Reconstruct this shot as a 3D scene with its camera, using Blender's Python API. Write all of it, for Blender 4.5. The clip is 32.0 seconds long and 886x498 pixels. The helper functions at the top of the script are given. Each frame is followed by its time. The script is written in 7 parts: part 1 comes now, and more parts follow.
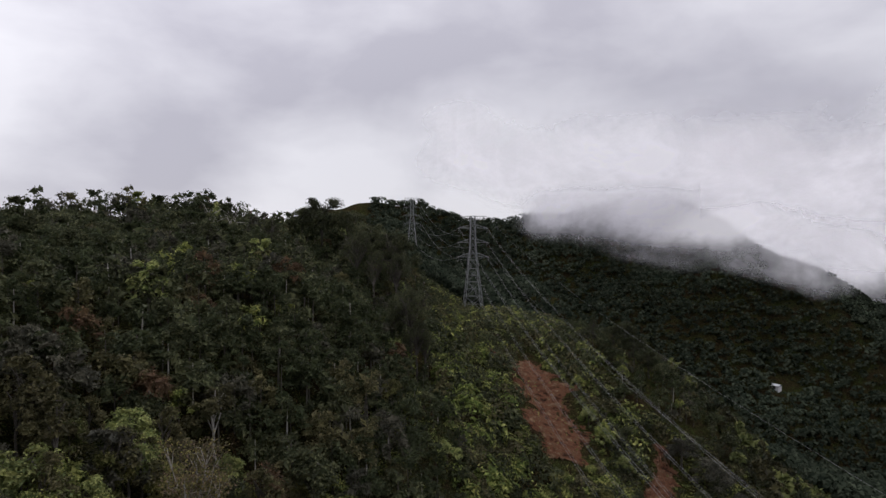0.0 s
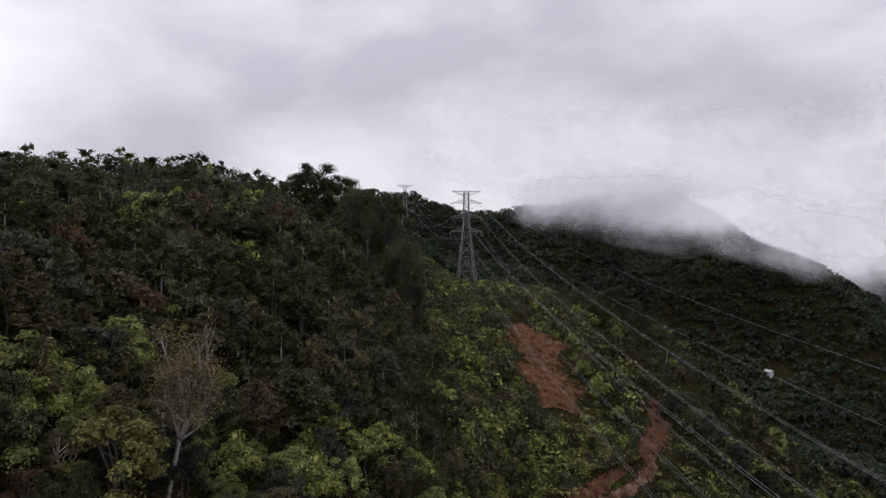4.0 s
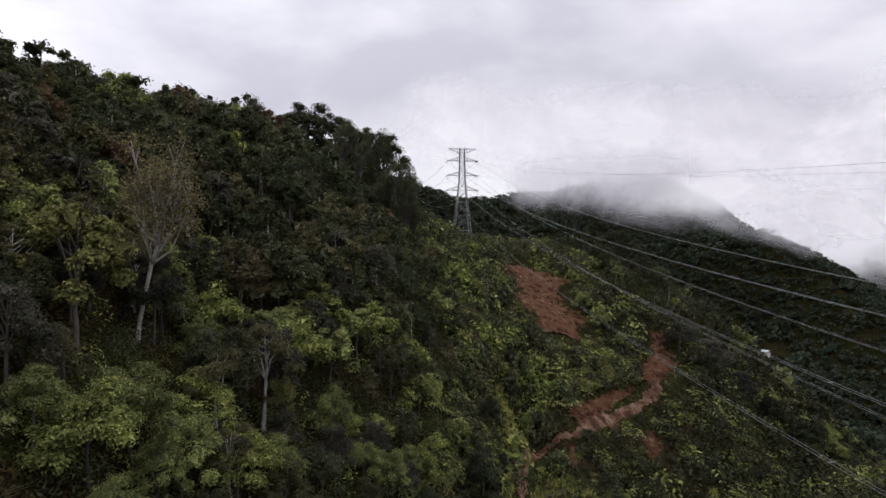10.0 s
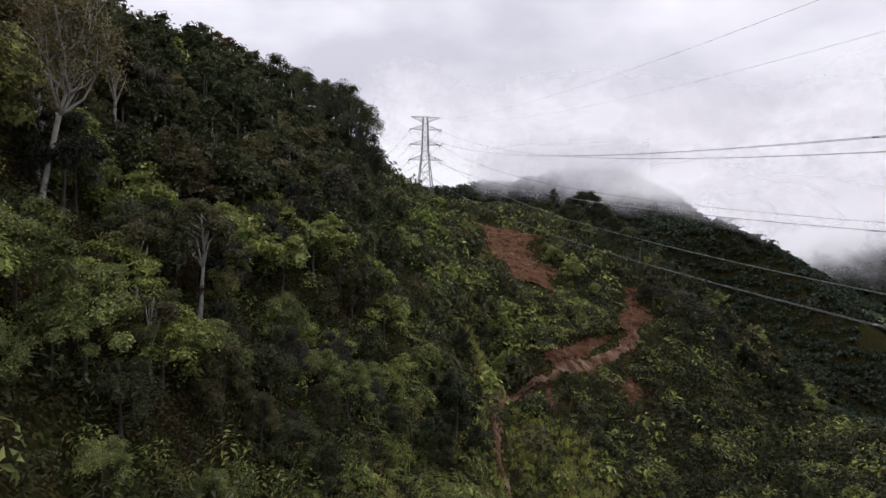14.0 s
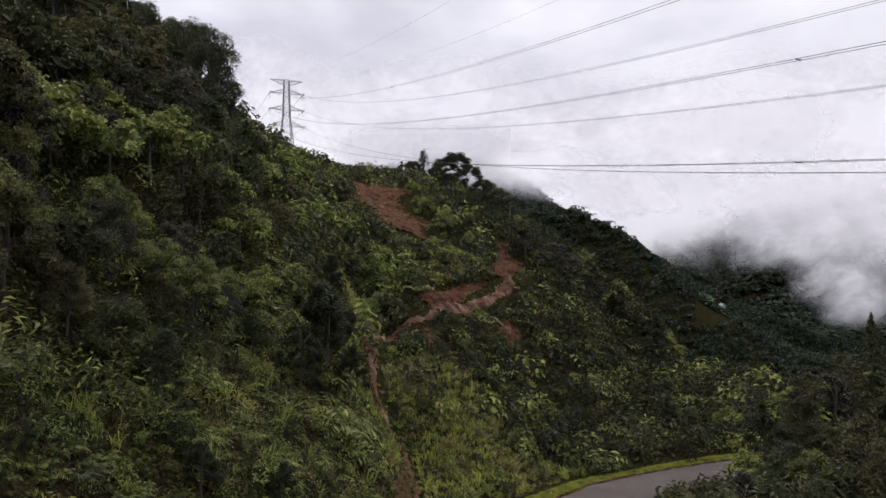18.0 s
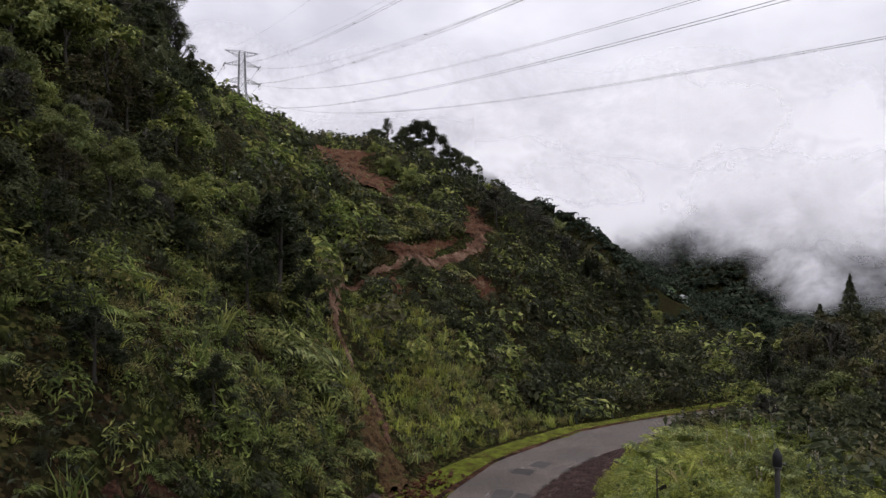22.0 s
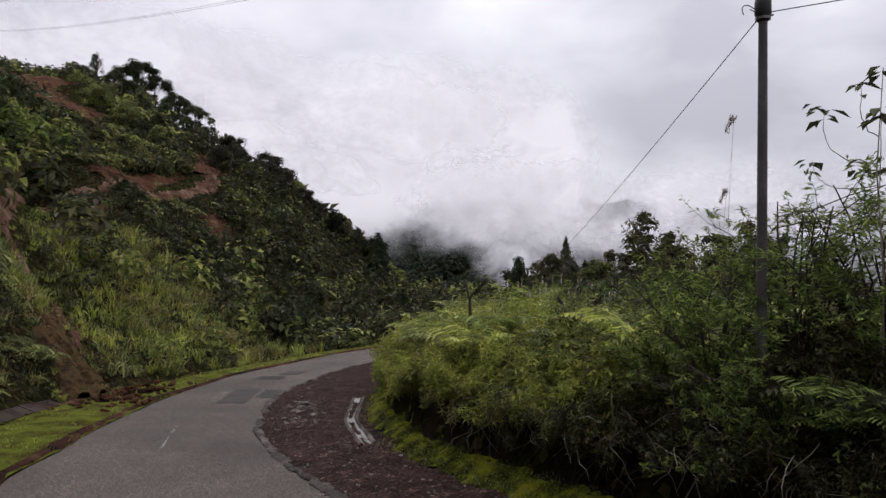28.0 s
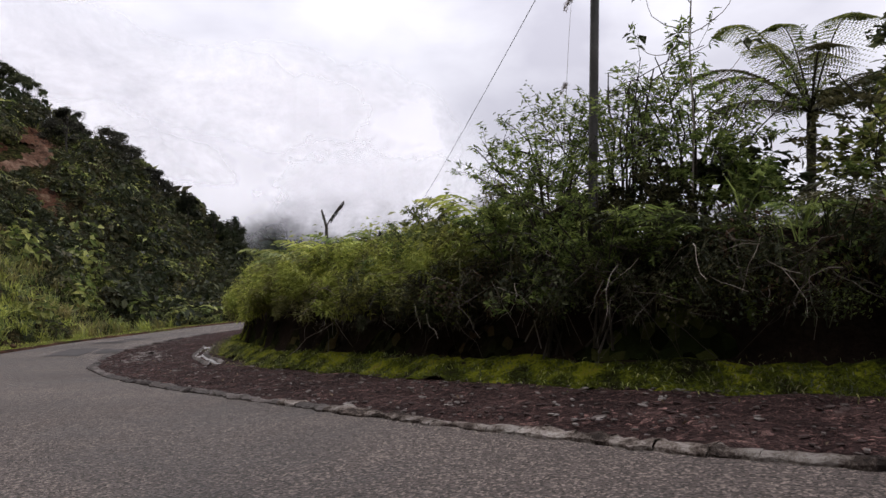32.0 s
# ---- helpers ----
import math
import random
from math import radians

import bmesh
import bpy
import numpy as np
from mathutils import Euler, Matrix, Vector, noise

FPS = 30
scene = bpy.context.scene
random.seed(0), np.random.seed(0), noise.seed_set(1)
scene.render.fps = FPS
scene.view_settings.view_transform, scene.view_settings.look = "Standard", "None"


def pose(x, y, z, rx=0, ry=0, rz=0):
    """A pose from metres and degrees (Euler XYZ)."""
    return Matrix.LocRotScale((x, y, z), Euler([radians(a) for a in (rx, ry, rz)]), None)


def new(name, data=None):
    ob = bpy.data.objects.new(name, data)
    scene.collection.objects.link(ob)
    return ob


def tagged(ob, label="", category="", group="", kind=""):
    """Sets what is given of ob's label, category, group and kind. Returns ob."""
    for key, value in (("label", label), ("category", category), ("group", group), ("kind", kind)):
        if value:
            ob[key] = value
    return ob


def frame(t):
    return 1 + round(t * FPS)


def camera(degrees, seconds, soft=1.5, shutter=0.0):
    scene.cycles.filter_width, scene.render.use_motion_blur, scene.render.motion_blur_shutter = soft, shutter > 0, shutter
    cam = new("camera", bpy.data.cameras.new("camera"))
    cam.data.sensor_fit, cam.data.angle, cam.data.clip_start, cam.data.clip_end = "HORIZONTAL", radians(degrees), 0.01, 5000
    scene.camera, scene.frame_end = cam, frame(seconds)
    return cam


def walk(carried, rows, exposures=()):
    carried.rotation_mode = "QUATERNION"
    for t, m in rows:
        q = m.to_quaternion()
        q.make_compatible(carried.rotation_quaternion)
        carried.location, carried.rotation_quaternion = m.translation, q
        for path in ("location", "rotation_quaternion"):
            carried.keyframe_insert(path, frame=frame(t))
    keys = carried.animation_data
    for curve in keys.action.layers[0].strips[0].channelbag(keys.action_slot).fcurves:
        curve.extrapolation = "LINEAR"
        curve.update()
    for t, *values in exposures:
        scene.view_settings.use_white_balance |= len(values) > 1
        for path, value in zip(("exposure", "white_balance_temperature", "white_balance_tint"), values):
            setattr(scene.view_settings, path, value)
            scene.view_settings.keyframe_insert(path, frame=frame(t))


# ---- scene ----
cam = camera(68.4, 32.0)
METRES, EYE, TILT, LEAN, TURN = 70.0, 58.7, 0.0, 0.0, 0.0
ROWS = [
    (0.0, 0.0, 0.0, 0.0, 0.0, 0.0, -0.0),
    (0.5, -0.0006, 0.0004, -0.0177, -0.26, 0.03, 0.01),
    (1.0, 0.0, 0.0001, -0.0339, -0.35, 0.02, -0.03),
    (1.5, -0.0018, 0.0011, -0.0511, -0.42, 0.11, 0.06),
    (2.0, -0.0024, 0.0007, -0.0676, -0.45, 0.14, 0.08),
    (2.5, -0.0034, 0.0013, -0.0859, -0.52, 0.19, 0.13),
    (3.0, -0.0025, 0.0006, -0.1035, -0.54, 0.21, 0.13),
    (3.5, -0.0028, 0.0008, -0.1221, -0.59, 0.27, 0.14),
    (5.5, -0.0056, 0.0081, -0.1923, -0.78, 0.3, -0.02),
    (6.0, -0.0054, 0.0116, -0.21, -0.82, 0.34, -0.01),
    (6.5, -0.0054, 0.0165, -0.228, -0.84, 0.38, -0.01),
    (7.0, -0.0056, 0.0214, -0.2457, -0.87, 0.41, -0.01),
    (7.5, -0.0064, 0.028, -0.2639, -0.93, 0.44, -0.01),
    (8.0, -0.0065, 0.0351, -0.2825, -0.97, 0.47, -0.0),
    (8.5, -0.0069, 0.0428, -0.3006, -1.02, 0.5, -0.05),
    (9.0, -0.0073, 0.0516, -0.3188, -1.06, 0.52, -0.09),
    (9.5, -0.0074, 0.0601, -0.3366, -1.11, 0.51, -0.14),
    (10.0, -0.0087, 0.072, -0.3553, -1.18, 0.54, -0.16),
    (10.5, -0.0095, 0.0847, -0.3734, -1.24, 0.55, -0.19),
    (11.0, -0.0108, 0.0983, -0.3909, -1.29, 0.56, -0.23),
    (11.5, -0.0116, 0.112, -0.4078, -1.34, 0.56, -0.27),
    (12.0, -0.0132, 0.1268, -0.4247, -1.4, 0.57, -0.31),
    (12.5, -0.0135, 0.1416, -0.4407, -1.46, 0.59, -0.35),
    (13.0, -0.0151, 0.1555, -0.4572, -2.17, 0.6, -0.37),
    (13.5, -0.0167, 0.1698, -0.4738, -3.01, 0.61, -0.37),
    (14.0, -0.018, 0.1831, -0.489, -4.74, 0.59, -0.34),
    (14.5, -0.0184, 0.1972, -0.5052, -6.58, 0.58, -0.31),
    (16.5, -0.0194, 0.2505, -0.5624, -12.98, 0.48, -0.07),
    (17.0, -0.0189, 0.2624, -0.5766, -14.57, 0.45, -0.03),
    (17.5, -0.0173, 0.2749, -0.5906, -15.84, 0.43, 0.02),
    (18.0, -0.0158, 0.2878, -0.6035, -16.72, 0.43, -0.05),
    (18.5, -0.0145, 0.3005, -0.6159, -17.29, 0.42, -0.01),
    (19.0, -0.0126, 0.3127, -0.6274, -17.78, 0.39, 0.05),
    (19.5, -0.0103, 0.3254, -0.6391, -18.26, 0.4, 0.03),
    (20.0, -0.0085, 0.3376, -0.6504, -18.64, 0.41, 0.1),
    (20.5, -0.0061, 0.3498, -0.662, -18.99, 0.44, 0.19),
    (21.0, -0.0031, 0.3611, -0.6729, -19.32, 0.43, 0.22),
    (21.5, 0.0002, 0.3727, -0.6836, -19.66, 0.46, 0.24),
    (22.0, 0.0033, 0.3851, -0.6943, -20.02, 0.5, 0.26),
    (22.5, 0.007, 0.396, -0.704, -20.29, 0.56, 0.25),
    (23.0, 0.0106, 0.4066, -0.7133, -20.62, 0.64, 0.2),
    (23.5, 0.0142, 0.4162, -0.7229, -21.43, 0.72, 0.14),
    (24.0, 0.0176, 0.4258, -0.7328, -22.49, 0.77, 0.07),
    (24.5, 0.0211, 0.435, -0.7424, -23.66, 0.83, -0.02),
    (25.0, 0.0244, 0.4435, -0.7519, -25.05, 0.86, -0.14),
    (25.5, 0.0276, 0.4516, -0.7617, -29.36, 0.88, -0.24),
    (26.0, 0.0304, 0.4593, -0.7708, -33.86, 0.86, -0.26),
    (26.5, 0.0331, 0.4666, -0.778, -36.57, 0.82, -0.22),
    (28.5, 0.0399, 0.4814, -0.7976, -44.95, 0.43, -0.34),
    (29.0, 0.0395, 0.4806, -0.8034, -46.68, 0.49, -0.39),
    (29.5, 0.0393, 0.4798, -0.8074, -48.36, 0.47, -0.39),
    (30.0, 0.0393, 0.4794, -0.8103, -50.03, 0.42, -0.39),
    (30.5, 0.0396, 0.4791, -0.8125, -51.32, 0.36, -0.36),
    (31.0, 0.04, 0.4789, -0.8144, -52.43, 0.3, -0.35),
    (31.5, 0.0404, 0.4786, -0.8163, -53.65, 0.28, -0.36),
    (32.0, 0.0406, 0.4782, -0.8176, -54.99, 0.25, -0.42),
]
EXPOSURES = [(0.0, -0.26), (3.0, -0.20), (6.0, -0.12), (9.0, 0.0), (12.0, 0.08), (20.0, 0.10), (26.0, 0.02), (29.0, 0.02), (32.0, 0.22)]
walk(cam, [(t, pose(0, 0, EYE, TILT, LEAN, TURN) @ pose(METRES * x, METRES * y, METRES * z, 90 + pitch, roll, yaw)) for t, x, y, z, yaw, pitch, roll in ROWS], EXPOSURES)

# ---- world, sun ----
SUN_ELEVATION, SUN_AZIMUTH = 48.0, 20.0
world = bpy.data.worlds.new("world")
scene.world = world
world.use_nodes = True


def build_sky():
    nt = world.node_tree
    nt.nodes.clear()
    out = nt.nodes.new("ShaderNodeOutputWorld")
    bg = nt.nodes.new("ShaderNodeBackground")
    sky = nt.nodes.new("ShaderNodeTexSky")
    sky.sky_type, sky.sun_disc = "NISHITA", False
    sky.sun_elevation, sky.sun_rotation = radians(SUN_ELEVATION), radians(SUN_AZIMUTH)
    dim = nt.nodes.new("ShaderNodeMixRGB")
    dim.blend_type = "MULTIPLY"
    dim.inputs[0].default_value = 1.0
    dim.inputs[2].default_value = (0.09, 0.09, 0.09, 1)
    nt.links.new(sky.outputs[0], dim.inputs[1])
    coord = nt.nodes.new("ShaderNodeTexCoord")
    way = coord.outputs["Generated"]

    def maths(op, a, b):
        n = nt.nodes.new("ShaderNodeMath")
        n.operation = op
        for k, v in enumerate((a, b)):
            if isinstance(v, float):
                n.inputs[k].default_value = v
            else:
                nt.links.new(v, n.inputs[k])
        return n.outputs[0]

    def billows(scale, detail, rough, stretch, shift):
        m = nt.nodes.new("ShaderNodeMapping")
        m.inputs["Scale"].default_value = (1.0, 1.0, stretch)
        m.inputs["Location"].default_value = (shift, shift * 0.7, 0.0)
        nt.links.new(way, m.inputs[0])
        n = nt.nodes.new("ShaderNodeTexNoise")
        n.inputs["Scale"].default_value, n.inputs["Detail"].default_value = scale, detail
        n.inputs["Roughness"].default_value, n.inputs["Distortion"].default_value = rough, 0.15
        nt.links.new(m.outputs[0], n.inputs["Vector"])
        return n.outputs[0]

    # broad banks of cloud with softer billows in them
    cloud = maths("ADD", maths("MULTIPLY", billows(1.7, 2.0, 0.45, 1.6, 3.1), 0.62), maths("MULTIPLY", billows(4.6, 5.0, 0.5, 1.9, 0.4), 0.38))
    ramp = nt.nodes.new("ShaderNodeValToRGB")
    ramp.color_ramp.elements[0].position, ramp.color_ramp.elements[0].color = 0.40, (0.555, 0.540, 0.622, 1)
    ramp.color_ramp.elements[1].position, ramp.color_ramp.elements[1].color = 0.60, (0.905, 0.892, 0.965, 1)
    nt.links.new(cloud, ramp.inputs[0])
    # an overcast sky is brightest overhead, and brighter where the cloud is thin
    up = nt.nodes.new("ShaderNodeSeparateXYZ")
    nt.links.new(way, up.inputs[0])
    rise = maths("MAXIMUM", up.outputs[2], 0.0)
    lift = maths("ADD", 0.80, maths("MULTIPLY", maths("MAXIMUM", maths("SUBTRACT", rise, 0.18), 0.0), 1.15))
    thin = nt.nodes.new("ShaderNodeVectorMath")
    thin.operation = "DOT_PRODUCT"
    nt.links.new(way, thin.inputs[0])
    thin.inputs[1].default_value = (-0.55, 0.76, 0.34)
    glow = maths("POWER", maths("MAXIMUM", thin.outputs["Value"], 0.0), 9.0)
    lift = maths("ADD", maths("ADD", lift, 0.18), maths("MULTIPLY", glow, 0.24))
    tone = nt.nodes.new("ShaderNodeVectorMath")
    tone.operation = "SCALE"
    nt.links.new(ramp.outputs[0], tone.inputs[0])
    nt.links.new(lift, tone.inputs["Scale"])
    mix = nt.nodes.new("ShaderNodeMixRGB")
    mix.inputs[0].default_value = 0.93
    nt.links.new(dim.outputs[0], mix.inputs[1])
    nt.links.new(tone.outputs[0], mix.inputs[2])
    nt.links.new(mix.outputs[0], bg.inputs[0])
    bg.inputs[1].default_value = 1.0
    nt.links.new(bg.outputs[0], out.inputs[0])


build_sky()
sun = new("sun", bpy.data.lights.new("sun", "SUN"))
sun.data.energy, sun.data.angle, sun.data.color = 0.95, radians(40), (1.0, 0.97, 0.92)
sun.matrix_world = Matrix.Rotation(radians(-SUN_AZIMUTH), 4, "Z") @ Matrix.Rotation(radians(90 - SUN_ELEVATION), 4, "X").inverted()


# ---- materials ----
def nodes_of(name):
    m = bpy.data.materials.new(name)
    m.use_nodes = True
    nt = m.node_tree
    nt.nodes.clear()
    out = nt.nodes.new("ShaderNodeOutputMaterial")
    return m, nt, out


def noise_node(nt, scale, detail=4.0, rough=0.55, vector=None, distortion=0.0):
    n = nt.nodes.new("ShaderNodeTexNoise")
    n.inputs["Scale"].default_value, n.inputs["Detail"].default_value = scale, detail
    n.inputs["Roughness"].default_value, n.inputs["Distortion"].default_value = rough, distortion
    if vector is None:
        g = nt.nodes.new("ShaderNodeNewGeometry")
        vector = g.outputs["Position"]
    nt.links.new(vector, n.inputs["Vector"])
    return n.outputs[0]


def ramp_node(nt, fac, stops):
    r = nt.nodes.new("ShaderNodeValToRGB")
    e = r.color_ramp.elements
    e[0].position, e[0].color = stops[0][0], (*stops[0][1], 1)
    e[1].position, e[1].color = stops[-1][0], (*stops[-1][1], 1)
    for p, c in stops[1:-1]:
        k = e.new(p)
        k.color = (*c, 1)
    nt.links.new(fac, r.inputs[0])
    return r.outputs[0]


def math_node(nt, op, a, b=None, clamp=False):
    m = nt.nodes.new("ShaderNodeMath")
    m.operation, m.use_clamp = op, clamp
    for i, v in enumerate((a, b)):
        if v is None:
            continue
        if isinstance(v, (int, float)):
            m.inputs[i].default_value = v
        else:
            nt.links.new(v, m.inputs[i])
    return m.outputs[0]


def mix_node(nt, fac, a, b, blend="MIX"):
    m = nt.nodes.new("ShaderNodeMixRGB")
    m.blend_type = blend
    for i, v in enumerate((fac, a, b)):
        if isinstance(v, (int, float)):
            m.inputs[i].default_value = v
        elif isinstance(v, tuple):
            m.inputs[i].default_value = (*v, 1)
        else:
            nt.links.new(v, m.inputs[i])
    return m.outputs[0]


def leaf_material(name, dark, light, rough=0.55, through_light=0.30, patch=0.28, shine=0.13, by_plant=False, tint=(1.06, 0.98, 0.92)):
    """Foliage: each leaf differs a little, each plant more, and stands of plants drift in hue."""
    m, nt, out = nodes_of(name)
    # mountain foliage leans to brown-olive
    dark, light = (tuple(s * c * k for c, k in zip(col, tint)) for col, s in ((dark, 0.9), (light, 1.18)))
    g = nt.nodes.new("ShaderNodeNewGeometry")
    ob = nt.nodes.new("ShaderNodeObjectInfo")
    col = mix_node(nt, math_node(nt, "POWER", g.outputs["Random Per Island"], 1.8), dark, light)
    drift = noise_node(nt, patch, 3.0)
    value = math_node(nt, "ADD", math_node(nt, "MULTIPLY", drift, 2.1), math_node(nt, "SUBTRACT", math_node(nt, "MULTIPLY", ob.outputs["Random"], 0.6), 0.36) if by_plant else -0.05)
    hsv = nt.nodes.new("ShaderNodeHueSaturation")
    nt.links.new(math_node(nt, "ADD", math_node(nt, "MULTIPLY", noise_node(nt, patch * 2.3, 2.0), 0.06), 0.47), hsv.inputs["Hue"])
    hsv.inputs["Saturation"].default_value = 0.80 if by_plant else 0.90
    nt.links.new(value, hsv.inputs["Value"])
    nt.links.new(col, hsv.inputs["Color"])
    b = nt.nodes.new("ShaderNodeBsdfPrincipled")
    b.inputs["Roughness"].default_value = rough
    b.inputs["Specular IOR Level"].default_value = shine
    nt.links.new(hsv.outputs[0], b.inputs["Base Color"])
    t = nt.nodes.new("ShaderNodeBsdfTranslucent")
    nt.links.new(hsv.outputs[0], t.inputs["Color"])
    mix = nt.nodes.new("ShaderNodeMixShader")
    mix.inputs[0].default_value = through_light
    nt.links.new(b.outputs[0], mix.inputs[1])
    nt.links.new(t.outputs[0], mix.inputs[2])
    nt.links.new(mix.outputs[0], out.inputs[0])
    return m


def rough_material(name, stops, scale, fine, rough=0.85, bump=0.4, distance=0.05, metal=0.0, spread=True, shine=0.4):
    """A weathered surface: broad stains through a colour ramp, fine grain over it, and relief from both."""
    m, nt, out = nodes_of(name)
    broad = noise_node(nt, scale, 5.0, 0.6)
    grain = noise_node(nt, fine, 6.0, 0.7)
    col = ramp_node(nt, math_node(nt, "ADD", math_node(nt, "MULTIPLY", broad, 0.65), math_node(nt, "MULTIPLY", grain, 0.35)), stops)
    if spread:
        ob = nt.nodes.new("ShaderNodeObjectInfo")
        col = mix_node(nt, 1.0, col, ramp_node(nt, ob.outputs["Random"], [(0.0, (0.72, 0.72, 0.72)), (1.0, (1.1, 1.1, 1.1))]), "MULTIPLY")
    b = nt.nodes.new("ShaderNodeBsdfPrincipled")
    b.inputs["Metallic"].default_value = metal
    b.inputs["Specular IOR Level"].default_value = shine
    nt.links.new(math_node(nt, "ADD", math_node(nt, "MULTIPLY", grain, 0.3), rough - 0.15, True), b.inputs["Roughness"])
    nt.links.new(col, b.inputs["Base Color"])
    bp = nt.nodes.new("ShaderNodeBump")
    bp.inputs["Strength"].default_value, bp.inputs["Distance"].default_value = bump, distance
    nt.links.new(math_node(nt, "ADD", broad, grain), bp.inputs["Height"])
    nt.links.new(bp.outputs[0], b.inputs["Normal"])
    nt.links.new(b.outputs[0], out.inputs[0])
    return m


def asphalt_material():
    m, nt, out = nodes_of("worn_asphalt")
    chips = nt.nodes.new("ShaderNodeTexVoronoi")
    chips.inputs["Scale"].default_value = 62.0
    g = nt.nodes.new("ShaderNodeNewGeometry")
    nt.links.new(g.outputs["Position"], chips.inputs["Vector"])
    tone = nt.nodes.new("ShaderNodeSeparateColor")
    nt.links.new(chips.outputs["Color"], tone.inputs[0])
    stain = noise_node(nt, 0.5, 6.0, 0.65, None, 0.6)
    base = ramp_node(nt, stain, [(0.3, (0.062, 0.051, 0.047)), (0.5, (0.103, 0.086, 0.079)), (0.72, (0.148, 0.125, 0.114))])
    chip = ramp_node(nt, tone.outputs[0], [(0.05, (0.28, 0.27, 0.26)), (0.45, (0.7, 0.68, 0.66)), (0.8, (1.1, 1.07, 1.04)), (0.93, (2.3, 2.25, 2.15))])
    col = mix_node(nt, 1.0, base, chip, "MULTIPLY")
    col = mix_node(nt, 1.0, col, ramp_node(nt, noise_node(nt, 0.13, 5.0, 0.6, None, 1.2), [(0.35, (0.66, 0.64, 0.63)), (0.6, (1.04, 1.02, 1.0))]), "MULTIPLY")
    b = nt.nodes.new("ShaderNodeBsdfPrincipled")
    b.inputs["Specular IOR Level"].default_value = 0.2
    nt.links.new(ramp_node(nt, stain, [(0.35, (0.6, 0.6, 0.6)), (0.7, (0.82, 0.82, 0.82))]), b.inputs["Roughness"])
    nt.links.new(col, b.inputs["Base Color"])
    bp = nt.nodes.new("ShaderNodeBump")
    bp.inputs["Strength"].default_value, bp.inputs["Distance"].default_value = 0.8, 0.014
    nt.links.new(math_node(nt, "ADD", chips.outputs["Distance"], noise_node(nt, 6.0, 4.0)), bp.inputs["Height"])
    nt.links.new(bp.outputs[0], b.inputs["Normal"])
    nt.links.new(b.outputs[0], out.inputs[0])
    return m


def shoulder_material():
    """Trodden dark brown earth with flat stones pressed into it."""
    m, nt, out = nodes_of("dark_stony_shoulder")
    g = nt.nodes.new("ShaderNodeNewGeometry")
    warp = nt.nodes.new("ShaderNodeVectorMath")
    warp.operation = "ADD"
    nt.links.new(g.outputs["Position"], warp.inputs[0])
    wob = nt.nodes.new("ShaderNodeTexNoise")
    wob.inputs["Scale"].default_value = 5.0
    nt.links.new(g.outputs["Position"], wob.inputs["Vector"])
    nt.links.new(wob.outputs["Color"], warp.inputs[1])
    cells = []
    for scale in (9.0, 26.0):
        v = nt.nodes.new("ShaderNodeTexVoronoi")
        v.inputs["Scale"].default_value = scale
        nt.links.new(warp.outputs[0], v.inputs["Vector"])
        s = nt.nodes.new("ShaderNodeSeparateColor")
        nt.links.new(v.outputs["Color"], s.inputs[0])
        cells.append((v.outputs["Distance"], s.outputs[0]))
    soil = ramp_node(nt, noise_node(nt, 1.6, 6.0, 0.65), [(0.3, (0.019, 0.012, 0.011)), (0.5, (0.038, 0.023, 0.021)), (0.75, (0.068, 0.044, 0.040))])
    tone = ramp_node(nt, cells[0][1], [(0.0, (0.55, 0.5, 0.5)), (0.7, (1.1, 1.05, 1.05)), (0.9, (1.5, 1.45, 1.4)), (1.0, (3.2, 3.1, 3.0))])
    fine = ramp_node(nt, cells[1][1], [(0.0, (0.5, 0.5, 0.5)), (0.8, (1.2, 1.2, 1.2)), (0.97, (2.6, 2.5, 2.4))])
    col = mix_node(nt, 1.0, mix_node(nt, 1.0, soil, tone, "MULTIPLY"), fine, "MULTIPLY")
    b = nt.nodes.new("ShaderNodeBsdfPrincipled")
    b.inputs["Roughness"].default_value, b.inputs["Specular IOR Level"].default_value = 0.9, 0.06
    nt.links.new(col, b.inputs["Base Color"])
    bp = nt.nodes.new("ShaderNodeBump")
    bp.inputs["Strength"].default_value, bp.inputs["Distance"].default_value = 0.9, 0.03
    nt.links.new(math_node(nt, "ADD", math_node(nt, "SUBTRACT", 1.0, math_node(nt, "MULTIPLY", cells[0][0], 1.6)), math_node(nt, "MULTIPLY", cells[1][0], -0.5)), bp.inputs["Height"])
    nt.links.new(bp.outputs[0], b.inputs["Normal"])
    nt.links.new(b.outputs[0], out.inputs[0])
    return m


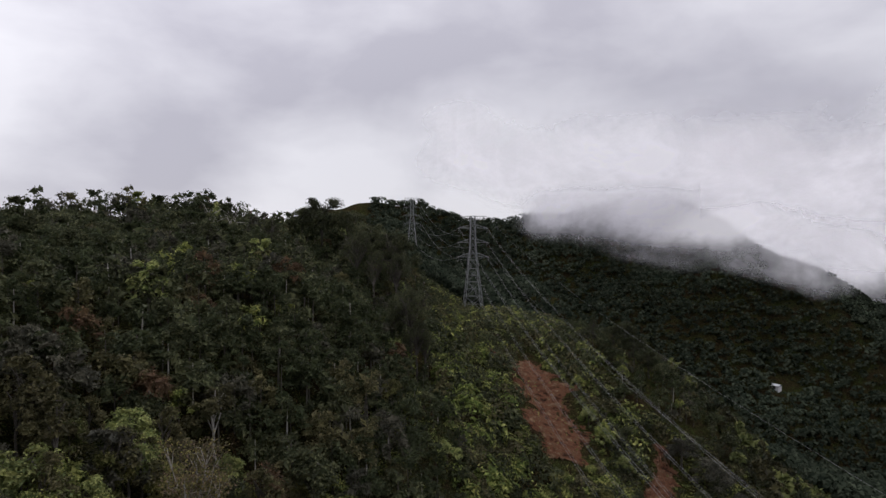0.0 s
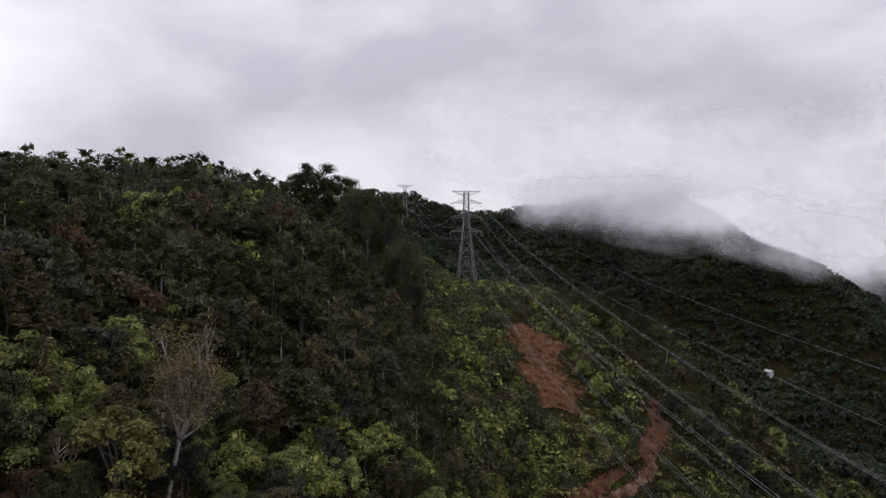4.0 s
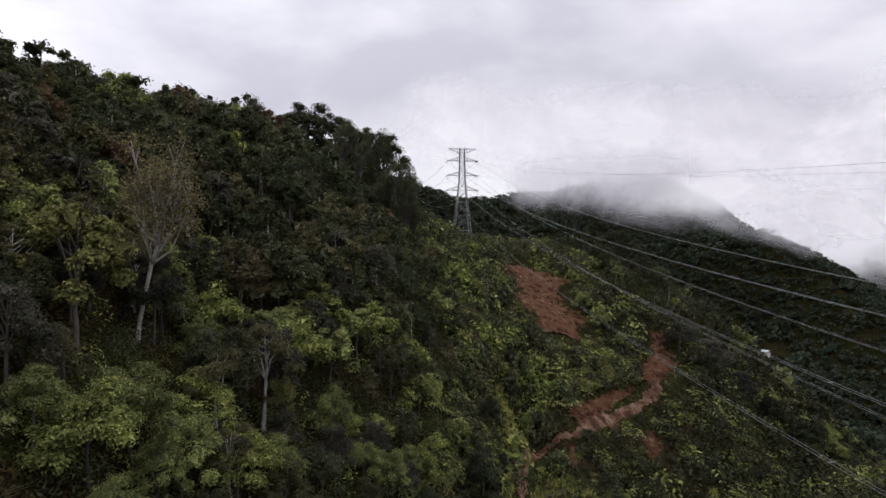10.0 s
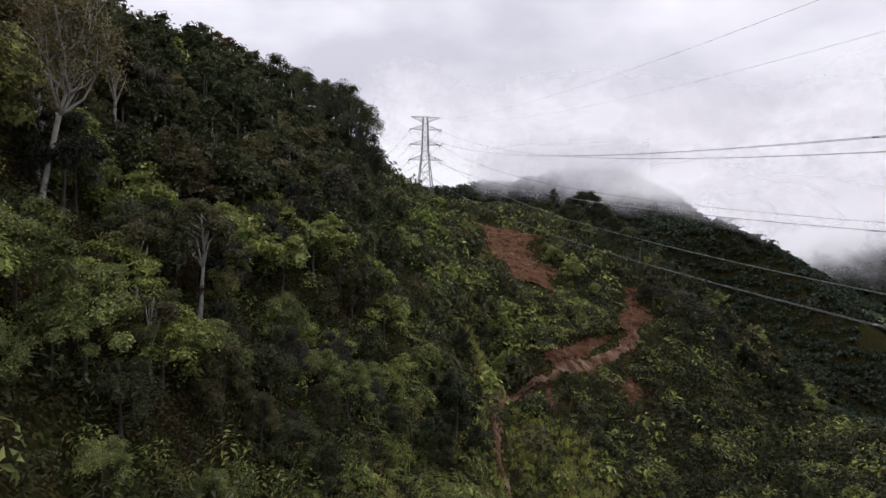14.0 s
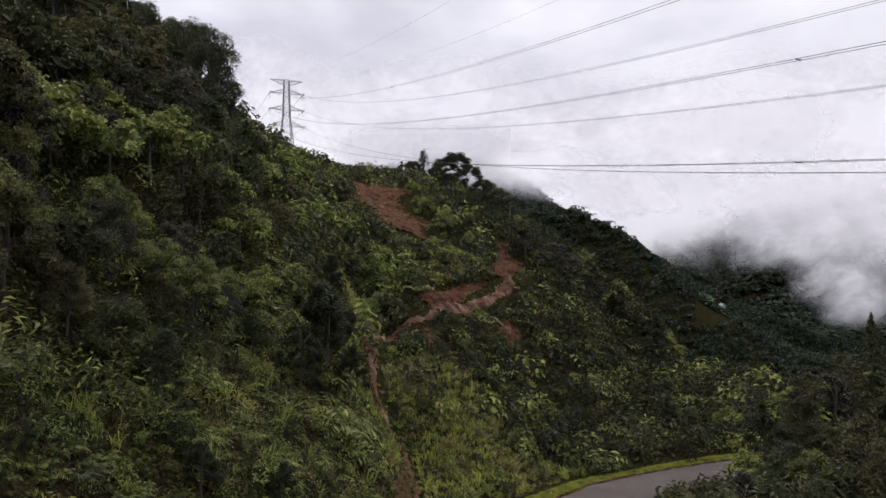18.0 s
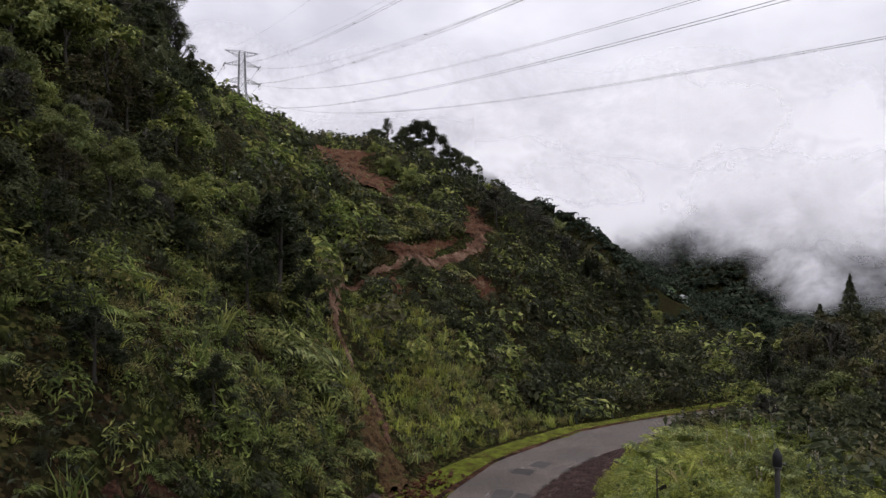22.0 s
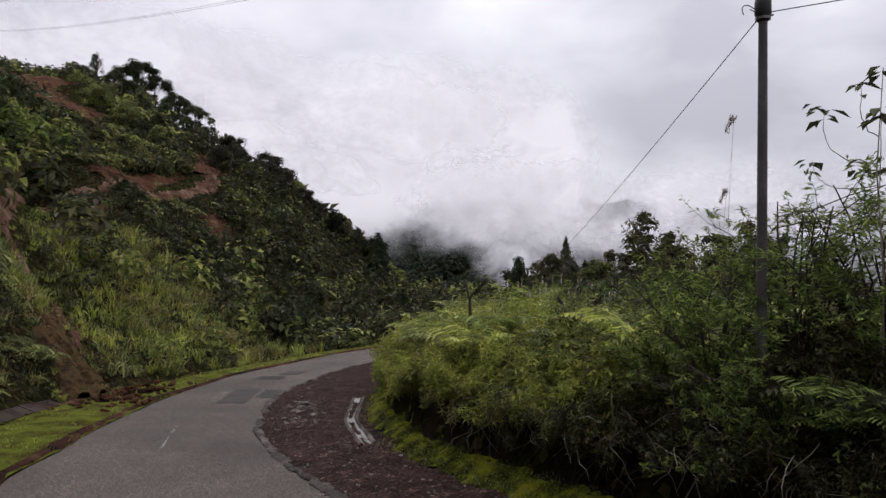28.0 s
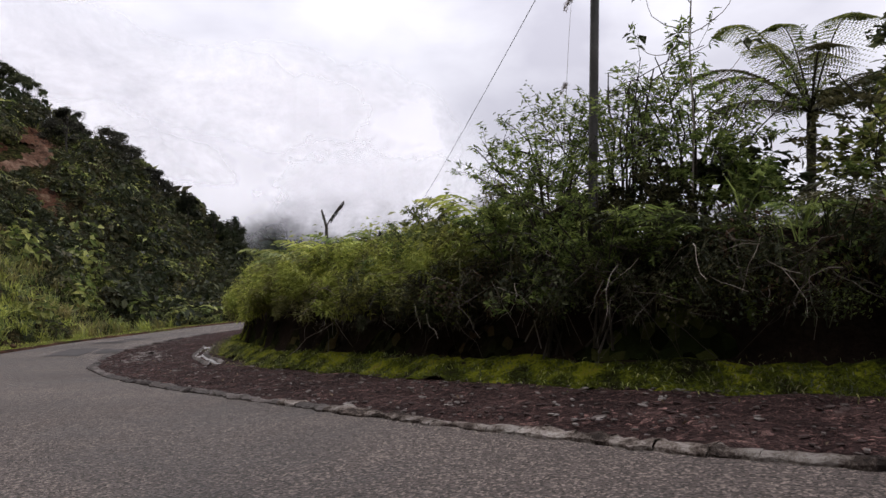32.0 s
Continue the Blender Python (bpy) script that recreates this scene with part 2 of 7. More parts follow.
def ground_material():
    """Damp leaf litter and dark earth with moss and low green growth over it."""
    m, nt, out = nodes_of("overgrown_ground")
    a, b2, c = noise_node(nt, 0.12, 5.0), noise_node(nt, 0.9, 6.0, 0.65), noise_node(nt, 9.0, 6.0, 0.7)
    soil = ramp_node(nt, c, [(0.3, (0.012, 0.009, 0.006)), (0.7, (0.034, 0.023, 0.014))])
    green = ramp_node(nt, b2, [(0.3, (0.010, 0.016, 0.006)), (0.55, (0.020, 0.030, 0.009)), (0.75, (0.038, 0.046, 0.013))])
    litter = nt.nodes.new("ShaderNodeTexVoronoi")
    litter.inputs["Scale"].default_value = 6.0
    place = nt.nodes.new("ShaderNodeNewGeometry")
    nt.links.new(place.outputs["Position"], litter.inputs["Vector"])
    pick = nt.nodes.new("ShaderNodeSeparateColor")
    nt.links.new(litter.outputs["Color"], pick.inputs[0])
    col = mix_node(nt, ramp_node(nt, math_node(nt, "ADD", math_node(nt, "MULTIPLY", a, 0.5), math_node(nt, "MULTIPLY", b2, 0.5)), [(0.42, (0.1, 0.1, 0.1)), (0.62, (0.9, 0.9, 0.9))]), soil, green)
    col = mix_node(nt, 1.0, col, ramp_node(nt, pick.outputs[0], [(0.0, (0.35, 0.35, 0.35)), (0.7, (1.1, 1.1, 1.1)), (1.0, (3.0, 2.6, 2.2))]), "MULTIPLY")
    b = nt.nodes.new("ShaderNodeBsdfPrincipled")
    b.inputs["Roughness"].default_value = 0.95
    b.inputs["Specular IOR Level"].default_value = 0.0
    nt.links.new(col, b.inputs["Base Color"])
    bp = nt.nodes.new("ShaderNodeBump")
    bp.inputs["Strength"].default_value, bp.inputs["Distance"].default_value = 0.8, 0.25
    nt.links.new(math_node(nt, "ADD", b2, math_node(nt, "MULTIPLY", c, 0.35)), bp.inputs["Height"])
    nt.links.new(bp.outputs[0], b.inputs["Normal"])
    nt.links.new(b.outputs[0], out.inputs[0])
    return m


LEAF_DARK = leaf_material("dark_forest_leaves", (0.032, 0.044, 0.017), (0.094, 0.108, 0.042), by_plant=True)
LEAF_OLIVE = leaf_material("olive_forest_leaves", (0.050, 0.053, 0.018), (0.118, 0.112, 0.040), by_plant=True)
LEAF_FRESH = leaf_material("fresh_green_leaves", (0.095, 0.142, 0.028), (0.250, 0.290, 0.066), by_plant=True, tint=(1.08, 0.98, 0.90))
LEAF_GREY = leaf_material("grey_green_leaves", (0.036, 0.040, 0.027), (0.088, 0.089, 0.062), by_plant=True)
LEAF_BROWN = leaf_material("russet_leaves", (0.056, 0.033, 0.013), (0.122, 0.073, 0.029), by_plant=True)
LEAF_FERN = leaf_material("fern_fronds", (0.085, 0.130, 0.028), (0.310, 0.350, 0.090), patch=0.35, tint=(1.08, 0.98, 0.90))
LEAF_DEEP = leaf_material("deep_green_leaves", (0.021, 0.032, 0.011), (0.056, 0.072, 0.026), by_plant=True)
LEAF_LIME = leaf_material("yellow_green_leaves", (0.105, 0.125, 0.022), (0.235, 0.235, 0.050), by_plant=True)
LEAF_GRASS = leaf_material("bright_grass", (0.190, 0.235, 0.029), (0.390, 0.425, 0.070), patch=0.4, through_light=0.42, tint=(1.04, 0.99, 0.90))
LEAF_YELLOW = leaf_material("yellowing_grass", (0.140, 0.145, 0.037), (0.279, 0.251, 0.079), patch=0.3)
LEAF_DRY = leaf_material("dry_straw_leaves", (0.09, 0.065, 0.04), (0.22, 0.17, 0.11), through_light=0.15)
LEAF_BUSH = leaf_material("bush_leaves", (0.080, 0.125, 0.025), (0.255, 0.325, 0.070), rough=0.5, patch=0.8, shine=0.12, through_light=0.5, tint=(1.04, 0.99, 0.92))
# bluish and sheenless: distance haze tinted into the leaf colour
LEAF_FAR_HAZE = leaf_material("hazed_forest_leaves", (0.022, 0.033, 0.023), (0.055, 0.073, 0.049), rough=0.95, patch=0.02, shine=0.0)
PLUME = leaf_material("grass_plumes", (0.25, 0.22, 0.19), (0.5, 0.46, 0.42), through_light=0.4)
BARK = rough_material("grey_bark", [(0.3, (0.035, 0.029, 0.024)), (0.55, (0.08, 0.07, 0.06)), (0.75, (0.17, 0.155, 0.135))], 0.8, 14.0, 0.9, 0.6, 0.03)
BARK_PALE = rough_material("pale_lichened_bark", [(0.35, (0.13, 0.12, 0.10)), (0.5, (0.34, 0.32, 0.29)), (0.7, (0.52, 0.50, 0.46))], 1.6, 11.0, 0.9, 0.6, 0.03)
TWIG = rough_material("dead_twigs", [(0.3, (0.10, 0.075, 0.055)), (0.7, (0.36, 0.31, 0.26))], 2.0, 30.0, 0.85, 0.4, 0.01)
STEM = rough_material("dark_stems", [(0.3, (0.022, 0.018, 0.013)), (0.7, (0.075, 0.06, 0.042))], 2.0, 30.0, 0.85, 0.4, 0.01)
GROUND = ground_material()
RED_EARTH = rough_material("red_clay_earth", [(0.40, (0.022, 0.012, 0.008)), (0.46, (0.075, 0.033, 0.019)), (0.51, (0.125, 0.056, 0.032)), (0.55, (0.075, 0.045, 0.025)), (0.62, (0.20, 0.125, 0.08))], 0.7, 6.0, 0.95, 0.9, 0.25, shine=0.04)
DARK_CLAY = rough_material("dark_damp_clay", [(0.40, (0.012, 0.007, 0.005)), (0.47, (0.034, 0.017, 0.012)), (0.53, (0.065, 0.030, 0.019)), (0.60, (0.10, 0.055, 0.035))], 1.0, 8.0, 0.95, 0.9, 0.15, shine=0.04)
TRACK_EARTH = rough_material("trodden_clay", [(0.40, (0.04, 0.022, 0.014)), (0.5, (0.115, 0.062, 0.040)), (0.62, (0.23, 0.155, 0.11))], 0.5, 5.0, 0.95, 0.9, 0.2, shine=0.04)
GULLY_EARTH = rough_material("loose_orange_clay", [(0.40, (0.030, 0.019, 0.010)), (0.47, (0.085, 0.052, 0.026)), (0.53, (0.15, 0.092, 0.047)), (0.60, (0.07, 0.066, 0.024))], 2.2, 14.0, 0.95, 1.0, 0.15, shine=0.04)
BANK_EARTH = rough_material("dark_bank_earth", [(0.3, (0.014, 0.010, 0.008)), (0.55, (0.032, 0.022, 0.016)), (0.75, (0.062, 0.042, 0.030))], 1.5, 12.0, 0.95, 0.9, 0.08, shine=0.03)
ASPHALT = asphalt_material()
PATCH = rough_material("fresh_asphalt_patch", [(0.3, (0.046, 0.041, 0.040)), (0.7, (0.076, 0.069, 0.067))], 1.5, 60.0, 0.85, 0.4, 0.01, shine=0.1)
MACADAM = shoulder_material()
STONE = rough_material("shoulder_stones", [(0.3, (0.024, 0.014, 0.012)), (0.55, (0.052, 0.032, 0.028)), (0.78, (0.28, 0.23, 0.21))], 5.0, 40.0, 0.85, 0.5, 0.01, shine=0.2)
KERB_DARK = rough_material("weathered_kerb_stones", [(0.40, (0.020, 0.014, 0.012)), (0.5, (0.055, 0.042, 0.036)), (0.62, (0.17, 0.145, 0.13))], 1.4, 30.0, 0.85, 0.7, 0.02)
PEBBLE = rough_material("pale_pebbles", [(0.38, (0.045, 0.034, 0.030)), (0.5, (0.10, 0.08, 0.072)), (0.62, (0.30, 0.27, 0.25))], 3.0, 40.0, 0.85, 0.4, 0.01, shine=0.2)
KERB = rough_material("worn_kerb_concrete", [(0.40, (0.026, 0.018, 0.014)), (0.46, (0.085, 0.064, 0.052)), (0.52, (0.21, 0.175, 0.15)), (0.60, (0.38, 0.34, 0.305))], 4.5, 42.0, 0.9, 1.0, 0.035, shine=0.15)
CONCRETE = rough_material("stained_concrete", [(0.35, (0.022, 0.016, 0.013)), (0.5, (0.065, 0.052, 0.045)), (0.62, (0.11, 0.10, 0.088)), (0.75, (0.20, 0.185, 0.17))], 0.9, 18.0, 0.85, 0.6, 0.02)
WET_SLAB = rough_material("damp_mossy_slabs", [(0.36, (0.020, 0.013, 0.010)), (0.47, (0.040, 0.027, 0.023)), (0.55, (0.075, 0.058, 0.052)), (0.62, (0.04, 0.042, 0.012)), (0.72, (0.085, 0.07, 0.062))], 1.1, 20.0, 0.9, 0.8, 0.03, shine=0.08)
WET_CONCRETE = rough_material("wet_pale_concrete", [(0.3, (0.14, 0.125, 0.12)), (0.52, (0.24, 0.225, 0.215)), (0.75, (0.36, 0.34, 0.33))], 1.2, 18.0, 0.55, 0.4, 0.02)
MOSS = rough_material("yellow_green_moss", [(0.40, (0.016, 0.014, 0.006)), (0.46, (0.04, 0.048, 0.008)), (0.52, (0.10, 0.115, 0.011)), (0.58, (0.25, 0.26, 0.018)), (0.66, (0.24, 0.19, 0.03))], 2.2, 30.0, 0.95, 1.0, 0.05, shine=0.05)
VERGE = rough_material("mossy_verge", [(0.34, (0.035, 0.022, 0.012)), (0.44, (0.075, 0.06, 0.012)), (0.49, (0.095, 0.115, 0.014)), (0.58, (0.15, 0.175, 0.02)), (0.66, (0.15, 0.115, 0.03))], 1.3, 20.0, 0.95, 1.0, 0.05, shine=0.05)
STEEL = rough_material("galvanised_steel", [(0.3, (0.16, 0.165, 0.17)), (0.7, (0.30, 0.305, 0.31))], 0.5, 8.0, 0.55, 0.1, 0.01, metal=0.6)
CABLE = rough_material("aluminium_cable", [(0.3, (0.17, 0.17, 0.175)), (0.7, (0.27, 0.27, 0.275))], 0.5, 8.0, 0.6, 0.1, 0.01, metal=0.4)
GLASS_INS = rough_material("insulator_discs", [(0.3, (0.06, 0.045, 0.04)), (0.7, (0.14, 0.11, 0.10))], 2.0, 8.0, 0.3, 0.1, 0.01)
POLE = rough_material("weathered_pole_timber", [(0.3, (0.035, 0.032, 0.030)), (0.55, (0.085, 0.08, 0.076)), (0.75, (0.17, 0.165, 0.155))], 1.2, 26.0, 0.8, 0.5, 0.01)
CAP = rough_material("black_pole_cap", [(0.3, (0.012, 0.012, 0.013)), (0.7, (0.035, 0.035, 0.037))], 3.0, 20.0, 0.6, 0.2, 0.01)
PAINT = rough_material("worn_road_paint", [(0.38, (0.09, 0.085, 0.082)), (0.5, (0.24, 0.23, 0.225)), (0.66, (0.50, 0.49, 0.48))], 9.0, 40.0, 0.7, 0.3, 0.005)
WHITE_WALL = rough_material("whitewashed_wall", [(0.3, (0.62, 0.62, 0.62)), (0.7, (0.82, 0.82, 0.82))], 0.4, 4.0, 0.8, 0.1, 0.01)
TIN = rough_material("zinc_roof", [(0.3, (0.35, 0.36, 0.38)), (0.7, (0.55, 0.56, 0.58))], 0.4, 4.0, 0.5, 0.1, 0.01, metal=0.3)
PALE_ROAD = rough_material("pale_gravel_road", [(0.3, (0.36, 0.35, 0.32)), (0.7, (0.55, 0.54, 0.50))], 0.05, 1.0, 0.9, 0.2, 0.05)
PASTURE = rough_material("green_pasture", [(0.35, (0.030, 0.052, 0.018)), (0.65, (0.075, 0.11, 0.036))], 0.12, 0.8, 0.95, 0.4, 0.3)


def mist_material(name, density, scale, seed, gather):
    """Drifting cloud: white droplets that scatter the sky's light, thinning out in shreds towards the sheet's edges."""
    m, nt, out = nodes_of(name)
    uv = nt.nodes.new("ShaderNodeTexCoord")
    sep = nt.nodes.new("ShaderNodeSeparateXYZ")
    nt.links.new(uv.outputs["UV"], sep.inputs[0])
    g = nt.nodes.new("ShaderNodeNewGeometry")
    shift = nt.nodes.new("ShaderNodeMapping")
    shift.inputs["Location"].default_value = (seed * 137.0, seed * 71.0, seed * 29.0)
    shift.inputs["Scale"].default_value = (1.0, 1.0, 1.35)
    nt.links.new(g.outputs["Position"], shift.inputs[0])
    wisps = noise_node(nt, scale, 8.0, 0.58, shift.outputs[0], 0.25)
    lumps = noise_node(nt, scale * 0.32, 2.0, 0.5, shift.outputs[0], 0.2)

    def slope(v, lo, hi):
        r = nt.nodes.new("ShaderNodeMapRange")
        r.interpolation_type = "SMOOTHSTEP"
        r.inputs["From Min"].default_value, r.inputs["From Max"].default_value = lo, hi
        nt.links.new(v, r.inputs["Value"])
        return r.outputs[0]

    across = math_node(nt, "MULTIPLY", slope(sep.outputs[0], 0.0, 0.22), slope(sep.outputs[0], 1.0, 0.78))
    upward = math_node(nt, "MULTIPLY", slope(sep.outputs[1], 0.0, 0.4), slope(sep.outputs[1], 1.0, 0.45))
    edge = math_node(nt, "MULTIPLY", across, upward)
    body = math_node(nt, "ADD", math_node(nt, "MULTIPLY", wisps, 1.1), math_node(nt, "MULTIPLY", lumps, 0.9))
    cover = math_node(nt, "SUBTRACT", math_node(nt, "ADD", body, math_node(nt, "MULTIPLY", edge, 0.8)), 1.7 - gather)
    soft = nt.nodes.new("ShaderNodeMapRange")
    soft.interpolation_type = "SMOOTHSTEP"
    soft.inputs["From Min"].default_value, soft.inputs["From Max"].default_value = -0.10, 0.55
    nt.links.new(cover, soft.inputs["Value"])
    alpha = math_node(nt, "MULTIPLY", soft.outputs[0], density)
    alpha = math_node(nt, "MULTIPLY", alpha, math_node(nt, "MULTIPLY", edge, 1.6, True), True)
    up, down = nt.nodes.new("ShaderNodeCombineXYZ"), nt.nodes.new("ShaderNodeCombineXYZ")
    up.inputs[2].default_value, down.inputs[2].default_value = 1.0, -1.0
    d = nt.nodes.new("ShaderNodeBsdfDiffuse")
    t = nt.nodes.new("ShaderNodeBsdfTranslucent")
    # billows' light and shade painted in: wisp noise whitens or greys the cloud
    white = ramp_node(nt, math_node(nt, "ADD", math_node(nt, "MULTIPLY", soft.outputs[0], 0.35), math_node(nt, "MULTIPLY", wisps, 0.85)), [(0.35, (0.42, 0.415, 0.45)), (0.85, (0.66, 0.655, 0.685))])
    for node, way in ((d, up), (t, down)):
        nt.links.new(white, node.inputs["Color"])
        nt.links.new(way.outputs[0], node.inputs["Normal"])
    both = nt.nodes.new("ShaderNodeAddShader")
    nt.links.new(d.outputs[0], both.inputs[0])
    nt.links.new(t.outputs[0], both.inputs[1])
    tr = nt.nodes.new("ShaderNodeBsdfTransparent")
    mix = nt.nodes.new("ShaderNodeMixShader")
    nt.links.new(alpha, mix.inputs[0])
    nt.links.new(tr.outputs[0], mix.inputs[1])
    nt.links.new(both.outputs[0], mix.inputs[2])
    nt.links.new(mix.outputs[0], out.inputs[0])
    return m


# ---- building helpers ----
def mesh_of(name, verts, quads, materials, index=None, smooth=False, uv=None):
    """A mesh from arrays of vertices and of faces with the same number of corners."""
    verts, quads = np.asarray(verts, np.float32), np.asarray(quads, np.int32)
    me = bpy.data.meshes.new(name)
    k = quads.shape[1]
    me.vertices.add(len(verts))
    me.vertices.foreach_set("co", verts.ravel())
    me.loops.add(quads.size)
    me.loops.foreach_set("vertex_index", quads.ravel())
    me.polygons.add(len(quads))
    me.polygons.foreach_set("loop_start", np.arange(0, quads.size, k, dtype=np.int32))
    for m in materials if isinstance(materials, (list, tuple)) else [materials]:
        me.materials.append(m)
    if index is not None:
        me.polygons.foreach_set("material_index", np.asarray(index, np.int32))
    me.polygons.foreach_set("use_smooth", np.full(len(quads), smooth))
    if uv is not None:
        layer = me.uv_layers.new(name="UVMap")
        layer.data.foreach_set("uv", np.asarray(uv, np.float32)[quads.ravel()].ravel())
    me.update(calc_edges=True)
    return me


def part(name, me, parent=None, label=""):
    ob = new(name, me)
    if parent is not None:
        ob.parent = parent
    if label:
        ob["label"] = label
    return ob


def thing(name, place, label, category, group="", kind="", turn=0.0, scale=1.0):
    ob = new(name)
    ob.empty_display_size = 0.3
    ob.matrix_world = Matrix.LocRotScale(Vector(place), Euler((0, 0, turn)), Vector((scale,) * 3))
    return tagged(ob, label, category, group, kind)


def join(pieces):
    """One (verts, faces) from many."""
    vs, fs, n = [], [], 0
    for v, f in pieces:
        vs.append(np.asarray(v, float))
        fs.append(np.asarray(f, int) + n)
        n += len(v)
    return np.concatenate(vs), np.concatenate(fs)


def tube(points, radii, sides=6):
    """A tapered tube along points, closed by small rings at its ends."""
    p = np.asarray(points, float)
    r = np.broadcast_to(np.asarray(radii, float), (len(p),))
    d = np.gradient(p, axis=0)
    d /= np.linalg.norm(d, axis=1)[:, None] + 1e-9
    ref = np.where(np.abs(d[:, 2:3]) > 0.9, np.array([[1.0, 0, 0]]), np.array([[0, 0, 1.0]]))
    a = np.cross(d, ref)
    a /= np.linalg.norm(a, axis=1)[:, None] + 1e-9
    b = np.cross(d, a)
    w = np.arange(sides) * 2 * np.pi / sides
    ring = a[:, None] * np.cos(w)[None, :, None] + b[:, None] * np.sin(w)[None, :, None]
    v = (p[:, None] + ring * r[:, None, None]).reshape(-1, 3)
    i, j = np.meshgrid(np.arange(len(p) - 1), np.arange(sides), indexing="ij")
    q = np.stack([i * sides + j, i * sides + (j + 1) % sides, (i + 1) * sides + (j + 1) % sides, (i + 1) * sides + j], -1).reshape(-1, 4)
    return v, q


def box(sx, sy, sz, at=(0, 0, 0)):
    v = np.array([(x, y, z) for x in (-0.5, 0.5) for y in (-0.5, 0.5) for z in (-0.5, 0.5)]) * (sx, sy, sz) + np.asarray(at)
    return v, np.array([(0, 1, 3, 2), (4, 6, 7, 5), (0, 4, 5, 1), (2, 3, 7, 6), (0, 2, 6, 4), (1, 5, 7, 3)])


def beam(a, b, w):
    """A square bar from a to b."""
    return tube([a, b], [w * 0.7, w * 0.7], 4)


def unit(v):
    return v / (np.linalg.norm(v, axis=-1, keepdims=True) + 1e-9)


def leaves(rng, at, facing, length, width, along=None, fold=0.12):
    """Folded diamond leaves at points, with their upper side towards facing."""
    n = unit(np.asarray(facing, float))
    t = unit(np.cross(n, rng.normal(size=n.shape))) if along is None else unit(along - n * (along * n).sum(-1, keepdims=True))
    b = np.cross(n, t)
    L = (np.broadcast_to(length, (len(at),)) * rng.uniform(0.7, 1.25, len(at)))[:, None]
    W = (np.broadcast_to(width, (len(at),)) * rng.uniform(0.7, 1.25, len(at)))[:, None]
    lift = n * W * fold * 2
    v = np.stack([at - t * L * 0.5, at + b * W * 0.5 + lift, at + t * L * 0.5 - lift, at - b * W * 0.5 + lift], 1).reshape(-1, 3)
    return v, np.arange(len(at) * 4).reshape(-1, 4)


def scatter(template, at, size, turn, lean=None, lie=None):
    """Copies of one template's vertices and faces, each moved, sized and turned about z; lean shears with height, lie lays them along a slope."""
    v, f = template
    c, s = np.cos(turn)[:, None], np.sin(turn)[:, None]
    sz = np.asarray(size, float)
    sx = sz if sz.ndim == 1 else sz[:, 0]
    szz = sz if sz.ndim == 1 else sz[:, 1]
    x = (v[None, :, 0] * c - v[None, :, 1] * s) * sx[:, None]
    y = (v[None, :, 0] * s + v[None, :, 1] * c) * sx[:, None]
    z = v[None, :, 2] * szz[:, None]
    if lie is not None:
        z = z + x * lie[:, :1] + y * lie[:, 1:]
    if lean is not None:
        x, y = x + z * lean[:, :1], y + z * lean[:, 1:]
    out = np.stack([x, y, z], -1) + at[:, None]
    ff = f[None] + (np.arange(len(at)) * len(v))[:, None, None]
    return out.reshape(-1, 3), ff.reshape(-1, f.shape[1])


def smooth_line(points, step):
    """A Catmull-Rom line through points, sampled at even steps."""
    p = np.asarray(points, float)
    q = np.vstack([2 * p[0] - p[1], p, 2 * p[-1] - p[-2]])
    out = []
    for i in range(1, len(q) - 2):
        t = np.linspace(0, 1, 24, endpoint=False)[:, None]
        a, b, c, d = q[i - 1:i + 3]
        out.append(0.5 * (2 * b + (c - a) * t + (2 * a - 5 * b + 4 * c - d) * t ** 2 + (3 * b - a - 3 * c + d) * t ** 3))
    out = np.vstack(out + [p[-1:]])
    s = np.r_[0, np.cumsum(np.linalg.norm(np.diff(out, axis=0), axis=1))]
    u = np.linspace(0, s[-1], max(2, int(s[-1] / step) + 1))
    return np.stack([np.interp(u, s, out[:, k]) for k in range(out.shape[1])], -1)


def offset_line(line, d):
    """The line moved d to its right."""
    g = unit(np.gradient(line, axis=0))
    return line + np.stack([g[:, 1], -g[:, 0]], -1) * d


# ---- the lie of the land ----
TOE = np.array([(-42, -190), (-8, -60), (-3, 10), (-1, 30), (0.2, 40), (1.9, 45.7), (3.8, 50.2), (8.8, 58.6), (16.3, 66.3), (25.4, 74.8), (36, 85), (48, 95), (60, 104), (78, 118), (95, 140), (105, 175), (100, 230), (80, 300)], float)
INNER = smooth_line([(2.0, -62), (5.2, -25), (6.4, 6), (6.7, 18), (6.95, 26), (7.05, 33.0), (7.36, 36.0), (7.8, 38.4), (8.42, 41.3), (9.15, 44.4), (10.5, 48.5), (12.05, 51.4), (14.1, 54.6), (16.3, 57.1), (20.7, 61.0), (26, 64.2), (33, 66.5), (42, 67.8), (58, 67)], 0.5)
OUTER = smooth_line([(-4.9, -61), (-1.8, -24), (-0.6, 6), (-0.3, 18), (0.4, 26), (1.2, 34), (2.0, 40), (3.4, 44.3), (5.4, 48.2), (7.6, 51.8), (10.2, 55.8), (13.2, 59.7), (17.3, 64.0), (20.8, 66.5), (25.2, 69.1), (29.2, 71.0), (42, 73.4), (58, 73.2)], 0.5)
VERGE_LINE = smooth_line([(-6.5, -60.5), (-3.4, -23.5), (-2.2, 6), (-1.8, 18), (-1.0, 30), (0.2, 40), (1.7, 45.2), (3.8, 50.0), (8.7, 58.4), (15.9, 65.6), (19.6, 68.2), (24.2, 70.9), (28.6, 72.8), (41.5, 75.2), (58, 75.0)], 0.5)


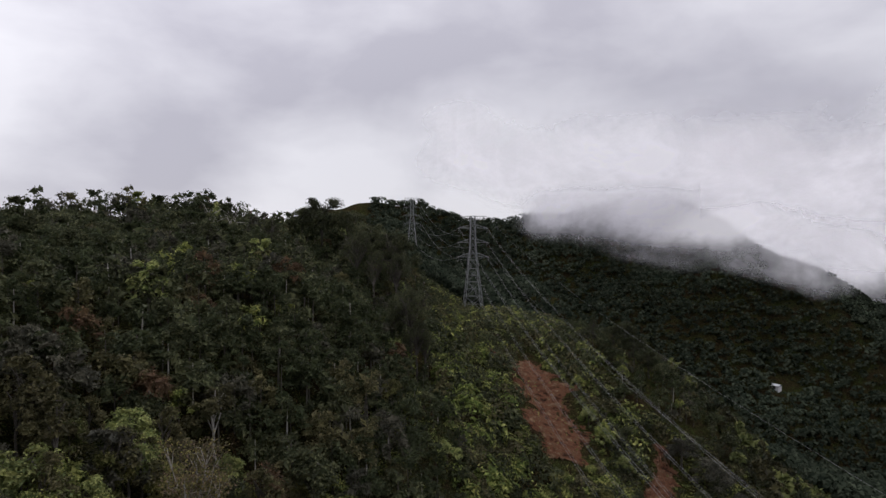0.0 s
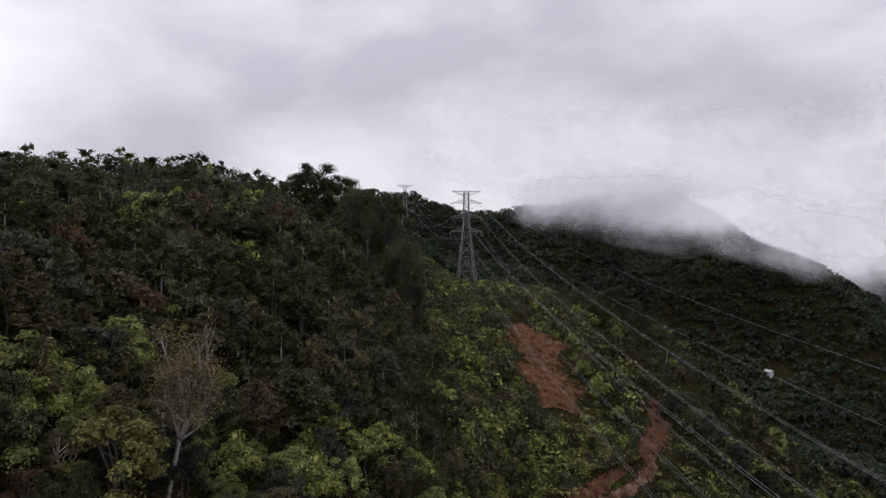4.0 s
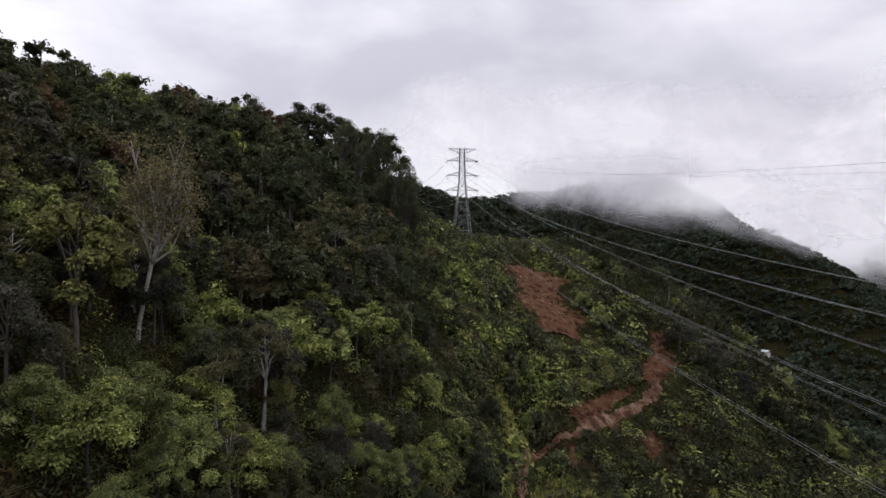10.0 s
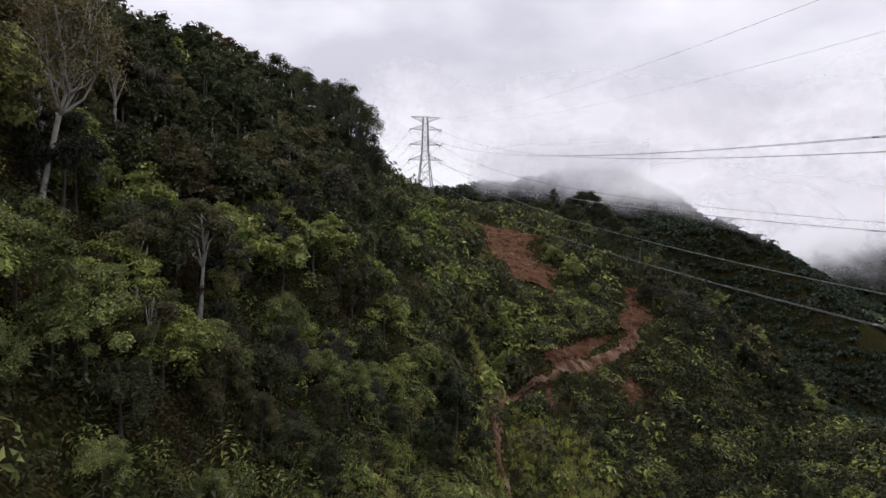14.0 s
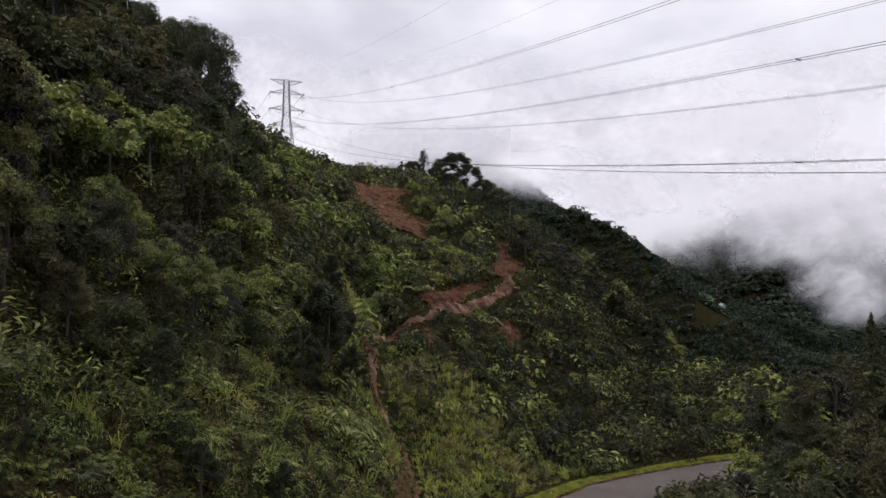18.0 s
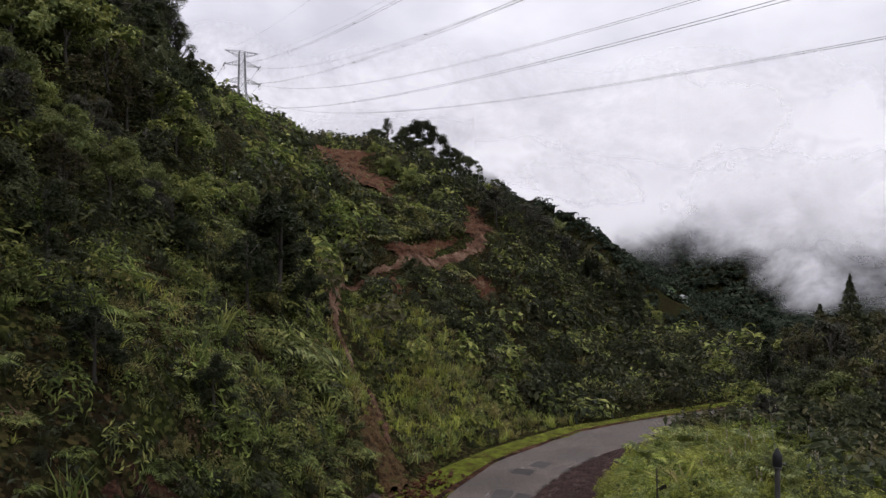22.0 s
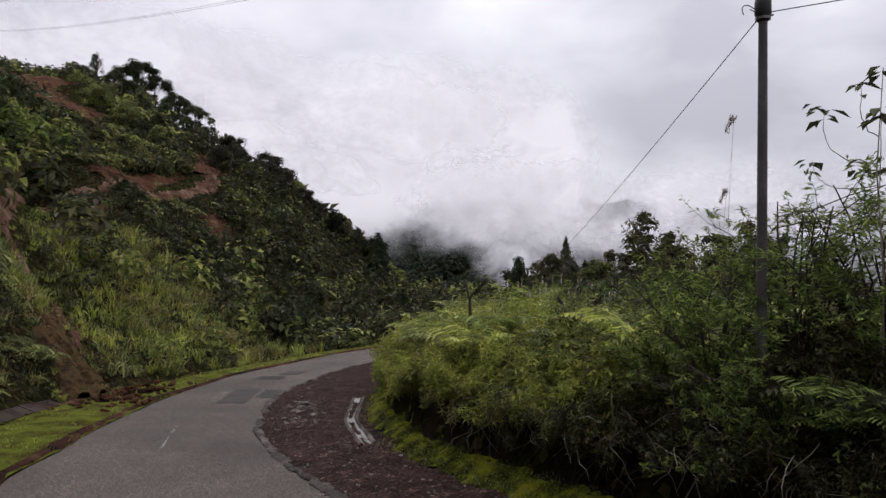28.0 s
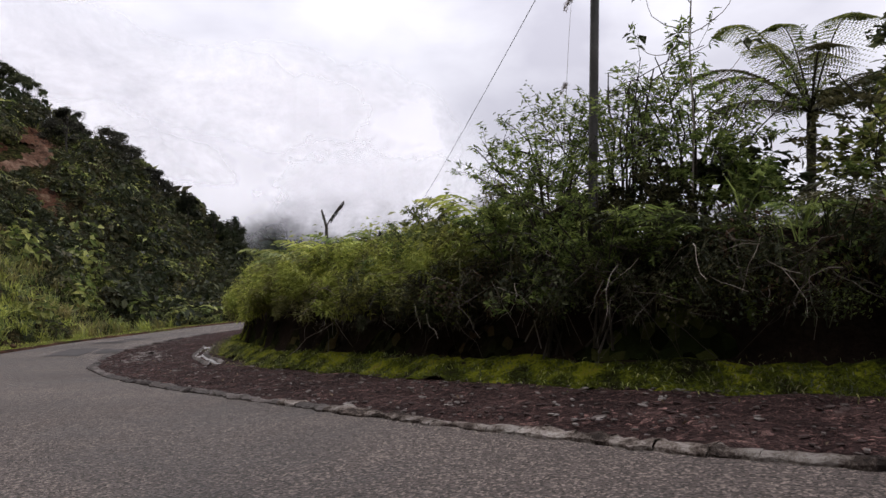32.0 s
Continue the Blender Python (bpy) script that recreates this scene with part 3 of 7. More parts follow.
def line_distance(line, x, y):
    """Distance from a line, positive to its left, and the way along it."""
    best, side, way, run = np.full(x.shape, 1e9), np.zeros(x.shape), np.zeros(x.shape), 0.0
    for a, b in zip(line[:-1], line[1:]):
        v = b - a
        length = math.hypot(*v)
        u = v / length
        px, py = x - a[0], y - a[1]
        t = np.clip(px * u[0] + py * u[1], 0, length)
        d = np.hypot(px - u[0] * t, py - u[1] * t)
        m = d < best - 1e-9
        best, way = np.where(m, d, best), np.where(m, run + t, way)
        side = np.where(m, np.sign(u[0] * py - u[1] * px + 1e-9), side)
        run += length
    return best * side, way


def step(a, b, x):
    t = np.clip((x - a) / (b - a), 0, 1)
    return t * t * (3 - 2 * t)


def soft_min(a, b, k):
    h = np.clip(0.5 + 0.5 * (b - a) / k, 0, 1)
    return b + (a - b) * h - k * h * (1 - h)


def road_height(y):
    return -0.11 * (np.clip(y, -40, 74) - 36.5)


def banked(right, y):
    """How far the bend's outer side stands above its inner side."""
    e = np.interp(y, [36, 42, 47, 52, 57, 62, 68, 76], [0, 0.2, 0.48, 0.62, 0.55, 0.45, 0.36, 0.25])
    return e * np.clip(-right / 6.9, 0, 1)


def road_level(x, y):
    """Height of the banked carriageway."""
    x, y = np.asarray(x, float), np.asarray(y, float)
    return road_height(y) + banked(-line_distance(INNER[::3], x, y)[0], y)


def ripple(x, y, size, seed):
    """Smooth random relief between -1 and 1, from a few crossed waves."""
    g = np.random.default_rng(seed)
    out = 0
    for k in range(9):
        a, f, p = g.uniform(0, 6.28), g.uniform(0.6, 1.7) / size, g.uniform(0, 6.28)
        out = out + np.sin((x * math.cos(a) + y * math.sin(a)) * f * 6.28 + p + 1.3 * np.sin((y * math.cos(a) - x * math.sin(a)) * f * 3.1 + 2 * p))
    return out / 4.5


def far_ridge(x, y, crest, slope):
    """A mountain crest through (x, y, height) points, falling away on both sides."""
    z = np.full(x.shape, -1e9)
    for a, b in zip(crest[:-1], crest[1:]):
        v = np.array(b[:2], float) - a[:2]
        length = math.hypot(*v)
        t = np.clip(((x - a[0]) * v[0] + (y - a[1]) * v[1]) / length ** 2, 0, 1)
        d = np.hypot(x - a[0] - v[0] * t, y - a[1] - v[1] * t)
        z = np.maximum(z, a[2] + (b[2] - a[2]) * t - slope * d)
    return z


CRESTS = [
    ([(-150, 560, 96), (-20, 580, 99), (20, 585, 92), (60, 590, 87), (120, 595, 95), (180, 600, 104), (212, 602, 102), (226, 520, 66)], 0.62),
    ([(212, 602, 97), (224, 510, 62), (244, 455, 42), (256, 416, 24), (260, 390, 2), (262, 368, -26), (263, 348, -54)], 1.15),
    ([(330, 580, 18), (378, 492, -20), (415, 450, -42)], 0.5),
    ([(330, 900, 30), (520, 1020, 105), (760, 980, 95), (980, 820, 105), (1180, 560, 85), (1300, 200, 105), (1250, -400, 90)], 0.5),
    ([(-900, 300, 50), (-900, -500, 60), (0, -1200, 90), (1200, -1100, 100)], 0.4),
]


def foot(y):
    """How much farther from the kerb the mound begins round the bend."""
    return np.interp(y, [41, 44.5, 47, 49.5, 52, 55, 62], [0.0, 0.22, 0.72, 1.05, 1.45, 1.85, 1.85])


def bank_line(line, d):
    """A line along the mound's foot, d right of the kerb where the shoulder is narrow."""
    g = unit(np.gradient(line, axis=0))
    return line + np.stack([g[:, 1], -g[:, 0]], -1) * (d + foot(line[:, 1]))[:, None]


# hollows and swells of the hillside: place, reach east and north, height
SWELLS = [(11, 73, 4, 7, -3.4), (14, 86, 4.5, 6.5, -4.6), (13.5, 97, 5, 6, -5.8), (-1, 52, 5, 6, 2.4), (2, 92, 7, 9, -3.8), (42, 113, 8, 8, 3.4), (27, 90, 6, 5, -2.2), (-20, 52, 9, 9, 2.5), (-13, 102, 10, 10, -3.6), (20, 110, 6, 7, -2.4), (20, 160, 10, 12, -3.6), (10.5, 83, 3.5, 6, -2.0), (17, 138, 8, 10, -2.6)]


def land(x, y):
    """Height of the ground, with the distance uphill of the slope's foot and right of the road's kerb."""
    x, y = np.asarray(x, float), np.asarray(y, float)
    d, way = line_distance(TOE, x, y)
    way = way - 204.6
    k = 1.12 - 0.37 * step(50, 95, way)
    up = np.clip(d - 0.7, 0, None)
    rise = k * up * (1 - 0.0024 * np.clip(up, 0, 110))
    cap = 41 + np.minimum(np.clip(0.75 * (8 - x), 0, None), 13.9 + 0.12 * np.clip(-x - 40, 0, 60) + 10.5 * step(110, 165, y))
    right = -line_distance(INNER[::3], x, y)[0]
    base = road_height(y) + banked(right, y) * np.exp(-up / 25) - 0.35 * np.clip(x - 62, 0, 60) * step(110, 128, y)
    rough = np.clip(up / 14, 0, 1)
    hill = base + soft_min(rise, cap, 10) + rough * (0.9 * ripple(x, y, 17, 3) + 0.2 * ripple(x, y, 6, 4))
    for sx, sy, rx, ry, lift in SWELLS:
        hill = hill + lift * np.exp(-(((x - sx) / rx) ** 2) - ((y - sy) / ry) ** 2) * np.clip(up / 4, 0, 1)
    high = np.interp(y, [-80, 38, 46, 54, 60, 64], [1.45, 1.45, 1.65, 1.7, 1.2, 0.0])
    mound = high * (0.15 * step(1.85, 2.6, right - foot(y)) + 0.85 * step(2.64, 3.1, right - foot(y))) * (1 + 0.10 * ripple(x, y, 4, 7)) + 0.35 * step(5, 9, right) * step(44, 52, y) * step(64, 58, y) - 0.09 * np.clip(right - 11, 0, 30)
    low = base + np.where(right > 0, mound, 0) - np.clip(0.3 * (-d - 30), 0, 45) - np.clip(0.02 * (np.hypot(x, y - 60) - 160), 0, 5)
    low = low - 13 * np.exp(-(((x - 98) / 24) ** 2) - ((y - 128) / 22) ** 2) * np.clip((-d - 2) / 14, 0, 1)
    on_road = (right < 1.85 + foot(y)) & (d < 0)
    low = low - np.where(on_road, 0.12, 0)
    z = np.where(d > 0, hill, low)
    far = np.full(x.shape, -60.0)
    for crest, slope in CRESTS:
        far = np.maximum(far, far_ridge(x, y, crest, slope))
    out = np.hypot(x, y - 60)
    far = far + np.clip((out - 250) / 150, 0, 1) * (9 * ripple(x, y, 150, 11) + 4 * ripple(x, y, 50, 12))
    z = np.where(out > 250, np.maximum(z, far), z)
    return z, d, right


def ground_at(x, y):
    return land(np.atleast_1d(x), np.atleast_1d(y))[0]


def spaced(lo, a, b, hi, fine, grow):
    """Coordinates with fine steps between a and b, growing outwards to lo and hi."""
    mid = list(np.arange(a, b, fine))
    s, v = fine, mid[-1]
    right = []
    while v < hi:
        s *= grow
        v += s
        right.append(v)
    s, v = fine, mid[0]
    left = []
    while v > lo:
        s *= grow
        v -= s
        left.append(v)
    return np.array(left[::-1] + mid + right)


GRID = {}


def mesh_height(x, y):
    """Height of the ground sheet itself, which is coarser than land() far out."""
    gx, gy, gz = GRID["x"], GRID["y"], GRID["z"]
    i = np.clip(np.searchsorted(gx, x) - 1, 0, len(gx) - 2)
    j = np.clip(np.searchsorted(gy, y) - 1, 0, len(gy) - 2)
    u, v = (x - gx[i]) / (gx[i + 1] - gx[i]), (y - gy[j]) / (gy[j + 1] - gy[j])
    return (gz[i, j] * (1 - u) + gz[i + 1, j] * u) * (1 - v) + (gz[i, j + 1] * (1 - u) + gz[i + 1, j + 1] * u) * v


def build_ground():
    gx, gy = spaced(-3200, 4, 22, 3200, 0.45, 1.055), spaced(-3000, 28, 62, 3400, 0.5, 1.05)
    X, Y = np.meshgrid(gx, gy, indexing="ij")
    Z = land(X.ravel(), Y.ravel())[0]
    right = -line_distance(INNER[::3], X.ravel(), Y.ravel())[0]
    Z = Z - 0.16 * ((right > 1.9) & (right < 3.6 + foot(Y.ravel())) & (Y.ravel() < 64))
    GRID.update(x=gx, y=gy, z=Z.reshape(X.shape))
    v = np.stack([X.ravel(), Y.ravel(), Z], -1)
    i, j = np.meshgrid(np.arange(len(gx) - 1), np.arange(len(gy) - 1), indexing="ij")
    n = len(gy)
    q = np.stack([i * n + j, (i + 1) * n + j, (i + 1) * n + j + 1, i * n + j + 1], -1).reshape(-1, 4)
    tagged(new("ground", mesh_of("ground", v, q, GROUND, smooth=True)), "steep mountain slopes of dark damp overgrown earth", "ground", kind="structure")


build_ground()


def strip_mesh(name, left, right, cols, lift, material, rng=None, jag=0.0, bumps=0.0, crown=0.0, height=None):
    """A band of surface between two lines of equal count, lifted over the road's level or over a height function."""
    n = min(len(left), len(right))
    u = np.linspace(0, len(left) - 1, n * 1)
    L = np.stack([np.interp(u, np.arange(len(left)), left[:, k]) for k in (0, 1)], -1)
    u = np.linspace(0, len(right) - 1, n * 1)
    R = np.stack([np.interp(u, np.arange(len(right)), right[:, k]) for k in (0, 1)], -1)
    if rng is not None and jag:
        g = np.convolve(rng.normal(size=n + 4), np.ones(5) / 5, "valid")[:n, None]
        h = np.convolve(rng.normal(size=n + 4), np.ones(5) / 5, "valid")[:n, None]
        w = unit(R - L)
        L, R = L + w * g * jag, R + w * h * jag
    f = np.linspace(0, 1, cols)[None, :, None]
    P = L[:, None] * (1 - f) + R[:, None] * f
    z = (road_level(P[..., 0].ravel(), P[..., 1].ravel()).reshape(P.shape[:2]) if height is None else height(P[..., 0].ravel(), P[..., 1].ravel()).reshape(P.shape[:2])) + lift
    z = z + crown * (4 * f[..., 0] * (1 - f[..., 0]))
    if rng is not None and bumps:
        z = z + rng.normal(size=z.shape) * bumps
    v = np.concatenate([P, z[..., None]], -1).reshape(-1, 3)
    i, j = np.meshgrid(np.arange(n - 1), np.arange(cols - 1), indexing="ij")
    q = np.stack([i * cols + j, i * cols + j + 1, (i + 1) * cols + j + 1, (i + 1) * cols + j], -1).reshape(-1, 4)
    return mesh_of(name, v, q[:, ::-1], material, smooth=True)


# ---- the road ----
def build_road():
    rng = np.random.default_rng(5)
    road = tagged(new("road", strip_mesh("road", OUTER, INNER, 9, 0.0, ASPHALT, crown=0.05)), "worn grey asphalt mountain road bending round the mound", "road", kind="structure")
    # dark square repairs
    for n, (x, y, w, l, a) in enumerate([(13.75, 56.3, 0.95, 4.1, -0.62), (17.5, 61.0, 1.2, 1.3, -0.75), (19.3, 62.2, 1.0, 1.5, -0.9), (14.9, 56.2, 0.7, 2.2, -0.66)]):
        c, s = math.cos(a), math.sin(a)
        px = []
        for u in np.linspace(-0.5, 0.5, 7):
            for t in np.linspace(-0.5, 0.5, 7):
                e = 1 + 0.05 * math.sin(u * 31 + t * 17 + n)
                px.append((x + (u * w * c - t * l * s) * e, y + (u * w * s + t * l * c) * e))
        px = np.array(px)
        # follows the crowned surface
        d_in = np.abs(line_distance(INNER[::2], px[:, 0], px[:, 1])[0])
        d_out = np.abs(line_distance(OUTER[::2], px[:, 0], px[:, 1])[0])
        f = d_out / (d_out + d_in)
        z = road_level(px[:, 0], px[:, 1]) + 0.05 * 4 * f * (1 - f) + 0.014
        i, j = np.meshgrid(np.arange(6), np.arange(6), indexing="ij")
        q = np.stack([i * 7 + j, (i + 1) * 7 + j, (i + 1) * 7 + j + 1, i * 7 + j + 1], -1).reshape(-1, 4)
        part("asphalt_patch", mesh_of("asphalt_patch", np.c_[px, z], q, PATCH), road, "dark square asphalt repair")
    # flaking centre dashes
    u = np.linspace(0, 1, 240)
    lo = np.stack([np.interp(u, np.linspace(0, 1, len(OUTER)), OUTER[:, k]) for k in (0, 1)], -1)
    hi = np.stack([np.interp(u, np.linspace(0, 1, len(INNER)), INNER[:, k]) for k in (0, 1)], -1)
    mid = lo * 0.54 + hi * 0.46
    mid = smooth_line(mid[::6], 0.1)
    for start in range(67, len(mid) - 40, 80):
        vs = []
        worn = rng.uniform(0.55, 0.88)
        for k in range(0, 30):
            if rng.uniform() < worn and k != 9:
                continue
            p, t = mid[start + k], unit(mid[start + k + 1] - mid[start + k])
            b = np.array([-t[1], t[0]])
            w = rng.uniform(0.025, 0.05)
            quad = [p - b * w * rng.uniform(0.5, 1), p + b * w * rng.uniform(0.5, 1), p + t * 0.085 + b * w * rng.uniform(0.5, 1), p + t * 0.085 - b * w * rng.uniform(0.5, 1)]
            vs.append((np.c_[np.array(quad), road_level(*np.array(quad).T) + 0.057], np.array([[0, 3, 2, 1]])))
        part("centre_dash", mesh_of("centre_dash", *join(vs), PAINT), road, "flaking white paint dash")
    # grassy verge on the hill side
    tagged(new("verge", strip_mesh("verge", VERGE_LINE, offset_line(OUTER, 0.0), 7, 0.02, VERGE, rng, 0.10, 0.012, 0.05)), "bright yellow-green mossy grass verge beside the road", "verge", kind="structure")
    # bare dirt along the asphalt's edge
    tagged(new("verge_dirt", strip_mesh("verge_dirt", offset_line(OUTER, -0.42), offset_line(OUTER, 0.03), 6, 0.0, DARK_CLAY, rng, 0.16, 0.008, 0.085)), "strip of dark dirt between asphalt and verge", "verge", kind="structure")
    # dark shoulder on the mound side
    shoulder = tagged(new("shoulder", strip_mesh("shoulder", offset_line(INNER, -0.02), bank_line(INNER, 2.55), 16, 0.0, MACADAM, rng, 0.0, 0.012, 0.03)), "dark brown gravel and stone shoulder strip beside the asphalt", "road shoulder", kind="structure")
    fine = smooth_line(INNER[(INNER[:, 1] > 20) & (INNER[:, 1] < 60)], 0.12)
    # foot of the bank: moss below, raw earth above
    tagged(new("moss_bank", strip_mesh("moss_bank", bank_line(fine, 1.84), bank_line(fine, 2.5), 18, 0.02, MOSS, rng, 0.14, 0.010, 0.02, lambda x, y: np.maximum(ground_at(x, y), road_height(y) - 0.03) + 0.022 * ripple(x, y, 0.2, 71) + 0.03 * ripple(x, y, 0.8, 72))), "yellow-green moss cushions along the foot of the bank", "moss", kind="structure")
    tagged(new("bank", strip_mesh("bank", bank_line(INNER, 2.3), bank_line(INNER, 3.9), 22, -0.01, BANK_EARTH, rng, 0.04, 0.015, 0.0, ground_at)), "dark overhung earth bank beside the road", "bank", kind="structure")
    return road, shoulder


ROAD, SHOULDER = build_road()


# ---- slips and the clay track on the hillside ----
def earth_patch(name, label, line, widths, lift, material, seed, cols=22):
    """A bare band of earth down the slope, with ragged edges."""
    rng = np.random.default_rng(seed)
    c = smooth_line(line, 0.4)
    w = np.interp(np.linspace(0, 1, len(c)), np.linspace(0, 1, len(widths)), widths)[:, None]
    w = w * (1 + 0.25 * np.convolve(rng.normal(size=len(c) + 6), np.ones(7) / 2.2, "valid")[:, None].clip(-1, 1))
    g = unit(np.gradient(c, axis=0))
    side = np.stack([g[:, 1], -g[:, 0]], -1)
    me = strip_mesh(name, c - side * w / 2, c + side * w / 2, cols, -0.16, material, rng, 0.35, 0.0, lift + 0.2, lambda x, y: ground_at(x, y) + 0.16 * ripple(x, y, 1.1, seed) + 0.10 * ripple(x, y, 0.6, seed + 50) + rng.normal(size=len(x)) * 0.03)
    tagged(new(name, me), label, "bare earth", kind="structure")


TRACK = [(10.3, 63.6), (10.8, 69.5), (10.8, 72.3), (10.3, 75.0), (9.9, 78.0), (10.8, 84.5), (12.4, 90.0), (15.0, 95.0), (17.6, 96.4), (20.6, 96.6), (28.4, 104.9), (34.4, 109.1), (36.6, 112.2), (39.4, 119.0), (42.2, 127.0), (43.2, 131.5)]
SLIPS = [
    ("landslide_scar", "large red-brown landslide scar of bare clay on the slope", [(20.4, 159.5), (20.8, 152), (21.4, 143), (22.2, 134), (22.4, 126.5), (23.0, 119.5)], [7, 9, 12, 14, 14, 8], 3),
    ("clay_trail", "thin clay trail running down from the tower to the landslide", [(10.9, 169.0), (11.6, 158.0), (12.6, 151.0), (14.6, 146.0), (17.5, 141.5)], [0.8, 1.2, 1.6, 2.2, 3.0], 10),
    ("clay_cut", "raw red clay cut above the hillside track", [(45.0, 133.5), (43.2, 127), (40.0, 119.5), (35.4, 112.6)], [4, 6, 5, 3.4], 4),
    ("clay_bank", "red clay bank exposed above the track bend", [(20.2, 98.6), (24.4, 104.0), (28.4, 108.4), (32.5, 111.4)], [2.6, 4.6, 3.4, 2.0], 5),
    ("clay_gully", "orange clay gully cut above the spilt debris", [(10.0, 59.4), (9.5, 61.6), (9.4, 64.5), (10.2, 68.2)], [3.2, 2.7, 1.8, 0.8], 7),
    ("clay_slip", "brown clay slip below the track among grass", [(32.8, 102.8), (32.2, 100), (31.2, 97.2)], [1.8, 3.0, 1.2], 6),
    ("clay_lip", "small clay slip below the inner edge of the track", [(18.9, 94.2), (18.4, 91.6), (18.1, 89.2)], [1.6, 1.6, 0.6], 8),
]
earth_patch("clay_foot", "dark red clay exposed at the foot of the cut slope", [(-2.8, 38), (-1.6, 42), (0.0, 46), (2.8, 50.5)], [3.4, 4.6, 4.6, 1.8], 0.22, DARK_CLAY, 9, 14)
earth_patch("clay_track", "rutted brown clay track winding up the hillside", TRACK, [0.7, 0.8, 0.9, 1.2, 1.7, 2.4, 2.9, 2.6, 2.3, 2.0, 2.2, 2.0], 0.10, TRACK_EARTH, 2, 11)
for slip_name, slip_label, slip_line, slip_width, slip_seed in SLIPS:
    earth_patch(slip_name, slip_label, slip_line, slip_width, 0.26, GULLY_EARTH if slip_name == "clay_gully" else RED_EARTH, slip_seed, 10 if max(slip_width) < 3 else 26)


# ---- trees ----
def crown(rng, height, radius, clumps, per, leaf, base=0.45, flat=0.65, ragged=0.25, airy=False):
    """Leaves in many clumps over a dome; returns the leaves and the clumps' centres."""
    a = rng.uniform(0, 6.283, clumps)
    r = radius * np.sqrt(rng.uniform(0.02, 1, clumps))
    z = height * (base + (1 - base) * (0.92 * np.sqrt(np.clip(1 - (r / radius) ** 2 * 0.92, 0, 1)) * rng.uniform(0.66, 1.0, clumps)))
    z = z - height * 0.10
    c = np.stack([r * np.cos(a), r * np.sin(a), z], -1)
    size = radius * rng.uniform(0.24, 0.42, clumps) * (0.85 if airy else 1.0)
    which = rng.integers(0, clumps, clumps * per)
    d = unit(rng.normal(size=(clumps * per, 3)) + (0, 0, 0.55))
    depth = rng.uniform(0.55, 1.0 + ragged, clumps * per) ** 0.6
    p = c[which] + d * (size[which] * depth)[:, None] * (1, 1, flat)
    face = d + (0, 0, 0.7) + rng.normal(size=d.shape) * 0.34
    # the inner mass of each clump
    inner = (np.arange(clumps * per) % 9 == 0) & (not airy)
    p = np.where(inner[:, None], c[which] + d * (size[which] * rng.uniform(0.1, 0.6, clumps * per))[:, None] * (1, 1, flat), p)
    big = np.where(inner, 3.3, 1.0)
    return leaves(rng, p, face, leaf * 1.25 * big, leaf * 0.7 * big), c, size


def trunk_of(rng, height, centres, radius, reach=0.75, bend=0.06, limbs=9):
    """A bent tapering trunk with limbs towards some of the crown's clumps."""
    n = 7
    t = np.linspace(0, 1, n)
    sway = np.cumsum(rng.normal(size=(n, 2)), 0) * bend * height / n
    sway -= sway[0]
    path = np.c_[sway, t * height * reach - 0.6 * (t == 0)]
    out = [tube(path, radius * (1.0 - 0.72 * t) * (1 + 0.5 * np.exp(-t * 14)), 7)]
    order = np.argsort(-centres[:, 2])[:limbs] if len(centres) > limbs else np.arange(len(centres))
    for k in order:
        f = rng.uniform(0.45, 0.95)
        s = np.array([np.interp(f, t, path[:, i]) for i in range(3)])
        e = centres[k]
        if e[2] < s[2]:
            s = path[3]
        m = (s + e) / 2 + (0, 0, 0.08 * height) + rng.normal(size=3) * 0.04 * height
        m2 = m * 0.5 + e * 0.5 + rng.normal(size=3) * 0.02 * height
        out.append(tube([s, m, m2, e], np.array([0.42, 0.3, 0.2, 0.08]) * radius, 5))
    return join(out)


class Kind:
    """One sort of tree: the meshes of its trunk and crown, shared by all trees of the sort."""

    def __init__(self, seed, height, radius, clumps, per, leaf, material, bark, label, base=0.2, flat=0.75, ragged=0.25, limbs=9, bend=0.06, reach=0.75, airy=False):
        rng = np.random.default_rng(seed)
        (v, f), c, s = crown(rng, height, radius, clumps, per, leaf, base, flat, ragged, airy)
        self.crown_arrays = (v, f)
        self.trunk_mesh = mesh_of("trunk", *trunk_of(rng, height, c, height * 0.013 + 0.04, reach, bend, limbs), bark, smooth=True)
        self.crown_mesh = mesh_of("crown", v, f, material)
        self.open_mesh = mesh_of("crown", *thinned((v, f), 0.22, 1.75, seed), material)
        self.height, self.label = height, label

    def place(self, x, y, z, size, turn, group="trees on the hillside", label=None, fine=True, slim=1.0):
        ob = thing("tree", (x, y, z - 0.15), label or self.label, "tree", group, turn=turn)
        ob.scale = (size * slim, size * slim, size)
        part("trunk", self.trunk_mesh, ob)
        part("crown", self.crown_mesh if fine else self.open_mesh, ob)
        return ob


def thinned(arrays, share, swell, seed):
    """Fewer and larger leaves of a crown, for trees that stay far off."""
    v, f = arrays
    take = np.random.default_rng(seed).permutation(len(f))[: int(len(f) * share)]
    w = v[f[take].ravel()].reshape(-1, 4, 3)
    c = w.mean(1, keepdims=True)
    return ((w - c) * swell + c).reshape(-1, 3), np.arange(len(take) * 4).reshape(-1, 4)


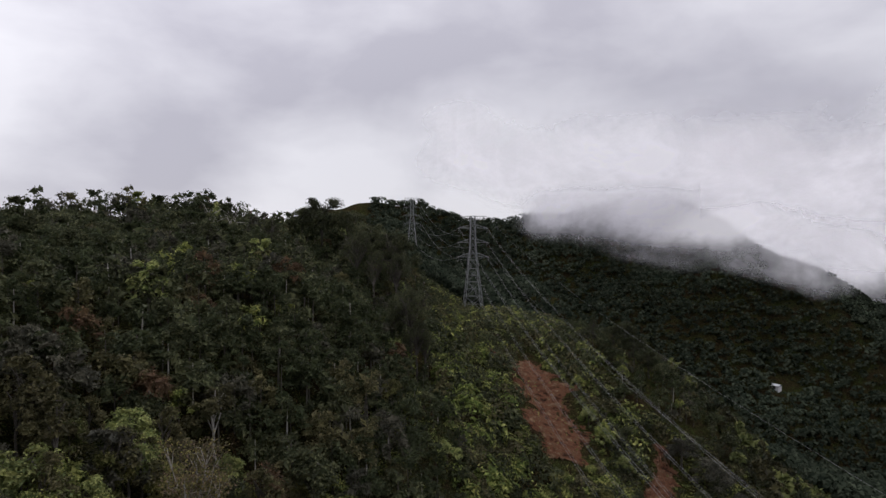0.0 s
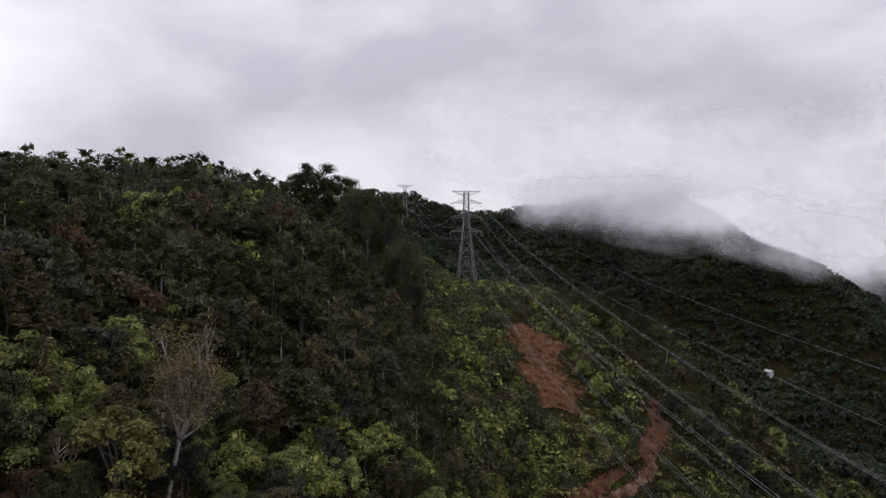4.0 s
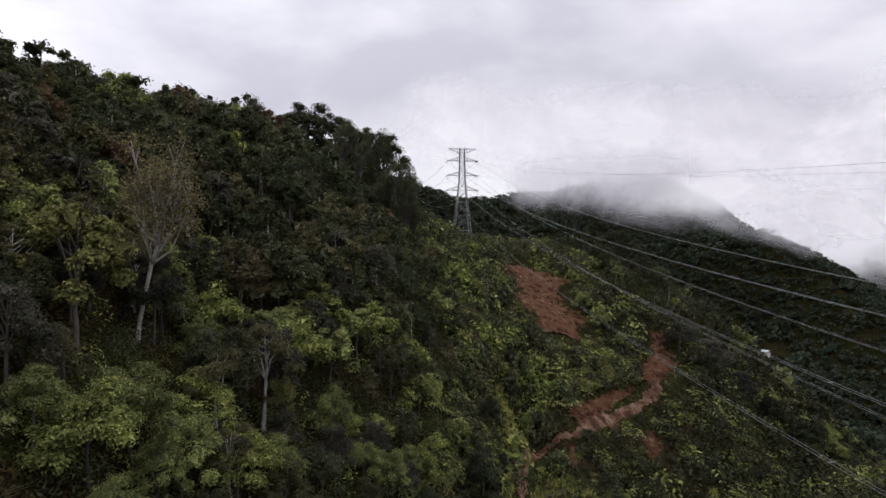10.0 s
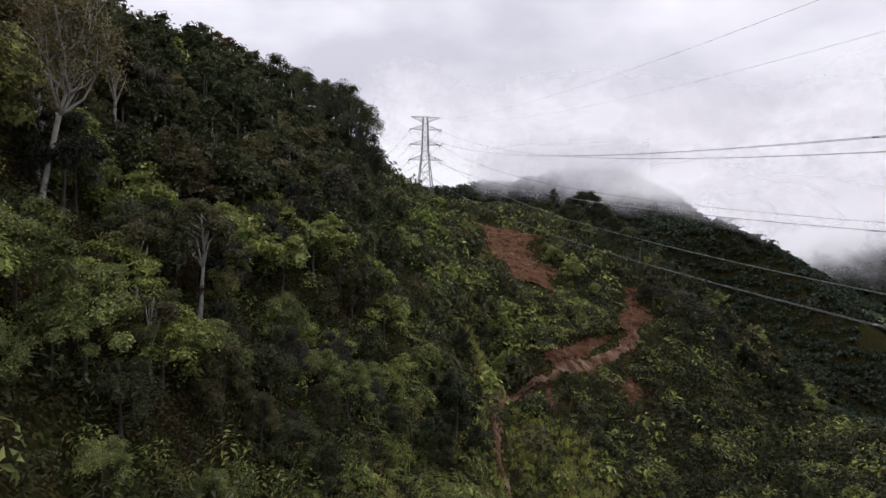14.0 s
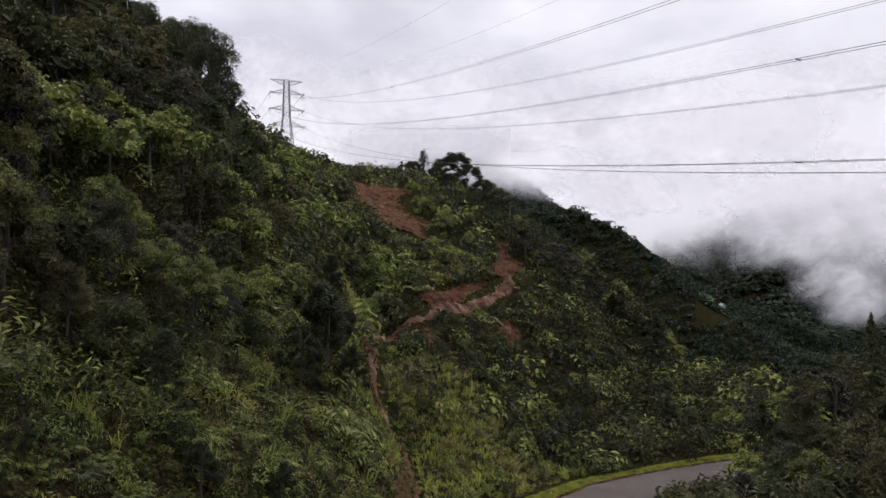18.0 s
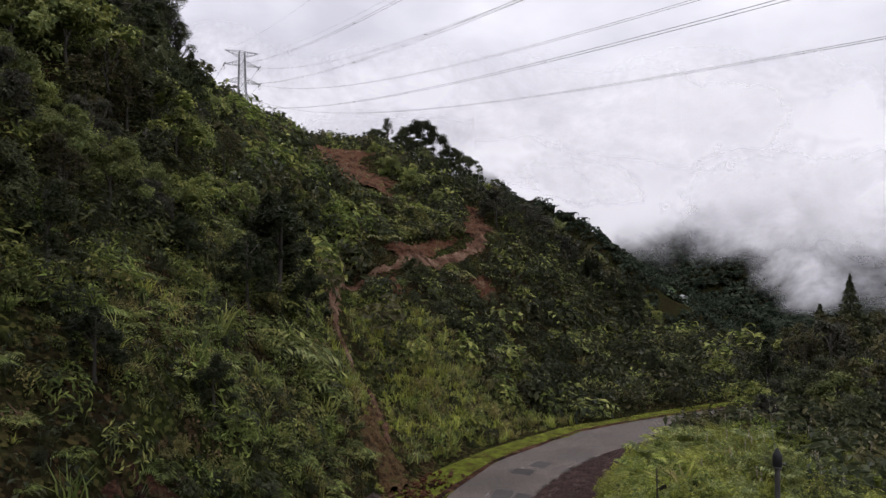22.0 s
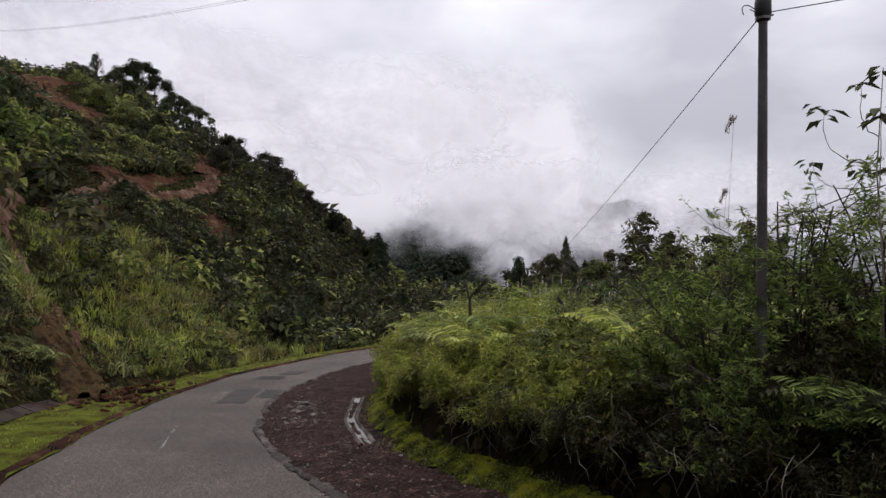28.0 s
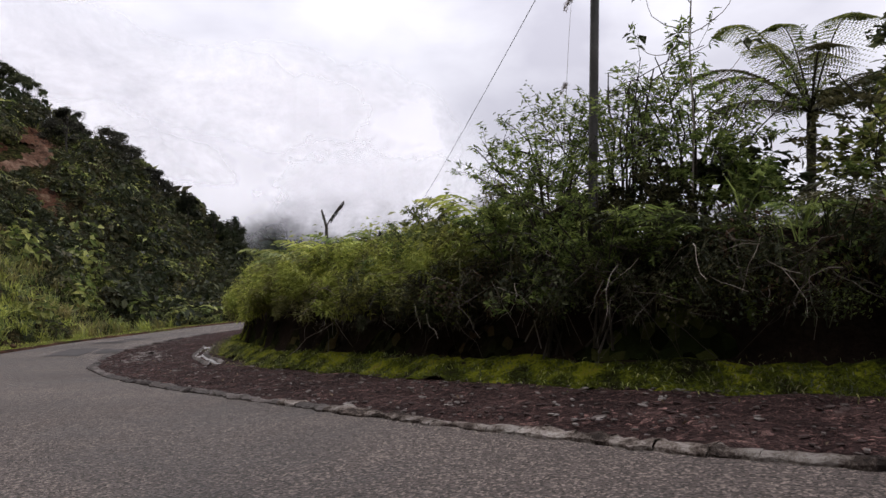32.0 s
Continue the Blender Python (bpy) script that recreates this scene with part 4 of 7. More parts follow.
KINDS = [
    Kind(11, 9.0, 3.0, 26, 190, 0.19, LEAF_DARK, BARK, "dark green broadleaf forest tree with a dense domed crown"),
    Kind(12, 10.5, 2.6, 24, 190, 0.18, LEAF_OLIVE, BARK, "olive green forest tree with a clumped crown", base=0.2),
    Kind(13, 8.0, 3.3, 26, 185, 0.20, LEAF_FERN, BARK, "mid-green spreading forest tree on the mountainside", flat=0.5, base=0.25),
    Kind(14, 9.5, 2.5, 22, 180, 0.18, LEAF_GREY, BARK, "grey-green forest tree with a slim trunk", base=0.25, ragged=0.45),
    Kind(15, 8.5, 2.8, 25, 185, 0.19, LEAF_FRESH, BARK, "fresh green forest tree with a rounded crown"),
    Kind(16, 9.0, 2.5, 20, 180, 0.17, LEAF_BROWN, BARK, "russet-brown thinning forest tree", ragged=0.5),
    Kind(17, 12.0, 2.5, 19, 200, 0.18, LEAF_OLIVE, BARK_PALE, "tall slender forest tree with a high open crown", base=0.42, flat=0.5, ragged=0.4),
    Kind(18, 6.5, 2.3, 22, 165, 0.16, LEAF_FRESH, BARK, "small bright green tree at the forest's edge", base=0.2),
    Kind(19, 9.5, 1.9, 26, 170, 0.17, LEAF_DEEP, BARK, "narrow dark green tree with foliage to the ground", base=0.06, flat=1.0),
]


def forest_edge(y):
    """East of this x the forest gives way to shrubs."""
    return np.interp(y, [38, 47, 52, 58, 65, 72, 80, 90, 100, 107, 120, 140, 160, 230], [-11.5, -9.0, -7.0, -5.5, -2.0, 1.5, 3.5, 4.5, 4.0, 3.5, 1.0, -2.5, -2.5, -6.0])


def is_forest(x, y):
    knoll = ((x - 48) / 13) ** 2 + ((y - 180) / 16) ** 2 < 1
    strip = (x > 38) & (x < 62) & (y > 142) & (y < 172) & (x - 38 > (172 - y) * 0.1)
    return (x < forest_edge(y)) | knoll | strip


def jittered(x0, x1, y0, y1, pitch, rng, jitter=0.42):
    gx, gy = np.meshgrid(np.arange(x0, x1, pitch), np.arange(y0, y1, pitch), indexing="ij")
    n = gx.size
    return gx.ravel() + rng.uniform(-jitter, jitter, n) * pitch, gy.ravel() + rng.uniform(-jitter, jitter, n) * pitch


def in_view(x, y, top, stations=((0, 0, 58), (0, 14, 28), (0.5, 27, 10), (2.5, 33, 3))):
    """True where a tree's top can be seen over the land from somewhere along the valley's axis."""
    seen = np.zeros(len(x), bool)
    for sx, sy, sz in stations:
        free = np.ones(len(x), bool)
        for f in np.linspace(0.3, 0.97, 26):
            free &= land(sx + (x - sx) * f, sy + (y - sy) * f)[0] + 2.0 < sz + (top - sz) * f
        seen |= free
    return seen


def build_forest():
    rng = np.random.default_rng(21)
    x, y = jittered(-98, 66, 41, 215, 3.15, rng)
    # open ground round the pale-trunked tree
    keep = is_forest(x, y) & (np.hypot((x + 20.8) / 3.6, (y - 51.5) / 5.5) > 1)
    x, y = x[keep], y[keep]
    z, d, _ = land(x, y)
    # the far side of the crest is never seen
    seen = (d < 128) & (x > -20 - (y - 20) * 0.85) & ((x > -62) | (d < 150))
    seen &= in_view(x, y, z + 9)
    x, y, z, d = x[seen], y[seen], z[seen], d[seen]
    near = np.hypot(x - 0, y - 28)
    edge = np.clip((forest_edge(y) - x) / 14, 0, 1)
    size = rng.uniform(0.62, 1.12, len(x)) * (0.5 + 0.5 * edge)
    size = np.where(x > 30, rng.uniform(0.36, 0.62, len(x)), size)
    size = np.where((x > -34) & (x < 0) & (y > 128), size * 0.85, size)
    weights = np.array([0.21, 0.17, 0.12, 0.15, 0.10, 0.03, 0.07, 0.05, 0.10])
    kind = rng.choice(len(KINDS), len(x), p=weights)
    # near trees weighted to lighter kinds, in place of brighter light there
    kind = np.where(near < 62, rng.choice(len(KINDS), len(x), p=[0.15, 0.16, 0.21, 0.12, 0.14, 0.04, 0.07, 0.08, 0.03]), kind)
    kind = np.where((edge < 0.6) & (rng.uniform(size=len(x)) < 0.35) & (x < 30), rng.choice([7, 8, 3], len(x)), kind)
    turn = rng.uniform(0, 6.283, len(x))
    order = np.argsort(near)
    single, rest = order[:130], order[130:]
    for i in single:
        KINDS[kind[i]].place(x[i], y[i], z[i], size[i], turn[i], fine=near[i] < 41)
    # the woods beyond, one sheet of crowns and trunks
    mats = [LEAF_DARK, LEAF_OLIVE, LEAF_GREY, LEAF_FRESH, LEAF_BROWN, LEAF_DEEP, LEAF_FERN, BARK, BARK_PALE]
    # leaf weights darkened, more so past y 96, standing in for cloud shade
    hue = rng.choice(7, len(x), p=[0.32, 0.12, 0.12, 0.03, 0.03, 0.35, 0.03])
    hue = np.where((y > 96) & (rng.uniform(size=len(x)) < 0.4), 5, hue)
    pieces, index = [], []
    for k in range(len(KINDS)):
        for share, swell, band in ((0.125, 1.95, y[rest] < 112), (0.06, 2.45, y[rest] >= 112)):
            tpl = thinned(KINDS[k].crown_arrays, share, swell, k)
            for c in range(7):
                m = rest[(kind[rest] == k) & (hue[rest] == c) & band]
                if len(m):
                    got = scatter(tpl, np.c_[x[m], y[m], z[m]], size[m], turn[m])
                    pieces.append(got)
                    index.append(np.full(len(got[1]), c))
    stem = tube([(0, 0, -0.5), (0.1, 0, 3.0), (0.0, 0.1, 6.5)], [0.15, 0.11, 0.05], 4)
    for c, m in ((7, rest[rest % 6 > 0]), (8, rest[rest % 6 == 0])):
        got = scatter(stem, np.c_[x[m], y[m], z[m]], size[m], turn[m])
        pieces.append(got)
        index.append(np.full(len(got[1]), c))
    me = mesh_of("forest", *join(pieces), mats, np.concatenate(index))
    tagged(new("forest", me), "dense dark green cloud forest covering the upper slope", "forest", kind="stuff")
    # single trees that stand out by their colour
    lime = Kind(44, 8.0, 2.2, 18, 130, 0.20, LEAF_LIME, BARK, "lime green tree bright among the dark forest", base=0.3)
    for lx, ly, top, wide in ((-17.0, 76.8, 31.6, 1.0), (-8.3, 104.0, 38.6, 0.9), (-24.2, 48.8, 38.0, 1.0), (-30.4, 60.0, 41.0, 0.9), (-27.0, 63.5, 38.6, 0.9), (-13.0, 60.0, 24.0, 0.8)):
        lz = ground_at(lx, ly)[0]
        lime.place(lx, ly, lz, np.clip((top - lz) / 7.2, 0.6, 1.6), lx, "lime green trees in the forest", slim=wide)
    return x, y, z


build_forest()


def build_ridge_trees():
    """Taller trees that stand out against the sky."""
    rng = np.random.default_rng(31)
    dome = Kind(41, 14, 4.0, 22, 240, 0.25, LEAF_DARK, BARK, "tall dark emergent tree on the ridge against the sky", base=0.4, flat=0.6, ragged=0.4)
    tier = Kind(42, 14, 2.3, 30, 170, 0.15, LEAF_DARK, BARK, "slender ridge-top tree with a thin open crown", base=0.42, flat=0.8, ragged=0.7, limbs=30, reach=0.68, airy=True)
    wide = Kind(43, 9, 3.6, 19, 190, 0.23, LEAF_DARK, BARK, "dark umbrella-crowned tree on the knoll", base=0.55, flat=0.45)
    # place, height of the top and breadth of each
    for kind, spots in ((dome, [(-31.2, 168.4, 72.6, 1.0), (-24, 166, 69.0, 1.0), (-37, 171, 70.0, 0.9), (-18, 163, 65.5, 1.0), (-10.8, 160.5, 63.0, 0.8), (-66, 108, 65.6, 1.2), (-71, 104, 64.0, 1.1), (-59, 114, 64.0, 0.9), (-41, 150, 66.0, 0.8), (-52, 135, 64.0, 0.8)]),
                        (tier, [(-35.6, 135.1, 66.0, 0.9), (-6.2, 127.3, 52.4, 1.1), (-8.6, 130.5, 50.6, 1.0), (-5.0, 124.0, 46.0, 1.0), (-12.9, 158.0, 64.2, 1.1), (-10.6, 150.0, 58.4, 1.0), (-19.9, 150.0, 64.0, 1.1), (-15.5, 146.0, 59.0, 1.0), (-48.0, 132.0, 65.0, 0.8), (-3.4, 126.0, 44.0, 1.0), (-9.8, 128.0, 47.0, 1.1), (38.8, 168.9, 41.8, 0.62)])):
        for x, y, top, slim in spots:
            z = ground_at(x, y)[0]
            kind.place(x, y, z, (top - z) / 11.9, rng.uniform(0, 6.28), "emergent trees on the ridge", slim=slim)
    for x, y, top, slim in [(45.7, 165, 40.2, 0.75), (43.4, 167, 39.0, 0.8), (36.0, 168, 38.2, 0.9), (47.8, 163, 37.0, 0.8), (33.0, 170, 36.8, 0.9), (50.5, 160, 33.6, 0.9), (40.5, 164, 36.6, 0.9), (53, 157, 31.4, 0.9), (42, 160, 34.6, 1.0)]:
        z = ground_at(x, y)[0]
        wide.place(x, y, z, (top - z) / 7.6, rng.uniform(0, 6.28), "trees on the knoll", slim=slim)
    # two bare pale trees on the skyline
    for x, y, s in [(-50, 140, 1.0), (-45.5, 141, 0.8)]:
        r2 = np.random.default_rng(int(-x * 7))
        c = np.c_[r2.normal(size=(12, 2)) * 2.0, r2.uniform(5, 9, 12)]
        ob = thing("bare_tree", (x, y, ground_at(x, y)[0] - 0.2), "leafless pale tree on the ridge", "tree", "bare trees", scale=s * 1.25)
        part("trunk", mesh_of("trunk", *trunk_of(r2, 9, c, 0.16, 0.8, 0.08, 12), BARK_PALE, smooth=True), ob)


build_ridge_trees()


def build_pale_tree():
    """The pale-trunked emergent on the near slope, with a twisted trunk and thin russet crown."""
    rng = np.random.default_rng(51)
    path = np.array([(-0.6, 0, -1.0), (-0.4, 0, 1.5), (0.0, 0.1, 4.0), (0.5, 0.0, 6.2), (0.9, 0.1, 7.6), (1.1, 0.2, 9.6), (1.5, 0.1, 12.5)])
    wood = [tube(path, [0.21, 0.18, 0.17, 0.155, 0.13, 0.09, 0.04], 8)]
    ends = []
    for i in range(24):
        s = path[rng.integers(3, 6)] + rng.normal(size=3) * 0.05
        a = rng.uniform(0, 6.28)
        out = rng.uniform(0.8, 2.5)
        e = s + (math.cos(a) * out, math.sin(a) * out, rng.uniform(1.2, 5.5))
        m = s * 0.5 + e * 0.5 + (0, 0, -0.5) + rng.normal(size=3) * 0.25
        wood.append(tube([s, m, e], [0.11, 0.07, 0.025], 5))
        ends.append(e)
        for j in range(4):
            e2 = e + rng.normal(size=3) * (0.7, 0.7, 0.8) + (0, 0, 0.4)
            wood.append(tube([e * 0.6 + m * 0.4, (e + e2) / 2 + rng.normal(size=3) * 0.1, e2], [0.045, 0.03, 0.012], 4))
            ends.append(e2)
    ends = np.array(ends)
    p = ends[rng.integers(0, len(ends), 5200)] + rng.normal(size=(5200, 3)) * (0.42, 0.42, 0.45)
    v, f = leaves(rng, p, rng.normal(size=p.shape) + (0, 0, 0.8), 0.24, 0.14)
    ob = thing("tree", (-22.3, 55.2, 26.9), "tall pale-barked tree with a twisted trunk and thin russet crown", "tree", "emergent trees on the slope")
    part("trunk", mesh_of("trunk", *join(wood), BARK_PALE, smooth=True), ob, "mottled white and grey bark")
    part("crown", mesh_of("crown", v, f, [LEAF_YELLOW, LEAF_OLIVE, LEAF_DRY], rng.integers(0, 3, len(f))), ob, "sparse russet and olive leaves")


build_pale_tree()


# ---- shrubs, ferns and grass ----
def shrub_template(seed, n, leaf, flat=0.8, width=0.5):
    rng = np.random.default_rng(seed)
    d = unit(rng.normal(size=(n, 3)) * (1, 1, 0.8) + (0, 0, 0.35))
    lumps = 1 + 0.25 * np.sin(d[:, 0] * 5 + seed) * np.cos(d[:, 1] * 4 + 2 * seed)
    p = d * (rng.uniform(0.45, 1.05, n) ** 0.5 * lumps)[:, None] * (0.75, 0.75, flat) + (0, 0, 0.35)
    return leaves(rng, p, d + (0, 0, 0.6) + rng.normal(size=d.shape) * 0.4, leaf, leaf * width)


def fern_template(seed, fronds, pairs=9, droop=0.9, blade=0.10):
    """A rosette of arching fronds, each a midrib with paired leaflets."""
    rng = np.random.default_rng(seed)
    out = []
    for i in range(fronds):
        a = i * 6.283 / fronds + rng.uniform(-0.3, 0.3)
        L = rng.uniform(0.75, 1.15)
        t = np.linspace(0.12, 1, pairs)
        ca, sa = math.cos(a), math.sin(a)
        r = L * t * 0.95
        z = 0.25 + L * (0.95 * t - droop * t ** 2.2)
        mid = np.c_[r * ca, r * sa, z]
        w = 0.30 * L * np.sin(np.pi * np.clip(t * 0.92 + 0.08, 0, 1)) ** 0.7 + 0.02
        for s in (-1, 1):
            side = np.array([-sa * s, ca * s, -0.25])
            fwd = np.array([ca * 0.45, sa * 0.45, 0])
            tip = mid + (side + fwd) * w[:, None]
            along = tip - mid
            up = np.cross(along, np.array([ca, sa, 0.1])) * s
            up = np.where(up[:, 2:3] < 0, -up, up)
            out.append(leaves(rng, (mid + tip) / 2, up, np.linalg.norm(along, axis=1) * 1.1, blade * L, along, 0.08))
    return join(out)


def tuft_template(seed, blades, height=1.0, spread=0.5, width=0.05):
    """Arching grass blades, each of two bands."""
    rng = np.random.default_rng(seed)
    a = rng.uniform(0, 6.283, blades)
    L = height * rng.uniform(0.55, 1.1, blades)
    lean = rng.uniform(0.15, 1.0, blades) * spread
    base = rng.normal(size=(blades, 2)) * 0.12
    t = np.array([0, 0.55, 1.0])
    dirx, diry = np.cos(a), np.sin(a)
    px = base[:, :1] + dirx[:, None] * (L * lean)[:, None] * (t[None] ** 1.6) * 1.3
    py = base[:, 1:] + diry[:, None] * (L * lean)[:, None] * (t[None] ** 1.6) * 1.3
    pz = L[:, None] * (t[None] - 0.55 * lean[:, None] * t[None] ** 2.4)
    w = width * np.array([0.8, 0.9, 0.05])[None] * rng.uniform(0.7, 1.3, blades)[:, None]
    lx, ly = -diry[:, None] * w / 2, dirx[:, None] * w / 2
    left, right = np.stack([px - lx, py - ly, pz], -1), np.stack([px + lx, py + ly, pz], -1)
    v = np.stack([left, right], 2).reshape(-1, 3)
    b, k = np.meshgrid(np.arange(blades) * 6, np.arange(2) * 2, indexing="ij")
    s = (b + k).ravel()
    return v, np.stack([s, s + 1, s + 3, s + 2], -1)


def long_leaf_template(seed, stems, height, leaf, width, whorl=7):
    """Upright cane-like stems with whorls of narrow drooping leaves."""
    rng = np.random.default_rng(seed)
    out = []
    for _ in range(stems):
        a, lean = rng.uniform(0, 6.28), rng.uniform(0.1, 0.6)
        h = height * rng.uniform(0.6, 1.1)
        t = np.linspace(0, 1, 5)
        path = np.c_[np.cos(a) * lean * h * t ** 1.5, np.sin(a) * lean * h * t ** 1.5, h * (t - 0.25 * lean * t ** 3)]
        path[:, :2] += rng.normal(size=2) * 0.15
        out.append(tube(path[::2], [0.008, 0.006, 0.003], 3))
        for f in np.linspace(0.3, 1, 5):
            c = np.array([np.interp(f, t, path[:, i]) for i in range(3)])
            b = rng.uniform(0, 6.28, whorl)
            d = np.c_[np.cos(b), np.sin(b), rng.uniform(-0.6, 0.5, whorl)]
            out.append(leaves(rng, c + unit(d) * leaf * 0.5, np.c_[np.cos(b) * 0.3, np.sin(b) * 0.3, np.ones(whorl)] + rng.normal(size=(whorl, 3)) * 0.3, leaf, leaf * width, d))
    return join(out)


def cover(name, label, category, templates, materials, x, y, size, rng, sink=0.1, follow=0.0, z=None):
    """Plants spread over the ground as one sheet of real leaves."""
    zz = ground_at(x, y) if z is None else z
    if follow:
        e = 0.8
        fall = np.c_[(ground_at(x + e, y) - zz) / e, (ground_at(x, y + e) - zz) / e]
        lean, lie = -fall * follow * 0.5, np.clip(fall, -1.2, 1.2) * min(0.6, 2.0 * follow) * rng.uniform(0.3, 1.2, len(x))[:, None]
    else:
        lean, lie = rng.normal(size=(len(x), 2)) * 0.1, np.zeros((len(x), 2))
    pick = rng.integers(0, len(templates), len(x))
    # stands of one sort, with strays
    stand = ripple(x, y, 7.0, len(x) % 97) + rng.normal(size=len(x)) * 0.55
    hue = (np.argsort(np.argsort(stand)) * len(materials) / len(x)).astype(int) if len(x) > 60 else rng.choice(len(materials), len(x))
    pieces, index = [], []
    for k in range(len(templates)):
        for h in range(len(materials)):
            m = (pick == k) & (hue == h)
            if m.any():
                got = scatter(templates[k], np.c_[x, y, zz - sink][m], size[m], rng.uniform(0, 6.283, m.sum()), lean[m] + rng.normal(size=(m.sum(), 2)) * 0.12, lie[m])
                pieces.append(got)
                index.append(np.full(len(got[1]), h))
    me = mesh_of(name, *join(pieces), materials, np.concatenate(index))
    return tagged(new(name, me), label, category, kind="stuff")


def clear_of_earth(x, y):
    """True where no track or slip lies, nor plants that would hang over one from below."""
    way_up = smooth_line(TRACK, 2.0)
    d, way = line_distance(way_up, x, y)
    ok = np.abs(d) > np.interp(way, [0, 5, 12, 22, 30], [0.25, 0.7, 0.95, 1.15, 1.4])
    for _, _, line, width, _ in SLIPS:
        c = smooth_line(line, 1.5)
        d, way = line_distance(c, x, y)
        total = np.linalg.norm(np.diff(c, axis=0), axis=1).sum()
        w = np.interp(way / total, np.linspace(0, 1, len(width)), width)
        ok &= np.abs(d) > w / 2 * 0.9 + np.where(w > 3, 0.35, -0.2)
    return ok


def clear_below(x, y):
    """False for plants that stand just downhill of bare earth, too near its lower rim."""
    ok = np.ones(len(x), bool)
    for e in (1.0, 2.3, 3.6):
        for _, _, line, width, _ in SLIPS:
            d = line_distance(smooth_line(line, 3.0), x - 0.62 * e, y + 0.78 * e)[0]
            ok &= np.abs(d) > max(width) * 0.45
    way_up = smooth_line(TRACK, 2.0)
    for e in (0.9, 1.9):
        d, way = line_distance(way_up, x - 0.62 * e, y + 0.78 * e)
        ok &= (np.abs(d) > 1.2) | (way < 10)
    return ok


def spread(x0, x1, y0, y1, pitch, seed):
    """Even but patternless places."""
    n = int((x1 - x0) * (y1 - y0) / pitch ** 2)
    k = np.arange(n) + seed * 31.7
    return x0 + (x1 - x0) * ((k * 0.7548776662466927) % 1), y0 + (y1 - y0) * ((k * 0.5698402909980532) % 1)


def above_grass(x, y):
    """Metres uphill of the edge where the open grass gives way to dark scrub."""
    return (10 * x + 7.8 * y - 863) / 12.7 + 2.2 * ripple(x, y, 9, 36)


def build_slope_plants():
    rng = np.random.default_rng(61)
    shrubs = [shrub_template(s, n, l) for s, n, l in ((1, 74, 0.36), (2, 78, 0.30), (3, 70, 0.38))]
    ferns = [fern_template(4, 7, 12, 0.9, 0.055), fern_template(5, 8, 11, 1.1, 0.06)]
    coarse = [fern_template(12, 6, 6), fern_template(13, 7, 5, 1.1)]
    tufts = [tuft_template(6, 34, 0.85, 0.7, 0.034), tuft_template(7, 30, 1.0, 0.8, 0.038)]
    x, y = spread(-14, 100, 39, 150, 0.95, 5)
    nx, ny = spread(-12, 22, 39, 82, 0.95, 17)
    x, y = np.r_[x, nx], np.r_[y, ny]
    x, y = x + rng.normal(size=len(x)) * 0.35, y + rng.normal(size=len(x)) * 0.35
    d = land(x, y)[1]
    beyond = line_distance(VERGE_LINE[::3], x, y)[0]
    foot = (d <= 1.2) & (beyond > 0.9) & (x > 12)
    open_slope = ((d > 1.2) | foot) & (x > forest_edge(y) - 2) & (y < 150) & ~((x > 38) & (y > 140)) & clear_of_earth(x, y)
    # raw clay shows through at the foot of the cut near the road
    raw = ((x < 5) & (y < 50) & (d < 3.2)) | ((y < 48.5) & (d < 5.2))
    open_slope &= ~raw | (rng.uniform(size=len(x)) < 0.25)
    x, y, d = x[open_slope], y[open_slope], d[open_slope]
    dist = np.hypot(x - 2, y - 30)
    # grass dominates on the sunny rib beside the track, ferns near the road to its west, shrubs above
    rib = step(3.0, -2.0, above_grass(x, y)) * (x > 8) * (y > 62)
    fern_zone = (x < 9) & (y < 82)
    u = rng.uniform(size=len(x))
    grass = u < np.clip(0.12 + 0.9 * rib + 0.10 * (x > 26) * (ripple(x, y, 12, 35) > 0.15), 0, 0.92)
    fern = ~grass & (u < np.where(fern_zone, 0.5, 0.3))
    bush = ~grass & ~fern
    thin = rng.uniform(size=len(x)) < np.clip(52 / dist, 0.36, 1.0)
    lush = 1 + 0.62 * np.clip(ripple(x, y, 5.5, 33), -1, 1)
    s = rng.uniform(0.6, 1.5, len(x)) ** 1.2 * lush * np.interp(dist, [14, 30, 55, 105], [0.62, 0.85, 1.0, 1.5])
    low = ~clear_below(x, y)
    s = np.where(low, np.minimum(s * 0.5, 0.7), s)
    thin &= rng.uniform(size=len(x)) < np.where(lush < 0.72, 0.75, 1.0)
    m = grass & thin
    cover("hillside_grass", "tall yellow-green grass on the open slope", "grass", tufts, [LEAF_GRASS, LEAF_YELLOW, LEAF_FERN, LEAF_GRASS, LEAF_YELLOW], x[m], y[m], np.minimum(s[m], 1.35) * 0.95, rng, follow=0.25)
    m = fern & thin & (dist < 34)
    cover("ferns", "arching green ferns covering the lower slope", "fern", ferns, [LEAF_FERN, LEAF_BUSH, LEAF_FERN, LEAF_LIME, LEAF_FERN, LEAF_BUSH, LEAF_DARK], x[m], y[m], s[m] * 0.8, rng, follow=0.12)
    m = fern & thin & (dist >= 34)
    cover("upper_ferns", "green ferns scattered over the upper slope", "fern", coarse, [LEAF_FERN, LEAF_FRESH, LEAF_FERN, LEAF_LIME], x[m], y[m], s[m] * 1.1, rng, follow=0.3)
    m = bush & thin & (dist < 42)
    fine = [shrub_template(14, 150, 0.19, 0.85, 0.36), shrub_template(15, 140, 0.24, 0.8, 0.28), long_leaf_template(16, 6, 0.95, 0.26, 0.16, 6), tuft_template(17, 22, 1.1, 0.9, 0.05)]
